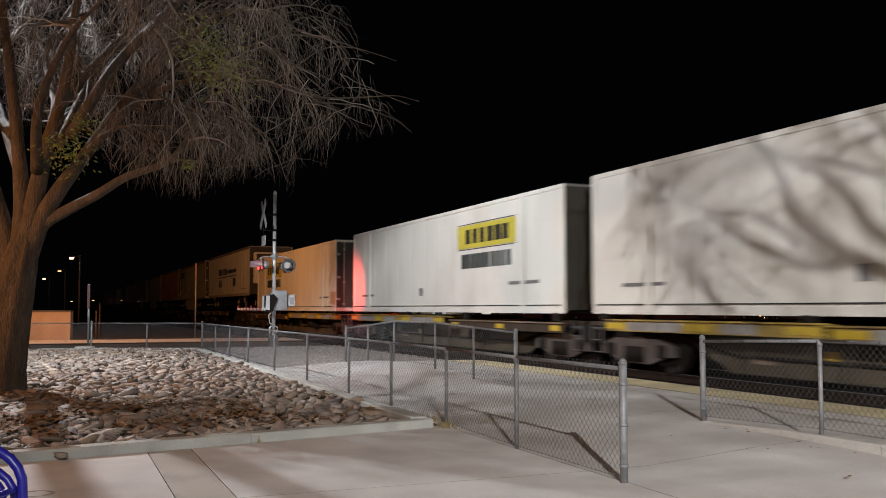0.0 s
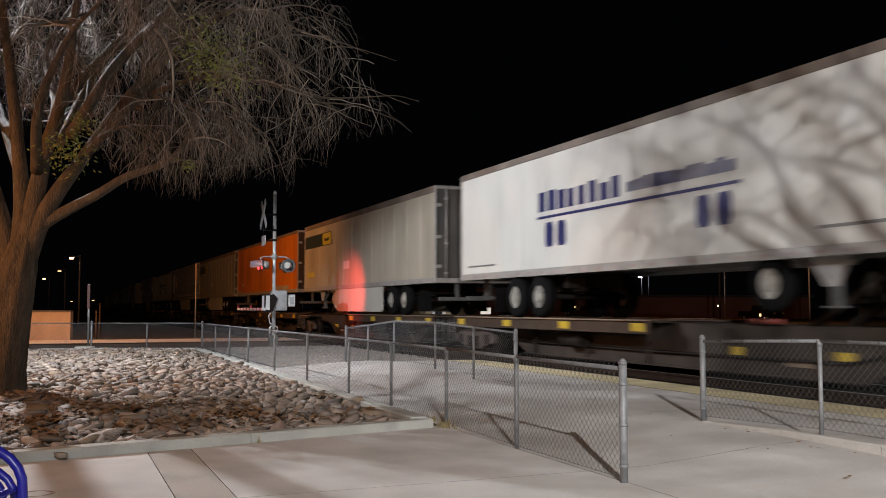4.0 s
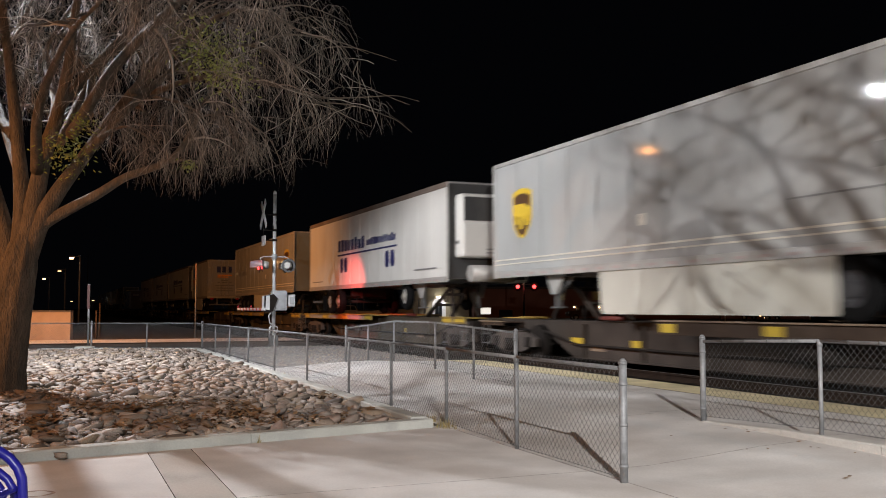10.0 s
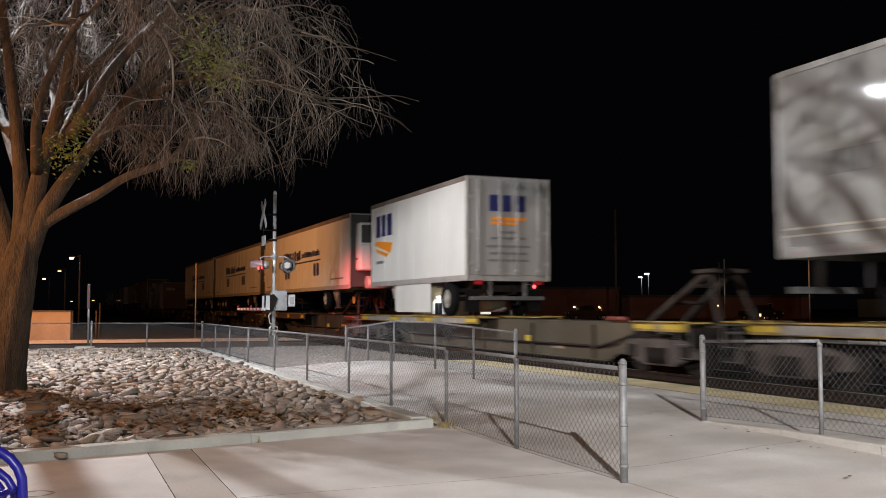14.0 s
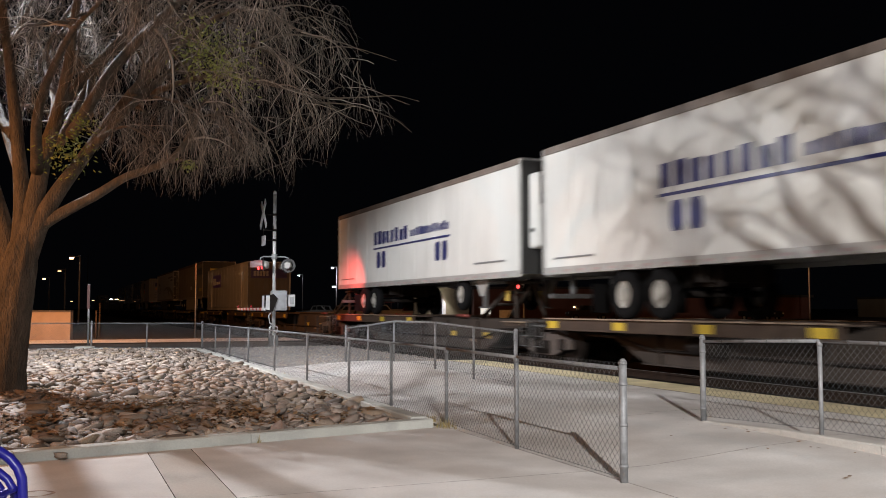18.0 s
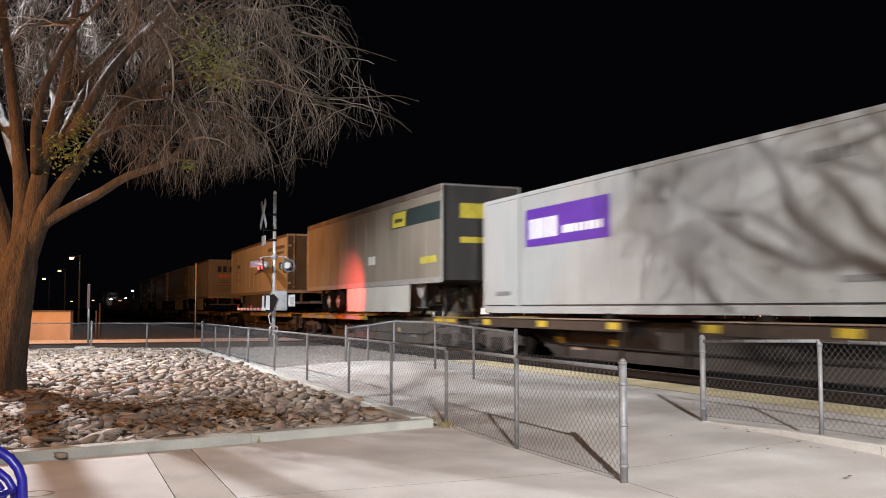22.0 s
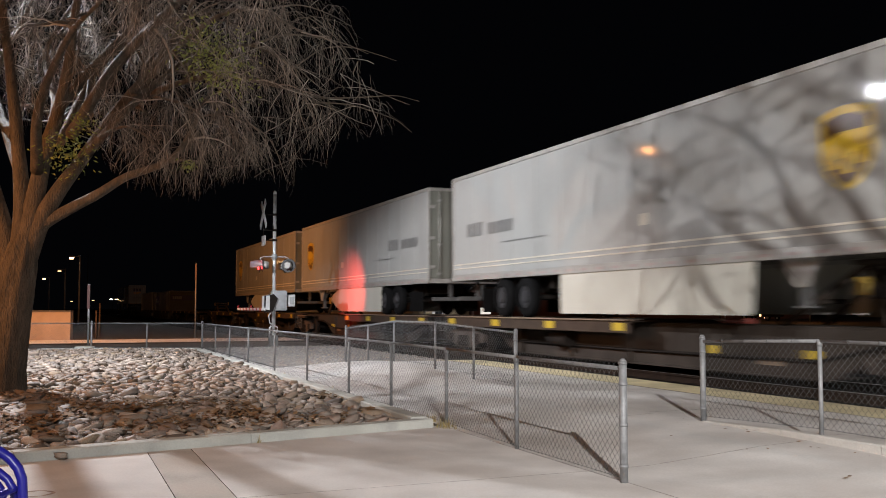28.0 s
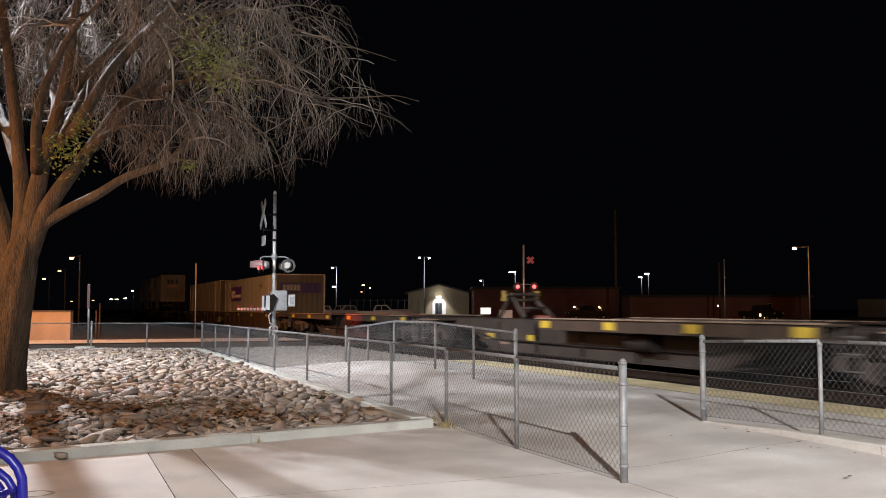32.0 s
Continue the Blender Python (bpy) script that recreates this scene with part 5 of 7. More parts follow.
# cars under the loads: middle, pitch, paint, end of a set, hitch
CARS = [(8.6, 17.6, CAR_YELLOW, True, None), (26.46, 18.0, CAR_YELLOW, True, None), (45.1, 18.9, CAR_YELLOW, True, None), (64.0, 18.6, RUST, True, 7.2), (82.2, 17.6, RUST, False, -7.2), (99.8, 17.5, RUST, False, -7.2),
        (117.1, 17.3, RUST, False, -7.2), (134.8, 18.0, RUST, True, -7.2), (154.1, 19.2, CAR_YELLOW, True, 7.2), (173.5, 19.4, CAR_YELLOW, True, 7.2), (194.0, 20.5, CAR_YELLOW, True, 9.4), (213.2, 18.2, RUST, True, 7.2),
        (230.9, 17.6, RUST, False, 7.2), (248.5, 17.7, RUST, False, 7.2), (266.5, 18.0, RUST, True, 8.4), (284.5, 18.0, RUST, True, None), (303.6, 19.2, CAR_YELLOW, True, 7.2), (324.0, 20.4, CAR_YELLOW, True, -7.4),
        (343.6, 18.8, CAR_YELLOW, True, None), (362.4, 18.6, RUST, True, 7.2), (380.5, 17.6, RUST, False, -7.2), (398.0, 17.4, RUST, False, -7.2), (415.6, 17.6, RUST, False, -4.4), (433.6, 18.2, RUST, True, None),
        (490.5, 17.4, RUST, True, None), (508.4, 18.0, RUST, True, 7.2), (526.0, 17.0, RUST, True, 7.2)]
for u0, pitch, paint, ends, hitch in CARS:
    label = "yellow-sided low deck rail car with reflectors" if paint is CAR_YELLOW else "rust-brown low deck rail car with yellow reflectors"
    half = -1 if round(u0) in (45, 194, 324) else 0 if u0 < 10 else 1
    on_line(rail_car(pitch, paint, ends, hitch, half, label), u0)


def well_car(pitch):
    """A well car: a trough between its trucks, with deep sides that hide the foot of the container in it."""
    ob = tagged(empty("rail_car"), "rust-brown well car with deep riveted sides", "rail car", "cars of the train")
    h = pitch / 2 - 0.12
    for s in (-1, 1):
        bm = B()
        plate(bm, [(-h + 0.2, 0.75), (-h + 0.2, 1.02), (h - 0.2, 1.02), (h - 0.2, 0.75), (h - 1.6, 0.7), (h - 1.9, 0.2), (-h + 1.9, 0.2), (-h + 1.6, 0.7)], 0.05, Matrix.Translation((0, s * 1.4 - 0.025, 0)))
        side = part("well_side", bm, RUST, ob)
        bm = B()
        box(bm, -h + 0.15, h - 0.15, s * 1.4 - 0.09, s * 1.4 + 0.06, 1.02, 1.06, 0.008)
        part("top_flange", bm, CAR_TAN, side)
        for k in range(9):
            x = -h + 2.2 + k * (2 * h - 4.4) / 8
            bm = B()
            box(bm, x - 0.04, x + 0.04, s * 1.42, s * 1.47, 0.22, 1.01, 0.006)
            part("side_post", bm, RUST, side)
        for k in range(4):
            x = -h + 2.8 + k * (2 * h - 5.6) / 3
            bm = B()
            box(bm, x - 0.22, x + 0.22, s * 1.427, s * 1.434, 0.8, 0.95)
            part("reflector", bm, REFLECT_Y, side, "yellow reflective patch")
    bm = B()
    box(bm, -h + 1.9, h - 1.9, -1.38, 1.38, 0.06, 0.1)
    part("well_floor", bm, STEEL_DARK, ob)
    for q in (-1, 1):
        bm = B()
        box(bm, q * (h - 1.8), q * (h - 0.2), -1.36, 1.36, 0.82, 0.98, 0.02)
        part("end_platform", bm, RUST, ob)
        bm = B()
        box(bm, q * h - 0.3, q * h + 0.3, -0.12, 0.12, 0.62, 0.85, 0.02)
        part("coupling", bm, STEEL_DARK, ob)
        bogie(ob, q * (h - 0.35))
    return ob


for u0, pitch in ((453.5, 18.4), (471.9, 18.2)):
    on_line(well_car(pitch), u0)


# ---- trees ----
def strands(paths, sides=3):
    """One mesh of many thin tapered strands; each path is a list of (point, radius)."""
    vs, fs = [], []
    for path in paths:
        base = len(vs)
        n = len(path)
        for i, (c, r) in enumerate(path):
            d = path[min(i + 1, n - 1)][0] - path[max(i - 1, 0)][0]
            s = d.orthogonal().normalized()
            t = d.cross(s).normalized()
            for k in range(sides):
                a = 6.28318 * k / sides
                q = c + (s * math.cos(a) + t * math.sin(a)) * r
                vs.append((q.x, q.y, q.z))
        for i in range(n - 1):
            for k in range(sides):
                a, b = base + i * sides + k, base + i * sides + (k + 1) % sides
                fs.append((a, b, b + sides, a + sides))
    me = bpy.data.meshes.new("strands")
    me.from_pydata(vs, [], fs)
    me.polygons.foreach_set("use_smooth", [True] * len(me.polygons))
    return me


def smooth_path(pts, per=5):
    """Catmull-Rom through pts."""
    pts = [Vector(p) for p in pts]
    ext = [pts[0] * 2 - pts[1]] + pts + [pts[-1] * 2 - pts[-2]]
    out = []
    for i in range(1, len(ext) - 2):
        a, b, c, d = ext[i - 1:i + 3]
        for k in range(per):
            t = k / per
            out.append(0.5 * (2 * b + (c - a) * t + (2 * a - 5 * b + 4 * c - d) * t * t + (3 * b - a - 3 * c + d) * t * t * t))
    return out + [pts[-1]]


def bent(r, start, direction, length, r0, droop, n=6, wild=0.25):
    """A branch that wanders and sinks as it goes."""
    path, c, d = [], start.copy(), direction.normalized()
    for i in range(n):
        path.append((c.copy(), r0 * (1 - 0.75 * i / (n - 1))))
        d = (d + Vector((r.uniform(-wild, wild), r.uniform(-wild, wild), r.uniform(-wild, wild) - droop))).normalized()
        c = c + d * (length / (n - 1))
    return path


def bare_tree(name, at, trunk, limbs, label, seed, twigs=9, boughs_per_m=3.2, hang=1.0, leaf_spots=(), twig_r=0.0042, spread=1.0, skirt=None, weep=False):
    """A leafless tree: trunk and limbs by their bends, the rest grown from them."""
    r = random.Random(seed)
    ob = tagged(empty(name, at), label, "tree")
    o = Vector(at)
    pts = smooth_path([p for p, _ in trunk], 22)
    rad = list(np.interp(np.linspace(0, len(trunk) - 1, len(pts)), range(len(trunk)), [q for _, q in trunk]))
    for i in range(22):
        rad[i] += 0.12 * (1 - i / 22) ** 2.5
    bm = B()
    tube(bm, [p - o for p in pts], rad, 72)
    for k, v in enumerate(bm.verts):
        c = pts[min(k // 72, len(pts) - 1)] - o
        d = Vector((v.co.x - c.x, v.co.y - c.y, 0))
        if d.length > 0:
            d.normalize()
            q = Vector((d.x * 6, d.y * 6, v.co.z * 1.3 + seed))
            v.co += d * (0.05 * noise.noise(Vector((d.x * 1.6, d.y * 1.6, v.co.z * 0.6 + seed))) - 0.035 * abs(noise.noise(q)) - 0.018 * abs(noise.noise(q * 2.3)))
    part("trunk", bm, BARK, ob)
    boughs = []
    for pl, r0, r1, grow_from in limbs:
        path = smooth_path(pl, 6)
        n = len(path)
        radii = [r0 + (r1 - r0) * (i / (n - 1)) ** 0.8 for i in range(n)]
        bm = B()
        tube(bm, [p - o for p in path], radii, 10)
        part("limb", bm, BARK, ob)
        total = sum((b - a).length for a, b in zip(path, path[1:]))
        m = max(3, int(total * (1 - grow_from) * boughs_per_m))
        for k in range(m):
            f = grow_from + (1 - grow_from) * (k + r.random()) / m
            i = min(n - 2, int(f * (n - 1)))
            c = path[i].lerp(path[i + 1], f * (n - 1) - i)
            d = (path[i + 1] - path[i]).normalized()
            side = Vector((r.gauss(0, 1), r.gauss(0, 1), r.gauss(0.15, 0.7))).normalized()
            ln = r.uniform(0.7, 1.9) * (1.15 - 0.5 * f) * spread
            boughs.append(bent(r, c, d * 0.55 + side * 0.8, ln, min(radii[i] * 0.5, 0.035), 0.11 if weep else 0.035, 7))
        boughs.append(bent(r, path[-1], path[-1] - path[-2], 1.0, r1, 0.05, 6))
    second = []
    for b in boughs:
        for k in range(3):
            i = r.randrange(2, len(b))
            d = b[i][0] - b[i - 1][0]
            side = Vector((r.gauss(0, 1), r.gauss(0, 1), r.gauss(0, 0.6))).normalized()
            second.append(bent(r, b[i][0], d.normalized() * 0.6 + side * 0.7, r.uniform(0.5, 1.3), max(0.006, b[i][1] * 0.6), 0.16 if weep else 0.07, 6))
    if skirt:
        boughs = [b for b in boughs if all(skirt(c) > 0.1 for c, _ in b)]
        second = [b for b in second if all(skirt(c) > 0 for c, _ in b)]
    me = strands([[(c - o, q) for c, q in b] for b in boughs + second], 5)
    me.materials.append(TWIG)
    x = new("branches", me)
    x.parent = ob
    tagged(x, "thin bare grey-brown branches", kind="stuff")
    fine = []
    for b in boughs + second:
        for k in range(twigs):
            i = r.randrange(1, len(b))
            d = (b[i][0] - b[i - 1][0]).normalized()
            side = Vector((r.gauss(0, 1), r.gauss(0, 1), r.gauss(-0.3, 0.5))).normalized()
            ln = r.uniform(0.3, 1.05) * hang
            if weep:
                ln *= 1.0 + 0.5 * (r.random() < 0.25)
                tw = bent(r, b[i][0], d * 0.6 + side * 0.55 + Vector((0, 0, -0.1)), ln, twig_r * r.uniform(0.6, 1.5), r.uniform(0.14, 0.4), 10, 0.32)
                fine.append(tw)
                for q in range(r.randrange(1, 4)):
                    j = r.randrange(1, 7)
                    e = (tw[j][0] - tw[j - 1][0]).normalized() + Vector((r.gauss(0, 0.45), r.gauss(0, 0.45), r.gauss(-0.1, 0.3)))
                    fine.append(bent(r, tw[j][0], e, ln * r.uniform(0.2, 0.5), twig_r * 0.75, 0.18, 6, 0.36))
                continue
            tw = bent(r, b[i][0], d * 0.45 + side * 0.7, ln, twig_r * r.uniform(0.7, 1.5), 0.3, 7, 0.3)
            fine.append(tw)
            if r.random() < 0.6:
                j = r.randrange(1, 5)
                e = (tw[j][0] - tw[j - 1][0]).normalized() + Vector((r.gauss(0, 0.6), r.gauss(0, 0.6), r.gauss(-0.2, 0.4)))
                fine.append(bent(r, tw[j][0], e, ln * 0.55, twig_r * 0.8, 0.2, 5, 0.36))
    if skirt:
        fine = [b for b in fine if skirt(b[-1][0]) > 0.3 * r.random() ** 2 and r.random() > 0.72 * sstep(-3.3, -1.8, b[0][0].x / b[0][0].y * 14.3)
                and noise.noise(b[0][0] * 1.15) > -0.16 - 0.2 * r.random() and not (b[0][0].y < 13.6 and b[0][0].x < -4.9 and r.random() < 0.55)]
    me = strands([[(c - o, q) for c, q in b] for b in fine], 3)
    me.materials.append(TWIG)
    x = new("twigs", me)
    x.parent = ob
    tagged(x, "dense drooping bare twigs", kind="stuff")
    if leaf_spots:
        vs, fs = [], []
        for (c, rad_, n) in leaf_spots:
            for k in range(n):
                q = Vector(c) + Vector((r.gauss(0, rad_), r.gauss(0, rad_), r.gauss(0, rad_ * 0.9))) - o
                a, bq = Vector((r.gauss(0, 1), r.gauss(0, 1), r.gauss(0, 1))).normalized(), Vector((r.gauss(0, 1), r.gauss(0, 1), -0.6)).normalized()
                s, l = a.cross(bq).normalized() * 0.012, bq * r.uniform(0.05, 0.09)
                i0 = len(vs)
                vs += [tuple(q), tuple(q + l * 0.5 + s), tuple(q + l), tuple(q + l * 0.5 - s)]
                fs.append((i0, i0 + 1, i0 + 2, i0 + 3))
        me = bpy.data.meshes.new("leaves")
        me.from_pydata(vs, [], fs)
        me.materials.append(LEAF)
        x = new("leaves", me)
        x.parent = ob
        tagged(x, "small tufts of yellow-green leaves", kind="stuff")
    return ob


def S(px, py, Y=14.3):
    """A point of the big tree: across and up in steps of a 1650th of its distance."""
    return Vector(((px - 784) / 1650 * Y, Y, 1.36 + (546 - py) / 1650 * Y))


big_trunk = [(S(6, 712), 0.33), (S(12, 640), 0.32), (S(20, 540), 0.31), (S(30, 470), 0.29), (S(40, 420), 0.2), (S(46, 380), 0.06)]
big_limbs = [
    ([S(20, 520), S(4, 410), S(-25, 310), S(-60, 150), S(-90, -40, 14), S(-120, -200, 13.8)], 0.2, 0.03, 0.75),
    ([S(30, 520), S(50, 400), S(60, 340), S(74, 268), S(96, 190), S(112, 100), S(124, -10), S(150, -160)], 0.2, 0.04, 0.62),
    ([S(26, 520), S(36, 400), S(33, 330), S(24, 250), S(8, 130), S(-10, 10), S(-30, -150)], 0.18, 0.04, 0.7),
    ([S(34, 500), S(66, 400), S(98, 340), S(146, 272, 14.6), S(206, 185, 15), S(270, 105, 15.3), S(322, 20, 15.6), S(358, -90, 16)], 0.18, 0.025, 0.4),
    ([S(36, 460), S(70, 402), S(112, 374), S(170, 343), S(220, 312), S(290, 286, 13.9), S(327, 245, 13.7), S(345, 205, 13.5)], 0.12, 0.03, 0.72),
    ([S(150, 268, 14.5), S(235, 175, 14), S(314, 110, 13.6), S(379, 80, 13.2), S(437, 75, 13), S(494, 95, 12.8)], 0.07, 0.015, 0.25),
    ([S(206, 185, 15), S(322, 140, 15.3), S(401, 130, 15.6), S(473, 145, 15.8), S(545, 165, 16), S(581, 172, 16)], 0.065, 0.01, 0.35),
    ([S(120, 235, 14.3), S(190, 120, 13), S(280, 20, 11.8), S(358, -40, 11.2), S(422, -50, 10.8)], 0.1, 0.02, 0.35),
    ([S(98, 185, 14.4), S(180, 90, 15.8), S(290, 30, 17), S(372, 10, 18), S(458, 10, 18.5)], 0.09, 0.02, 0.3),
    ([S(130, 290, 14.6), S(200, 190, 15.8), S(290, 130, 16.8), S(358, 120, 17.4), S(408, 140, 17.6)], 0.07, 0.015, 0.35),
    ([S(60, 300, 14.2), S(60, 190, 13), S(110, 60, 11.8), S(170, -10, 11)], 0.1, 0.02, 0.65),
    ([S(250, 140, 15.2), S(336, 50, 14.6), S(408, 10, 14), S(473, 20, 13.6), S(530, 50, 13.4)], 0.055, 0.012, 0.2),
    ([S(314, 110, 13.6), S(365, 140, 13.3), S(408, 175, 13.2), S(437, 215, 13.1)], 0.03, 0.01, 0.2),
    ([S(220, 165, 14.2), S(280, 170, 13.8), S(336, 190, 13.5), S(372, 225, 13.3)], 0.03, 0.01, 0.3),
    ([S(20, 240, 14.3), S(-30, 170, 15.5), S(10, 60, 16.5), S(60, -40, 17)], 0.1, 0.02, 0.35),
    ([S(40, 330, 14.4), S(0, 220, 15.6), S(-20, 120, 16.8), S(30, 30, 17.6), S(70, -40, 18)], 0.1, 0.02, 0.3),
    ([S(70, 280, 14.5), S(90, 180, 15.8), S(70, 90, 17), S(110, 10, 17.8), S(150, -40, 18)], 0.1, 0.02, 0.3),
    ([S(100, 250, 14.6), S(140, 160, 16), S(190, 90, 17.2), S(240, 60, 18)], 0.08, 0.02, 0.3),
    ([S(60, 340, 14.4), S(60, 260, 15.6), S(110, 200, 16.8), S(150, 180, 17.6)], 0.07, 0.02, 0.3),
    ([S(545, 165, 16), S(590, 170, 15.6), S(650, 168, 15.2), S(700, 166, 15), S(742, 176, 14.8)], 0.016, 0.004, 0.1),
    ([S(560, 178, 15.8), S(615, 182, 15.4), S(660, 195, 15), S(700, 210, 14.8), S(728, 232, 14.6)], 0.014, 0.004, 0.1),
    ([S(473, 145, 15.8), S(530, 105, 15.2), S(570, 80, 14.8), S(620, 78, 14.6), S(670, 92, 14.5), S(700, 102, 14.5)], 0.016, 0.004, 0.1),
    ([S(437, 75, 13), S(500, 55, 13.2), S(560, 60, 13.4), S(610, 72, 13.5), S(650, 90, 13.5)], 0.02, 0.004, 0.1),
    ([S(458, 10, 18.5), S(520, 0, 17.5), S(575, 15, 17), S(620, 40, 16.6)], 0.018, 0.005, 0.1),
    ([S(494, 95, 12.8), S(520, 130, 12.9), S(545, 190, 13), S(575, 250, 13)], 0.014, 0.004, 0.1),
    ([S(437, 215, 13.1), S(470, 240, 13.1), S(490, 275, 13.1), S(505, 320, 13.1)], 0.012, 0.004, 0.1),
    ([S(170, 240, 14.2), S(215, 222, 13.8), S(255, 240, 13.6), S(285, 272, 13.5)], 0.03, 0.008, 0.15),
    ([S(206, 185, 15), S(240, 188, 14.6), S(270, 212, 14.3), S(300, 248, 14.1)], 0.03, 0.008, 0.15),
    ([S(290, 286, 13.9), S(330, 282, 13.7), S(365, 290, 13.5)], 0.02, 0.006, 0.1),
    ([S(345, 205, 13.5), S(380, 200, 13.4), S(420, 210, 13.3), S(455, 230, 13.2)], 0.02, 0.006, 0.1),
    ([S(150, 200, 14.8), S(160, 110, 15.6), S(220, 40, 16.4), S(260, -60, 17)], 0.08, 0.02, 0.3),
]
def crown_room(c):
    """How far a point lies inside the tree's drooping outline, in metres at the trunk's distance."""
    k = 14.3 / c.y
    x, z = c.x * k, 1.36 + (c.z - 1.36) * k
    low = float(np.interp(x, (-5.6, -5.2, -4.9, -4.2, -3.75, -3.3, -2.75, -2.4, -2.15, -1.85, -1.55, -0.85, -0.4, 0.0), (4.0, 3.5, 3.15, 3.0, 2.95, 3.25, 3.3, 3.0, 3.5, 3.4, 3.95, 3.9, 4.35, 6.0)))
    edge = float(np.interp(z, (3.0, 3.9, 4.6, 4.75, 5.0, 5.3, 5.6, 6.2, 7.0), (-1.7, -0.6, -0.35, -1.0, -1.25, -0.8, -1.3, -1.6, -1.9)))
    return min(z - low, edge - x)


bare_tree("tree", S(6, 712), big_trunk, big_limbs, "large bare tree with orange-lit trunk and drooping twigs", 3, twigs=12, boughs_per_m=2.6, hang=0.8, twig_r=0.0028, spread=0.8,
          skirt=crown_room, weep=True,
          leaf_spots=[(S(375, 90, 12.9), 0.25, 560), (S(345, 70, 13.0), 0.2, 180), (S(112, 265, 13.4), 0.17, 330), (S(140, 215, 13.4), 0.08, 70), (S(395, 130, 12.5), 0.18, 200), (S(330, 290, 13.0), 0.05, 60)])

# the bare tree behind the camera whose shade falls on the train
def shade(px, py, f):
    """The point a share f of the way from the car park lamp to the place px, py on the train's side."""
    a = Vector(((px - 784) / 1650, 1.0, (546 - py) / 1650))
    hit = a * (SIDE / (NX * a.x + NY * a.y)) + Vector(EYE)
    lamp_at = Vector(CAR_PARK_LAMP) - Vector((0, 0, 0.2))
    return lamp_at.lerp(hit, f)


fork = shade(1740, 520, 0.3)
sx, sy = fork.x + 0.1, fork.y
# Unseen limbs, bent so that their shadows draw arcs on the train's side.
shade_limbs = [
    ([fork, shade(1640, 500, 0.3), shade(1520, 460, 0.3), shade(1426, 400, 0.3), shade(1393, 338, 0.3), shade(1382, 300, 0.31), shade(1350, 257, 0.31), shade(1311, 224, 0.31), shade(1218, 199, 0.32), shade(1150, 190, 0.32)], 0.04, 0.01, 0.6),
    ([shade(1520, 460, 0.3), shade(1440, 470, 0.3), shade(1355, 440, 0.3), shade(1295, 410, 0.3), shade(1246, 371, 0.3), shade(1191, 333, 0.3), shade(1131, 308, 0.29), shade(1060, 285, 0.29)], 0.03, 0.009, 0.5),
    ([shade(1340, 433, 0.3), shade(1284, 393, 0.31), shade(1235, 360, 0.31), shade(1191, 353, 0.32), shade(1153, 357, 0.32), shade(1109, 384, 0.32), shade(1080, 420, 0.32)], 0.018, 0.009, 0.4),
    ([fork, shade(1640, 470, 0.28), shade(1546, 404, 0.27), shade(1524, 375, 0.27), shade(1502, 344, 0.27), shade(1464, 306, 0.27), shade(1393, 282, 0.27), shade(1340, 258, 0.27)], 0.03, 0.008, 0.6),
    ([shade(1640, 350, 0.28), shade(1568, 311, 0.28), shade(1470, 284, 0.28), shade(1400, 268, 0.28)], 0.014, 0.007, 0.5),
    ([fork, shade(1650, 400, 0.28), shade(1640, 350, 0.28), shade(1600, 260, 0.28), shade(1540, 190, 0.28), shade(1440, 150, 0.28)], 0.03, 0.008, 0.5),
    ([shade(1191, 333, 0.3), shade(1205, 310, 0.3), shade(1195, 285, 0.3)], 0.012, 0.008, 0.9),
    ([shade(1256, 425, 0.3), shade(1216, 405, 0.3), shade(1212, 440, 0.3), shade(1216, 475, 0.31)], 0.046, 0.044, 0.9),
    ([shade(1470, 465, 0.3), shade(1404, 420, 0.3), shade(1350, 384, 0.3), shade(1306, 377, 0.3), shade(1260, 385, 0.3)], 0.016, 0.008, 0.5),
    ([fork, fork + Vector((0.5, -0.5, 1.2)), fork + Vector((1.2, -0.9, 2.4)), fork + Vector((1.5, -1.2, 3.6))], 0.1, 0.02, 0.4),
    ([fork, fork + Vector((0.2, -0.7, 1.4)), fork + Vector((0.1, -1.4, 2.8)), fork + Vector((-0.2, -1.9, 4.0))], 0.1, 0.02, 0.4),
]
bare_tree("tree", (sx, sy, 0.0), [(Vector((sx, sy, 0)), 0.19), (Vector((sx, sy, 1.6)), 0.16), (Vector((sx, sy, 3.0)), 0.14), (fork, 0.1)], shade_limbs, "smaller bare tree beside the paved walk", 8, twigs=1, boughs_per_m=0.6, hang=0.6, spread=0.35)


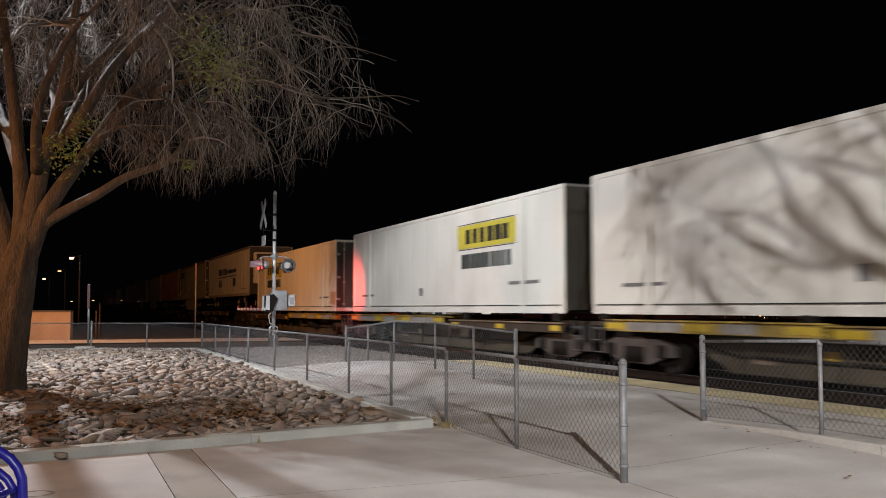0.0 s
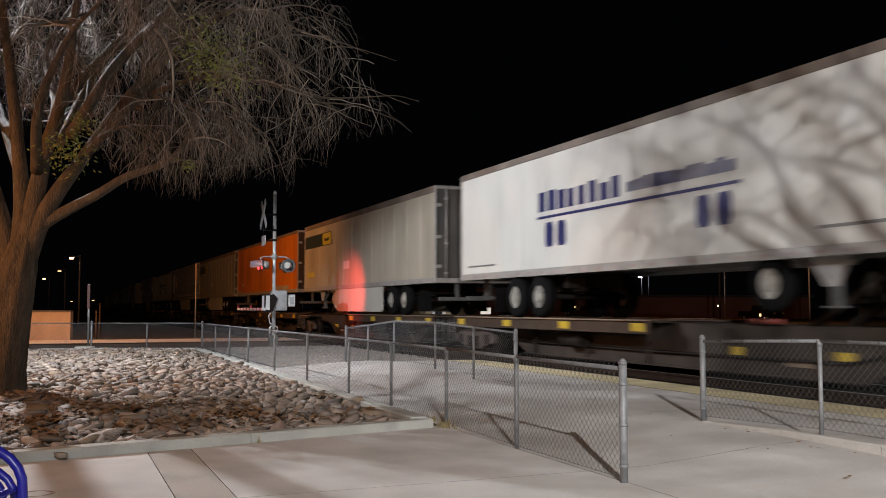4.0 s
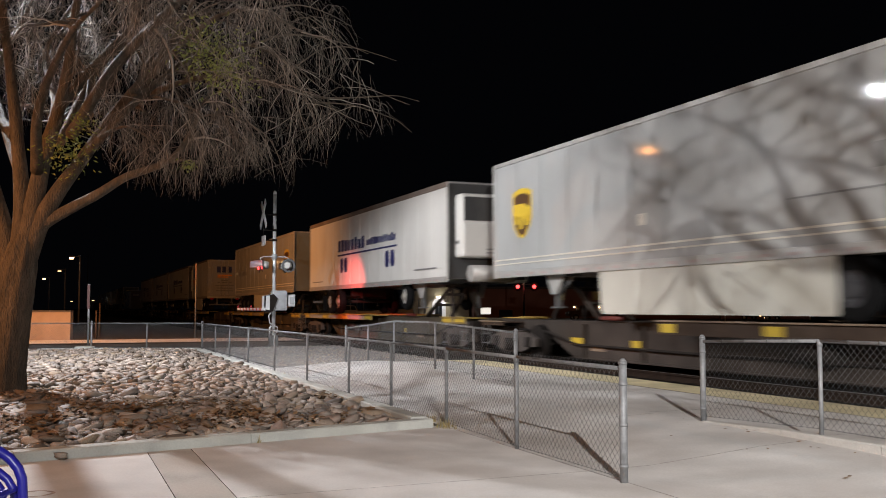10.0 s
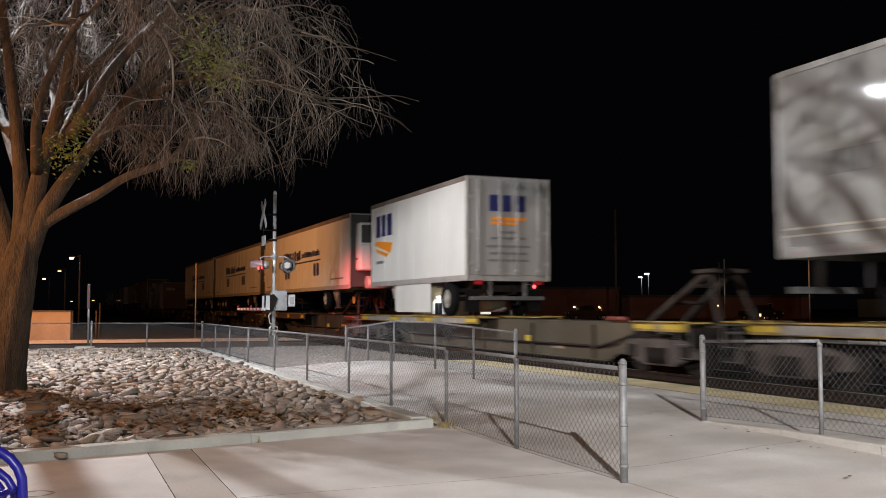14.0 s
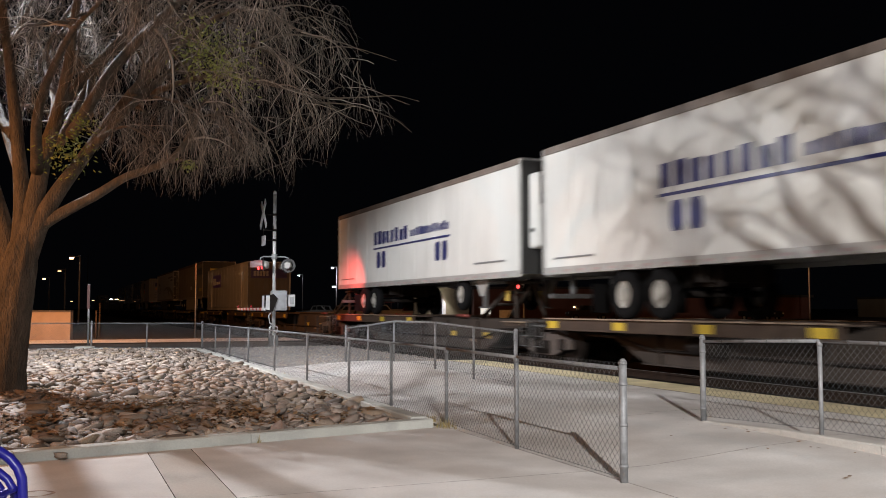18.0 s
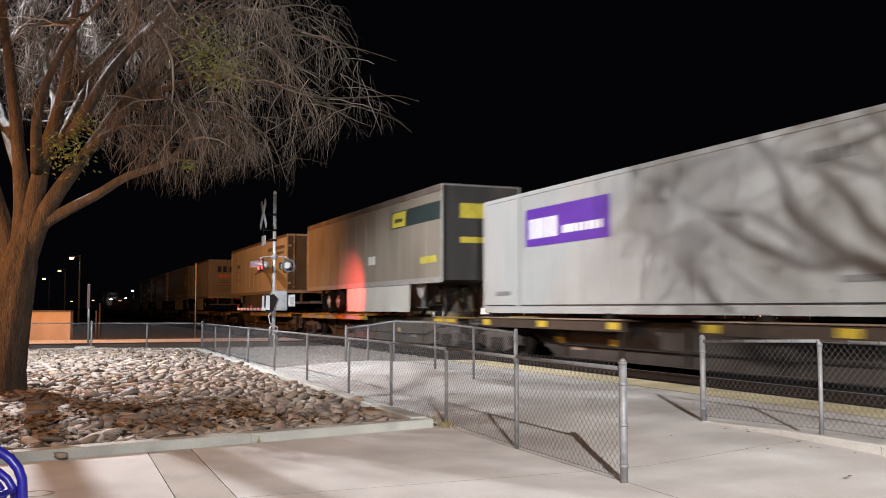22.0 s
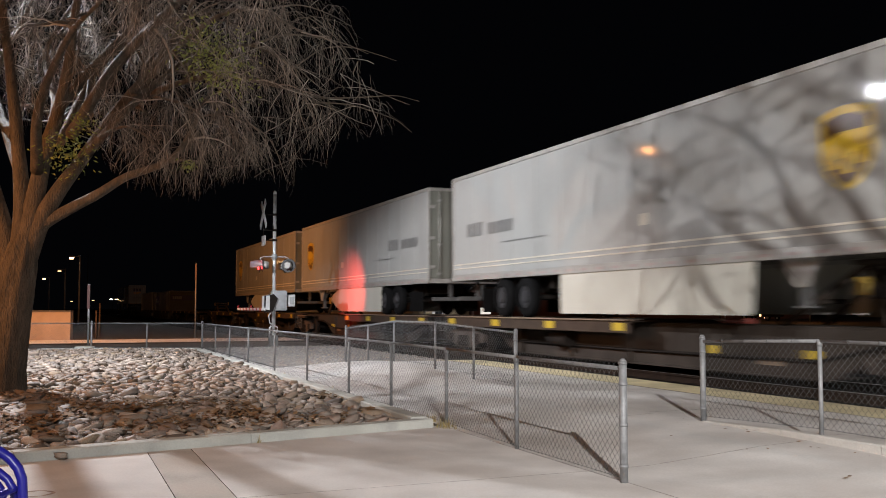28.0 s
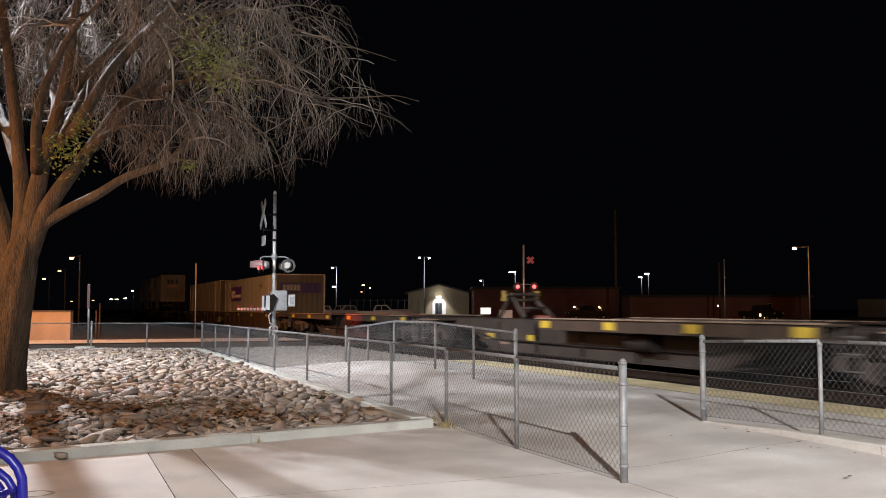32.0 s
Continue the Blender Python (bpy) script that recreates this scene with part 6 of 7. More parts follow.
# ---- crossing signal ----
def crossing_signal(at):
    ob = tagged(empty("crossing_signal", at, math.atan2(NY, NX)), "silver railway crossing mast with red flashers and lowered gate", "crossing signal")
    # own frame: x across the line, away from the camera's side; y along the line, away
    bm = B()
    rod(bm, (0, 0, 0.3), (0, 0, 5.4), 0.068, 0.062, 16)
    part("mast", bm, MAST, ob)
    bm = B()
    rod(bm, (0, 0, 5.4), (0, 0, 5.5), 0.07, 0.03, 16)
    part("mast_cap", bm, MAST, ob)
    bm = B()
    box(bm, -0.16, 0.14, -0.16, 0.16, -0.05, 0.42, 0.03)
    box(bm, -0.2, 0.26, -0.22, 0.22, -0.05, 0.08, 0.02)
    part("base_box", bm, LEG, ob)
    # crossbuck, facing the road
    cb = None
    for k, a in enumerate((0.79, -0.79)):
        bm = B()
        box(bm, -0.02, 0.005, -0.62, 0.62, -0.11, 0.11, 0.004)
        m = Matrix.Translation((-0.38 - 0.03 * k, 0, 4.65)) @ Matrix.Rotation(a, 4, "X")
        bmesh.ops.transform(bm, matrix=m, verts=bm.verts)
        part("crossbuck_blade", bm, MAST, ob, "white crossbuck blade")
    bm = B()
    box(bm, -0.4, -0.37, -0.3, 0.3, 3.55, 3.9, 0.004)
    part("track_sign", bm, MAST, ob, "small white plate")
    bm = B()
    rod(bm, (-0.385, 0, 3.9), (-0.385, 0, 4.2), 0.012, None, 6)
    for z in (3.75, 4.1, 4.65):
        rod(bm, (-0.4, 0, z), (0, 0, z), 0.02, None, 8)
        rod(bm, (0, 0, z - 0.04), (0, 0, z + 0.04), 0.085, None, 12)
    part("sign_bracket", bm, STEEL_DARK, ob)
    # light arm
    bm = B()
    tube(bm, [(-0.5, 0, 2.98), (-0.48, 0, 3.13), (-0.38, 0, 3.17), (0.36, 0, 3.17), (0.5, 0, 3.13), (0.52, 0, 2.95)], [0.025] * 6, 10)
    rod(bm, (0, 0, 3.08), (0, 0, 3.26), 0.1, None, 14)
    part("light_arm", bm, BOX_GREY, ob)

    def flasher(x, y, turn, lens, lit):
        f = B()
        rod(f, (0, 0, 0), (0.02, 0, 0), 0.25, 0.25, 28)
        m = Matrix.Translation((x, y, 2.86)) @ Matrix.Rotation(turn, 4, "Z")
        bmesh.ops.transform(f, matrix=m, verts=f.verts)
        fl = part("flasher", f, BLACK, ob, "black target disc")
        f = B()
        rod(f, (-0.2, 0, 0), (0.0, 0, 0), 0.11, 0.17, 20)
        bmesh.ops.transform(f, matrix=m, verts=f.verts)
        part("lamp_housing", f, ALU, fl, "silver lamp housing")
        f = B()
        rod(f, (0.02, 0, 0), (0.06, 0, 0), 0.15, 0.13, 20)
        bmesh.ops.transform(f, matrix=m, verts=f.verts)
        part("lens", f, lens, fl, "red lens")
        f = B()
        n = 14
        top = [[f.verts.new((x_, math.cos(a) * 0.165, math.sin(a) * 0.165)) for a in [(-0.35 + (3.14159 + 0.7) * k / n) for k in range(n + 1)]] for x_ in (0.02, 0.32)]
        for k in range(n):
            f.faces.new((top[0][k], top[0][k + 1], top[1][k + 1], top[1][k]))
        bmesh.ops.solidify(f, geom=f.faces[:], thickness=0.006)
        bmesh.ops.transform(f, matrix=m, verts=f.verts)
        part("visor", f, BOX_GREY if lit else BLACK, fl)

    flasher(-0.45, -0.3, math.pi - 0.25, GLOW_RED, True)
    flasher(-0.45, 0.35, math.pi - 0.1, GLOW_RED, True)
    flasher(0.46, -0.2, 1.1, RED_LENS, False)
    flasher(0.46, 0.35, 0.1, GLOW_RED, False)
    # gate mechanism
    bm = B()
    box(bm, -0.12, 0.4, -0.34, 0.06, 1.28, 1.98, 0.03)
    gm = part("gate_mechanism", bm, BOX_GREY, ob, "grey steel gate machine box")
    bm = B()
    box(bm, -0.02, 0.34, -0.36, -0.34, 1.36, 1.9, 0.008)
    part("door", bm, BOX_GREY, gm)
    bm = B()
    box(bm, 0.46, 0.7, -0.25, 0.0, 1.42, 1.84, 0.02)
    part("junction_box", bm, MAST, ob, "small white box")
    bm = B()
    box(bm, 0.5, 0.66, -0.257, -0.25, 1.5, 1.76, 0.004)
    part("junction_cover", bm, BOX_GREY, ob)
    for y in (-0.42, 0.14):
        bm = B()
        plate(bm, [(-0.3, 1.2), (-0.12, 1.25), (0.05, 1.7), (-0.1, 1.86), (-0.3, 1.8)], 0.05, Matrix.Translation((0, y, 0)))
        part("counterweight", bm, STEEL_DARK, ob)
    for y in (-0.46, 0.2):
        bm = B()
        plate(bm, [(-0.38, 1.32), (-0.24, 1.3), (-0.24, 1.8), (-0.36, 1.8)], 0.03, Matrix.Translation((0, y, 0)))
        part("gate_bracket", bm, MAST, ob)
    # the arm, lowered across the road
    bm = B()
    box(bm, -0.3, -0.27, 0.1, 5.5, 1.28, 1.38, 0.004)
    arm = part("gate_arm", bm, WHITE_MARK, ob, "white gate arm with red bands")
    for k in range(7):
        bm = B()
        y = 0.75 + 0.66 * k
        plate(bm, [(0, 1.276), (0.2, 1.276), (0.3, 1.384), (0.1, 1.384)], 0.04, Matrix.Translation((-0.265, y, 0)) @ Matrix.Rotation(math.pi / 2, 4, "Z"))
        part("red_band", bm, RED_MARK, arm)
    for y in (2.7, 5.4):
        bm = B()
        rod(bm, (-0.285, y, 1.38), (-0.285, y, 1.47), 0.035, 0.035, 12)
        part("arm_light", bm, RED_LENS, arm)
    bm = B()
    tube(bm, [(-0.06, -0.1, 1.3), (-0.2, -0.12, 1.1), (-0.16, -0.1, 0.85), (0.12, -0.08, 0.7), (0.1, -0.05, 0.5)], [0.025] * 5, 8)
    tube(bm, [(-0.1, -0.1, 0.75), (-0.16, -0.1, 0.68), (-0.16, -0.1, 0.45)], [0.03] * 3, 8)
    part("conduit", bm, MAST, ob)
    return ob


SIG = (-5.93, 32.74, 0.0)
crossing_signal(SIG)
lamp("SPOT", tuple(P(7.75, 32.85, 2.7)), 1500, (1.0, 0.075, 0.05), 0.2, aim=tuple(P(10.6, 34.7, 1.9)), cone=64, blend=1.0)


# ---- lamps, posts and buildings in the distance ----
def far(px, py, Y):
    return Vector(((px - 784) / 1650 * Y, Y, 1.36 + (546 - py) / 1650 * Y))


def street_lamp(head, reach, glow, heads=1, label="tall street lamp with a lit head", size=0.2, post=0.06, tilt=0.0):
    """A post with one or two lit heads; head is the place of the light, reach the arm along x."""
    hx, hy, hz = head
    ob = tagged(empty("street_lamp", (hx + reach, hy, 0)), label, "street lamp", "street lamps")
    bm = B()
    rod(bm, (0, 0, -0.1), (0, 0, hz + 0.25), post * 1.4, post, 10)
    part("pole", bm, STEEL_DARK if hy > 200 else BOX_GREY, ob)
    spots = [-reach] if heads == 1 else [-reach, reach]
    for s in spots:
        bm = B()
        rod(bm, (0, 0, hz + 0.18), (s, 0, hz + 0.12), post * 0.6, post * 0.5, 8)
        part("arm", bm, BOX_GREY, ob)
        bm = B()
        box(bm, s - size, s + size, -size * 0.6, size * 0.6, hz + 0.05, hz + 0.2, 0.03)
        hd = part("lamp_head", bm, BOX_GREY, ob)
        bm = B()
        box(bm, s - size * 0.85, s + size * 0.85, -size * 0.52, size * 0.52, hz - 0.1, hz + 0.06, 0.02)
        part("lens", bm, glow, hd, "glowing lamp lens")
    return ob


street_lamp(CAR_PARK_LAMP, 1.2, GLOW_WHITE)
street_lamp(LEFT_LAMP, -1.0, GLOW_STRONG, size=0.25)
street_lamp(SODIUM_LAMP, -1.2, GLOW_WARM)
street_lamp(FAR_SODIUM, -1.0, GLOW_WARM)
# Post put under the added sodium fill, out of view.
street_lamp(SODIUM_FILL, -1.0, GLOW_WARM)
street_lamp(TRUNK_LAMP, -0.6, GLOW_WARM, size=0.18, post=0.05)
street_lamp(far(126, 457, 85), 0.75, GLOW_WARM)
street_lamp(far(78, 494, 140), 0.8, GLOW_WARM)
street_lamp(far(105, 480, 110), 0.7, GLOW_DIM, size=0.2)
street_lamp(far(588, 475, 150), 0.7, GLOW_COOL)
street_lamp(far(529, 488, 175), 0.7, GLOW_COOL)
street_lamp(far(742, 457, 140), 0.75, GLOW_COOL, 2, "tall lamp post with two lit heads")
street_lamp(far(1407, 440, 100), 1.5, GLOW_WHITE)
street_lamp(far(851, 497, 155), 0.4, GLOW_COOL)
street_lamp(far(1133, 491, 190), 0.3, GLOW_WHITE, size=0.4)
street_lamp(far(1145, 485, 190), 0.3, GLOW_COOL, size=0.45)
for px, py, Y in ((595, 480, 150), (749, 462, 139)):
    lamp("POINT", tuple(far(px, py, Y) - Vector((0, 1.6, 0.5))), 420, COOL, 0.2)
street_lamp(far(907, 482, 170), 0.5, GLOW_COOL, size=0.7)
street_lamp(far(591, 508, 160), 0.4, GLOW_COOL, size=0.35)
street_lamp(far(943, 530, 150), 0.4, GLOW_WHITE, size=0.4)
# The lights at 1016 and 1060 are a truck's, built here as lamps.
for px, py, Y, g, sz in ((235, 515, 200, GLOW_WHITE, 0.3), (198, 530, 220, GLOW_WHITE, 0.35), (207, 530, 230, GLOW_WARM, 0.4), (222, 528, 240, GLOW_WHITE, 0.3), (166, 532, 220, GLOW_DIM, 0.3), (128, 534, 220, GLOW_DIM, 0.3), (643, 505, 220, GLOW_WARM, 0.35),
                         (655, 510, 230, GLOW_WARM, 0.25), (640, 517, 230, GLOW_DIM, 0.25), (1270, 541, 118, GLOW_WARM, 0.12), (1016, 544, 118, GLOW_WARM, 0.12), (1060, 544, 118, GLOW_WARM, 0.12)):
    street_lamp(far(px, py, Y), 0.3, g, label="small distant light", size=sz, post=0.05)
# Warm fill in front of the white-headed lamp, added for the warehouse wall.
lamp("POINT", tuple(far(1405, 446, 95)), 700, SODIUM, 0.3)


def building(name, x0, x1, y0, depth, height, wall_mat, label, gable=0.0, windows=(), eave=0.3, cap=0.35):
    ob = tagged(empty(name, ((x0 + x1) / 2, y0, -0.1)), label, "building")
    w = (x1 - x0) / 2
    bm = B()
    if gable:
        plate(bm, [(-w, 0), (w, 0), (w, height), (0, height + gable), (-w, height)], depth)
    else:
        box(bm, -w, w, 0, depth, 0, height)
    part("wall", bm, wall_mat, ob)
    bm = B()
    if gable:
        for s in (-1, 1):
            plate(bm, [(0, height + gable + 0.02), (s * (w + 0.5), height - gable * 0.5 / w + 0.02), (s * (w + 0.5), height - gable * 0.5 / w + 0.25), (0, height + gable + 0.25)], depth + 1.0, Matrix.Translation((0, -0.5, 0)))
    else:
        box(bm, -w - eave, w + eave, -eave, depth + eave, height, height + cap)
    part("roof", bm, ROOF, ob)
    for x, z, ww, hh, mt in windows:
        bm = B()
        box(bm, x - ww / 2, x + ww / 2, -0.06, 0.02, z, z + hh)
        wn = part("window", bm, mt, ob)
        bm = B()
        for a, b, c, d in ((x - ww / 2 - 0.08, x + ww / 2 + 0.08, z - 0.08, z), (x - ww / 2 - 0.08, x + ww / 2 + 0.08, z + hh, z + hh + 0.08), (x - ww / 2 - 0.08, x - ww / 2, z, z + hh), (x + ww / 2, x + ww / 2 + 0.08, z, z + hh)):
            box(bm, a, b, -0.1, 0.0, c, d)
        part("frame", bm, BOX_GREY, wn)
    return ob


hall = building("hall", -5.6, 4.2, 150, 16, 3.9, BEIGE_WALL, "low beige hall with a gabled front and lit entrance", 1.3)
bm = B()
box(bm, -0.55, 0.55, -0.06, 0.02, 0.05, 2.3)
part("door", bm, GLASS, hall)
bm = B()
plate(bm, [(-1.1, 0.0), (1.1, 0.0), (1.1, 2.3), (0.7, 2.9), (0, 3.1), (-0.7, 2.9), (-1.1, 2.3)], 0.03, Matrix.Translation((0.05, -0.035, 0)))
part("entrance_surround", bm, WHITE_MARK, hall, "white arched entrance surround")
bm = B()
box(bm, -0.3, 0.3, -0.9, -0.3, 3.15, 3.3, 0.02)
part("entrance_lamp", bm, GLOW_WHITE, hall)
lamp("SPOT", (-0.65, 148.6, 3.4), 500, WHITE, 0.1, aim=(-0.65, 149.9, 0.9), cone=95, blend=0.5)
building("warehouse", 4.6, 26.0, 138, 30, 4.3, BRICK_RED, "long low dark warehouse with a flat roof", windows=[(-9.0, 0.6, 1.5, 0.95, GLOW_PALE)])
building("warehouse", 26.4, 52.0, 132, 30, 3.0, BRICK_RED, "long low dull red warehouse", windows=[(7.0, 1.2, 0.5, 0.9, GLASS)])
building("shed", 71, 84, 150, 10, 3.0, BEIGE_WALL, "small shed with a lit window", windows=[(-0.8, 0.7, 0.9, 1.5, GLOW_DIM)])
building("garden_wall", -26.0, -15.7, 39.4, 0.3, 1.3, STUCCO, "low tan stucco wall beside the road", eave=0.02, cap=0.07)


# ---- posts, signs and vehicles ----
def marker_post(at, height, label, plate_z, plate_h, plate_w=0.085):
    ob = tagged(empty("marker_post", at), label, "post")
    bm = B()
    rod(bm, (0, 0, -0.1), (0, 0, height), 0.035, None, 10)
    part("pole", bm, GALV, ob)
    bm = B()
    box(bm, -plate_w / 2, plate_w / 2, -0.05, -0.035, plate_z, plate_z + plate_h, 0.004)
    part("sign_plate", bm, SIGN_RED, ob, "narrow red sign plate")
    return ob


marker_post((-11.45, 30.2, 0.0), 2.15, "slim steel post with a narrow red plate", 1.35, 0.78)
marker_post(far(347, 546, 44) - Vector((0, 0, 1.36)), 3.5, "tall slim post with a red-brown plate", 2.7, 0.75, 0.09)
bm = B()
box(bm, -0.28, 0.28, -0.22, 0.22, -0.05, 0.16, 0.07)
solo("concrete_block", bm, CURB, "small pale concrete block at a fence post", "block", at=(-11.42, 29.85, 0.0))


def wooden_pole(at, height, label="tall dark wooden utility pole", r=0.14):
    bm = B()
    rod(bm, (0, 0, -0.2), (0, 0, height), r, r * 0.7, 12)
    return solo("utility_pole", bm, POLE_WOOD, label, "utility pole", at=at)


wooden_pole((far(1090, 546, 95).x, 95, 0), 11.5)
wooden_pole((far(1273, 546, 90).x, 90, 0), 5.8, "short dark wooden pole beside the warehouse", 0.1)
for px, top, Y in ((155, 450, 200), (178, 537, 48), (172, 550, 44)):
    wooden_pole((far(px, 546, Y).x, Y, 0), far(px, top, Y).z, "slim dark pole beyond the road", 0.05 if Y < 60 else 0.1)
bm = B()
rod(bm, (0, 0, -0.1), (0, 0, 6.2), 0.06, 0.05, 10)
solo("flag_pole", bm, MAST, "tall slim pale metal pole", "pole", at=(far(1282, 546, 92).x, 92, 0))


def far_signal(at):
    """The crossing mast on the other side of the line, seen from behind."""
    ob = tagged(empty("crossing_signal", at), "distant crossing mast with two lit red lamps", "crossing signal")
    bm = B()
    rod(bm, (0, 0, -0.1), (0, 0, 5.5), 0.075, 0.065, 12)
    part("mast", bm, MAST, ob)
    for a in (0.79, -0.79):
        bm = B()
        box(bm, -0.6, 0.6, -0.02, 0.0, -0.1, 0.1, 0.004)
        bmesh.ops.transform(bm, matrix=Matrix.Translation((0.42, -0.1 - 0.02 * (a > 0), 4.5)) @ Matrix.Rotation(a, 4, "Y") @ Matrix.Diagonal((0.45, 1, 1, 1)), verts=bm.verts)
        part("crossbuck_blade", bm, RED_MARK, ob)
    bm = B()
    rod(bm, (-0.6, 0, 2.95), (0.8, 0, 2.95), 0.03, None, 8)
    part("light_arm", bm, BOX_GREY, ob)
    for x in (-0.4, 0.66):
        bm = B()
        disc(bm, (x, -0.05, 2.8), 0.28, 0.03, "y", 20)
        t = part("target_disc", bm, BLACK, ob)
        bm = B()
        disc(bm, (x, -0.1, 2.8), 0.12, 0.06, "y", 16)
        part("lens", bm, GLOW_RED, t)
    return ob


far_signal((far(927, 546, 60).x, 60, -0.05))


def small_sign(at):
    ob = tagged(empty("notice_board", at), "small white notice board on two posts", "sign")
    bm = B()
    box(bm, -0.45, 0.45, -0.03, 0.0, 0.75, 1.3, 0.005)
    part("board", bm, WHITE_MARK, ob)
    for x in (-0.3, 0.3):
        bm = B()
        rod(bm, (x, 0.02, -0.1), (x, 0.02, 1.2), 0.03, None, 8)
        part("leg", bm, GALV, ob)
    return ob


small_sign((far(895, 546, 64).x, 64, -0.05))


def pickup(at, turn, paint, label):
    """A pickup truck seen from the side; x forwards."""
    ob = tagged(empty("pickup_truck", at, turn), label, "pickup truck")
    bm = B()
    plate(bm, [(-2.7, 0.55), (-2.7, 1.12), (-0.75, 1.15), (-0.45, 1.8), (0.75, 1.85), (1.35, 1.2), (2.5, 1.08), (2.7, 0.85), (2.7, 0.5), (2.25, 0.4), (-2.4, 0.45)], 1.8, Matrix.Translation((0, -0.9, 0)))
    bmesh.ops.bevel(bm, geom=bm.edges[:], offset=0.05, segments=2, affect="EDGES")
    part("body", bm, paint, ob)
    for s in (-1, 1):
        bm = B()
        plate(bm, [(-0.6, 1.25), (-0.38, 1.72), (0.12, 1.74), (0.12, 1.25)], 0.02, Matrix.Translation((0, s * 0.905 - 0.01, 0)))
        part("side_window", bm, GLASS, ob)
        bm = B()
        plate(bm, [(0.18, 1.25), (0.18, 1.74), (0.66, 1.76), (1.12, 1.25)], 0.02, Matrix.Translation((0, s * 0.905 - 0.01, 0)))
        part("side_window", bm, GLASS, ob)
        for x in (-1.75, 1.75):
            wheel(ob, x, s * 0.93, 0.37, 0.37, 0.24)
        bm = B()
        box(bm, 2.66, 2.72, s * 0.75 - 0.12, s * 0.75 + 0.12, 0.8, 0.95, 0.01)
        part("headlight", bm, WHITE_MARK, ob)
    bm = B()
    plate(bm, [(-0.85, 0), (0.85, 0), (0.75, 0.56), (-0.75, 0.56)], 0.02, Matrix.Translation((1.16, 0, 1.27)) @ Matrix.Rotation(-0.78, 4, "Y") @ Matrix.Rotation(math.pi / 2, 4, "Z"))
    part("windscreen", bm, GLASS, ob)
    return ob


pickup((far(672, 546, 105).x, 105, -0.1), math.radians(8), CAR_WHITE, "white pickup truck parked beyond the line")
pickup((far(622, 546, 118).x, 118, -0.1), math.radians(188), BOX_GREY, "grey pickup truck parked in the yard")
pickup((far(1040, 546, 118).x, 118, -0.1), math.radians(185), RUST, "dark pickup truck parked by the warehouse")
pickup((far(1345, 546, 112).x, 112, -0.1), math.radians(-60), STEEL_DARK, "dark pickup truck with lit lamps")
for px, Y, turn, paint, label in ((560, 128, 4, CAR_WHITE, "white pickup truck parked in a row"), (578, 131, 182, BOX_GREY, "grey pickup truck parked in a row"), (603, 126, -4, CAR_WHITE, "pale pickup truck parked near the yard fence")):
    pickup((far(px, 546, Y).x, Y, -0.1), math.radians(turn), paint, label)
for px, py, Y, g in ((1353, 560, 111, GLOW_WARM), (1345, 558, 111, GLOW_DIM)):
    c = far(px, py, Y)
    bm = B()
    rod(bm, (0, 0, -c.z - 0.1), (0, 0, 0), 0.03, None, 6)
    ob = tagged(empty("yard_light", tuple(c)), "low warm yard light on a short post", "yard light", "yard lights")
    part("pole", bm, STEEL_DARK, ob)
    bm = B()
    bmesh.ops.create_icosphere(bm, subdivisions=2, radius=0.22)
    part("globe", bm, g, ob)

# fence of slim posts by the yard
yard = tagged(empty("yard_fence", (far(620, 546, 130).x, 130, 0)), "distant pale yard fence of slim posts", "fence")
for k in range(14):
    bm = B()
    rod(bm, (k * 0.95, 0, -0.1), (k * 0.95, 0, 2.6), 0.045, None, 6)
    part("post", bm, GALV, yard)
bm = B()
rod(bm, (0, 0, 2.5), (12.4, 0, 2.5), 0.03, None, 6)
part("rail", bm, GALV, yard)
bm = B()
box(bm, -2.4, 2.4, -0.9, 0.9, 0.0, 1.35, 0.08)
solo("storage_box", bm, BOX_GREY, "pale grey storage box in the yard", "box", at=(far(700, 546, 122).x, 122, -0.1))


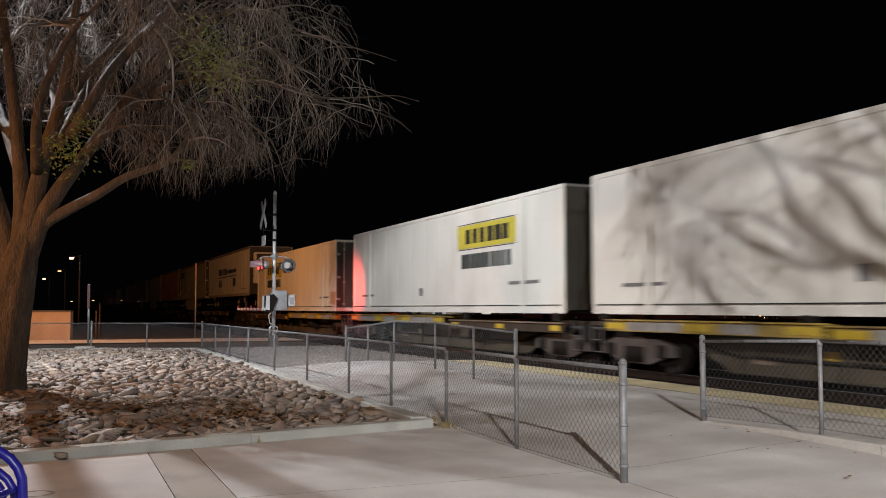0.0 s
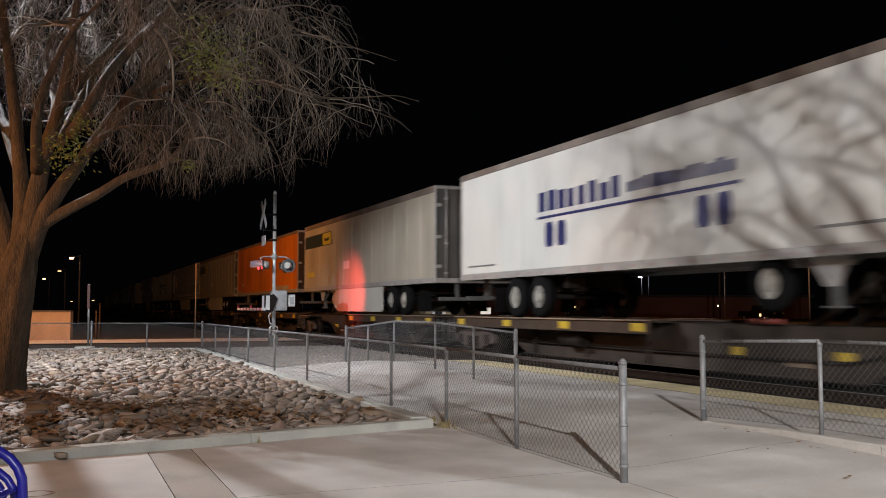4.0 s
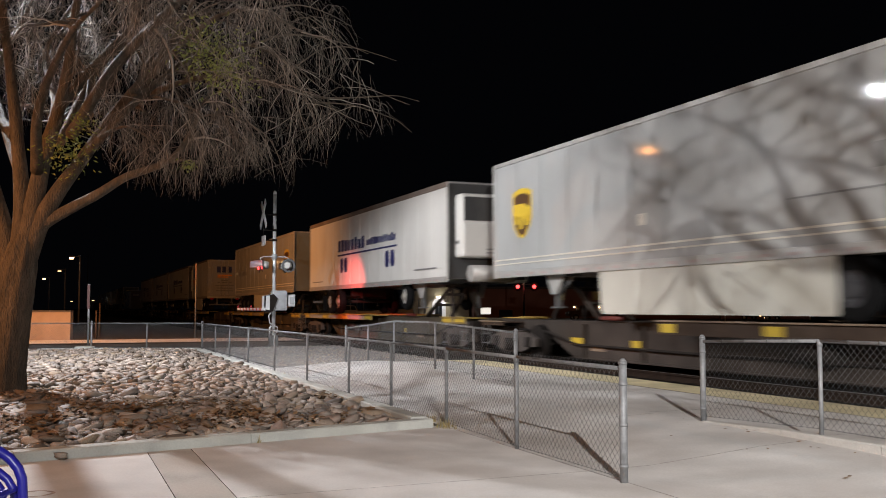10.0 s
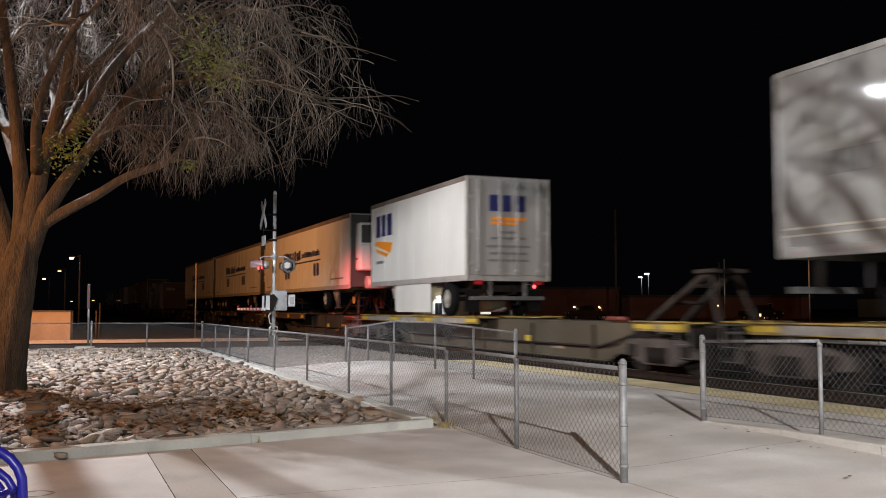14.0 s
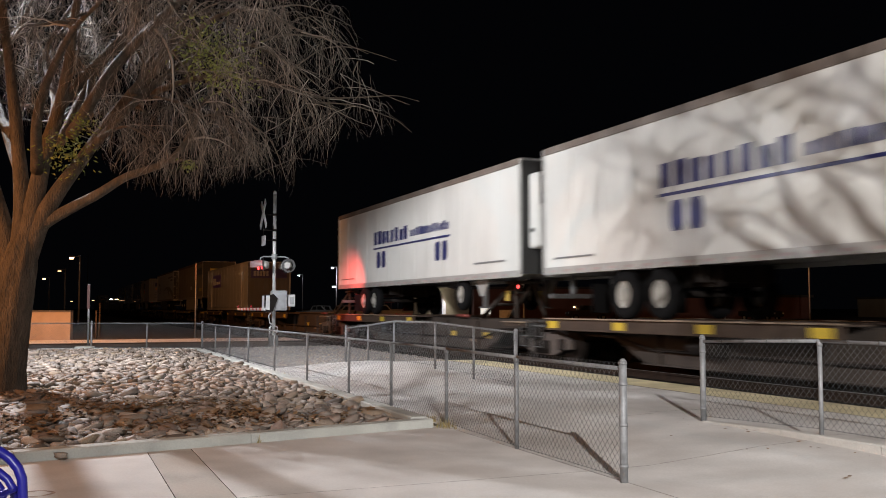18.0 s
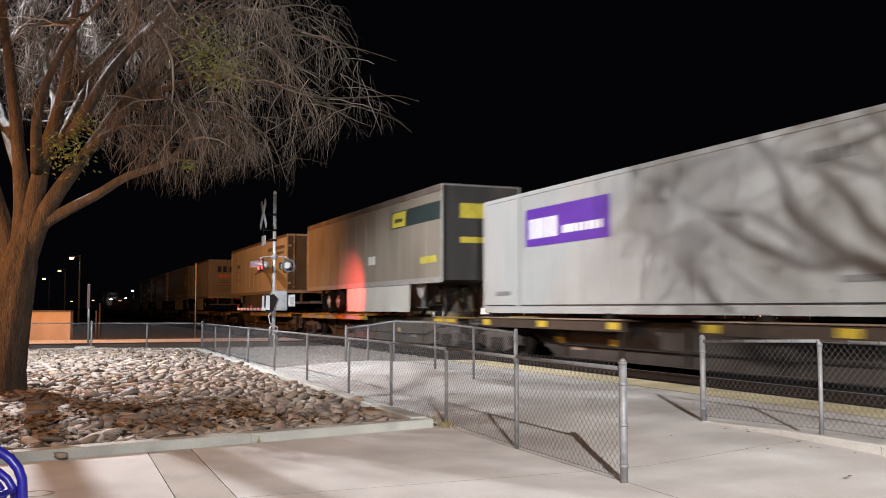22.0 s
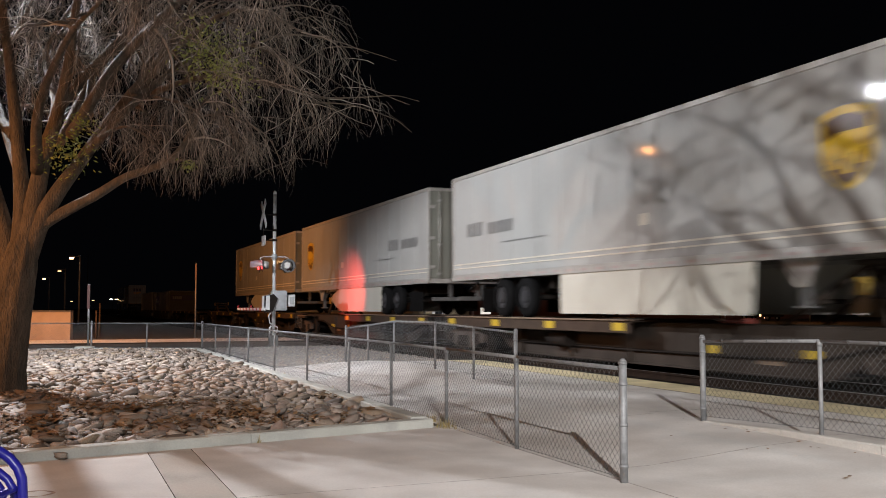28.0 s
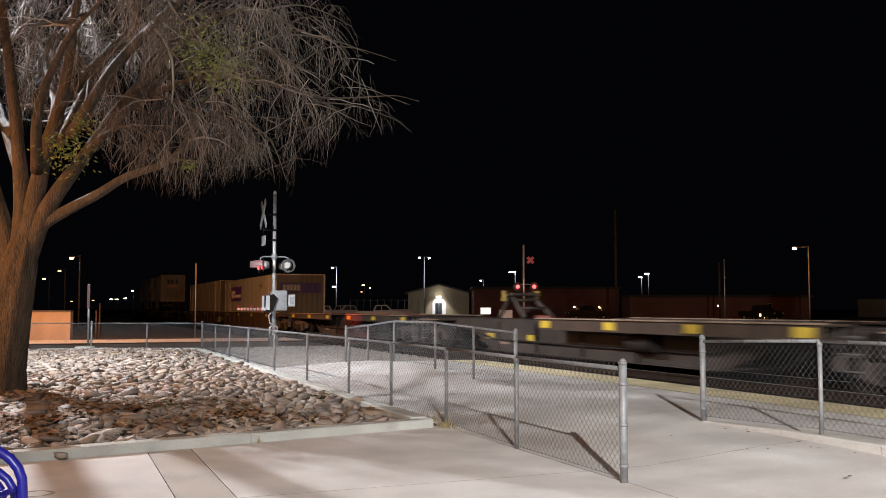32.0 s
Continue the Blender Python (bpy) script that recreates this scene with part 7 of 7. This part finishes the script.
# ---- the blue bench at the near edge of the paving ----
def bench(at, turn):
    ob = tagged(empty("bench", at, turn), "blue coated steel bench with looped arms", "bench")

    def loop(cx, cz, rx, rz, a0, a1, y, n=14):
        return [(cx + math.cos(a0 + (a1 - a0) * k / n) * rx, y, cz + math.sin(a0 + (a1 - a0) * k / n) * rz) for k in range(n + 1)]

    for y in (0.0, 1.5):
        bm = B()
        pts = loop(0.0, 0.42, 0.27, 0.22, math.radians(215), math.radians(-5), y) + [(0.275, y, 0.3), (0.27, y, 0.15), (0.3, y, 0.0)]
        tube(bm, pts, [0.026] * len(pts), 10)
        arm = part("arm_frame", bm, BLUE_PAINT, ob)
        for q, (rx, rz) in enumerate(((0.21, 0.17), (0.15, 0.12), (0.09, 0.07))):
            bm = B()
            pts = loop(0.02, 0.36, rx, rz, 0, 6.2832, y, 20)
            tube(bm, pts, [0.022] * len(pts), 8)
            part("inner_loop", bm, BLUE_PAINT, arm)
        bm = B()
        tube(bm, [(-0.25, y, 0.45), (-0.3, y, 0.2), (-0.34, y, 0.0)], [0.026] * 3, 10)
        part("rear_leg", bm, BLUE_PAINT, ob)
    for k in range(9):
        x = -0.2 + 0.052 * k
        bm = B()
        box(bm, x, x + 0.035, 0.0, 1.5, 0.4, 0.412, 0.004)
        part("seat_slat", bm, BLUE_PAINT, ob)
    for k in range(6):
        bm = B()
        box(bm, -0.3 - 0.012 * k, -0.288 - 0.012 * k, 0.0, 1.5, 0.5 + 0.06 * k, 0.545 + 0.06 * k, 0.004)
        part("back_slat", bm, BLUE_PAINT, ob)
    return ob


bench((-2.41, 3.48, 0.0), math.radians(3))


# rust ring left on the paving by a pot
vs, fs = [], []
ring_at = P(-0.12, 7.55, 0.004)
for k in range(40):
    a = 6.28318 * k / 40
    for q in (0.098 + 0.008 * math.sin(5 * a), 0.128 + 0.006 * math.sin(3 * a + 1)):
        vs.append((ring_at.x + q * math.cos(a), ring_at.y + q * math.sin(a), 0.004))
for k in range(40):
    a, b = 2 * k, 2 * ((k + 1) % 40)
    fs.append((a, a + 1, b + 1, b))
me = bpy.data.meshes.new("rust_stain")
me.from_pydata(vs, [], fs)
me.materials.append(RUST_STAIN)
tagged(new("rust_stain", me), "faint rust-brown ring stain on the paving", "stain")


# ---- what moves ----
def motions():
    for ob, u0, flip, z in moving:
        turn = Matrix.Rotation(FORWARD + (math.pi if flip else 0), 4, "Z")
        walk(ob, [(t, Matrix.Translation(P(TRACK, u0 - run(t), z)) @ turn) for t in rows_at])
    start = {ob: u0 for ob, u0, flip, z in moving}
    for w, car, x in wheelsets:
        u0 = start[car] - x
        rows, was = [], 0.0
        for k in range(961):
            t = k / FPS
            if k in (0, 960) or 8.0 < u0 - run(t) < 58.0:
                rows.append((t, was))
                was += (run(t + 1 / FPS) - run(t)) / 0.42
        walk(w, [(t, Matrix.Translation((x, 0, 0.42)) @ Matrix.Rotation(a, 4, "Y")) for t, a in rows])


motions()
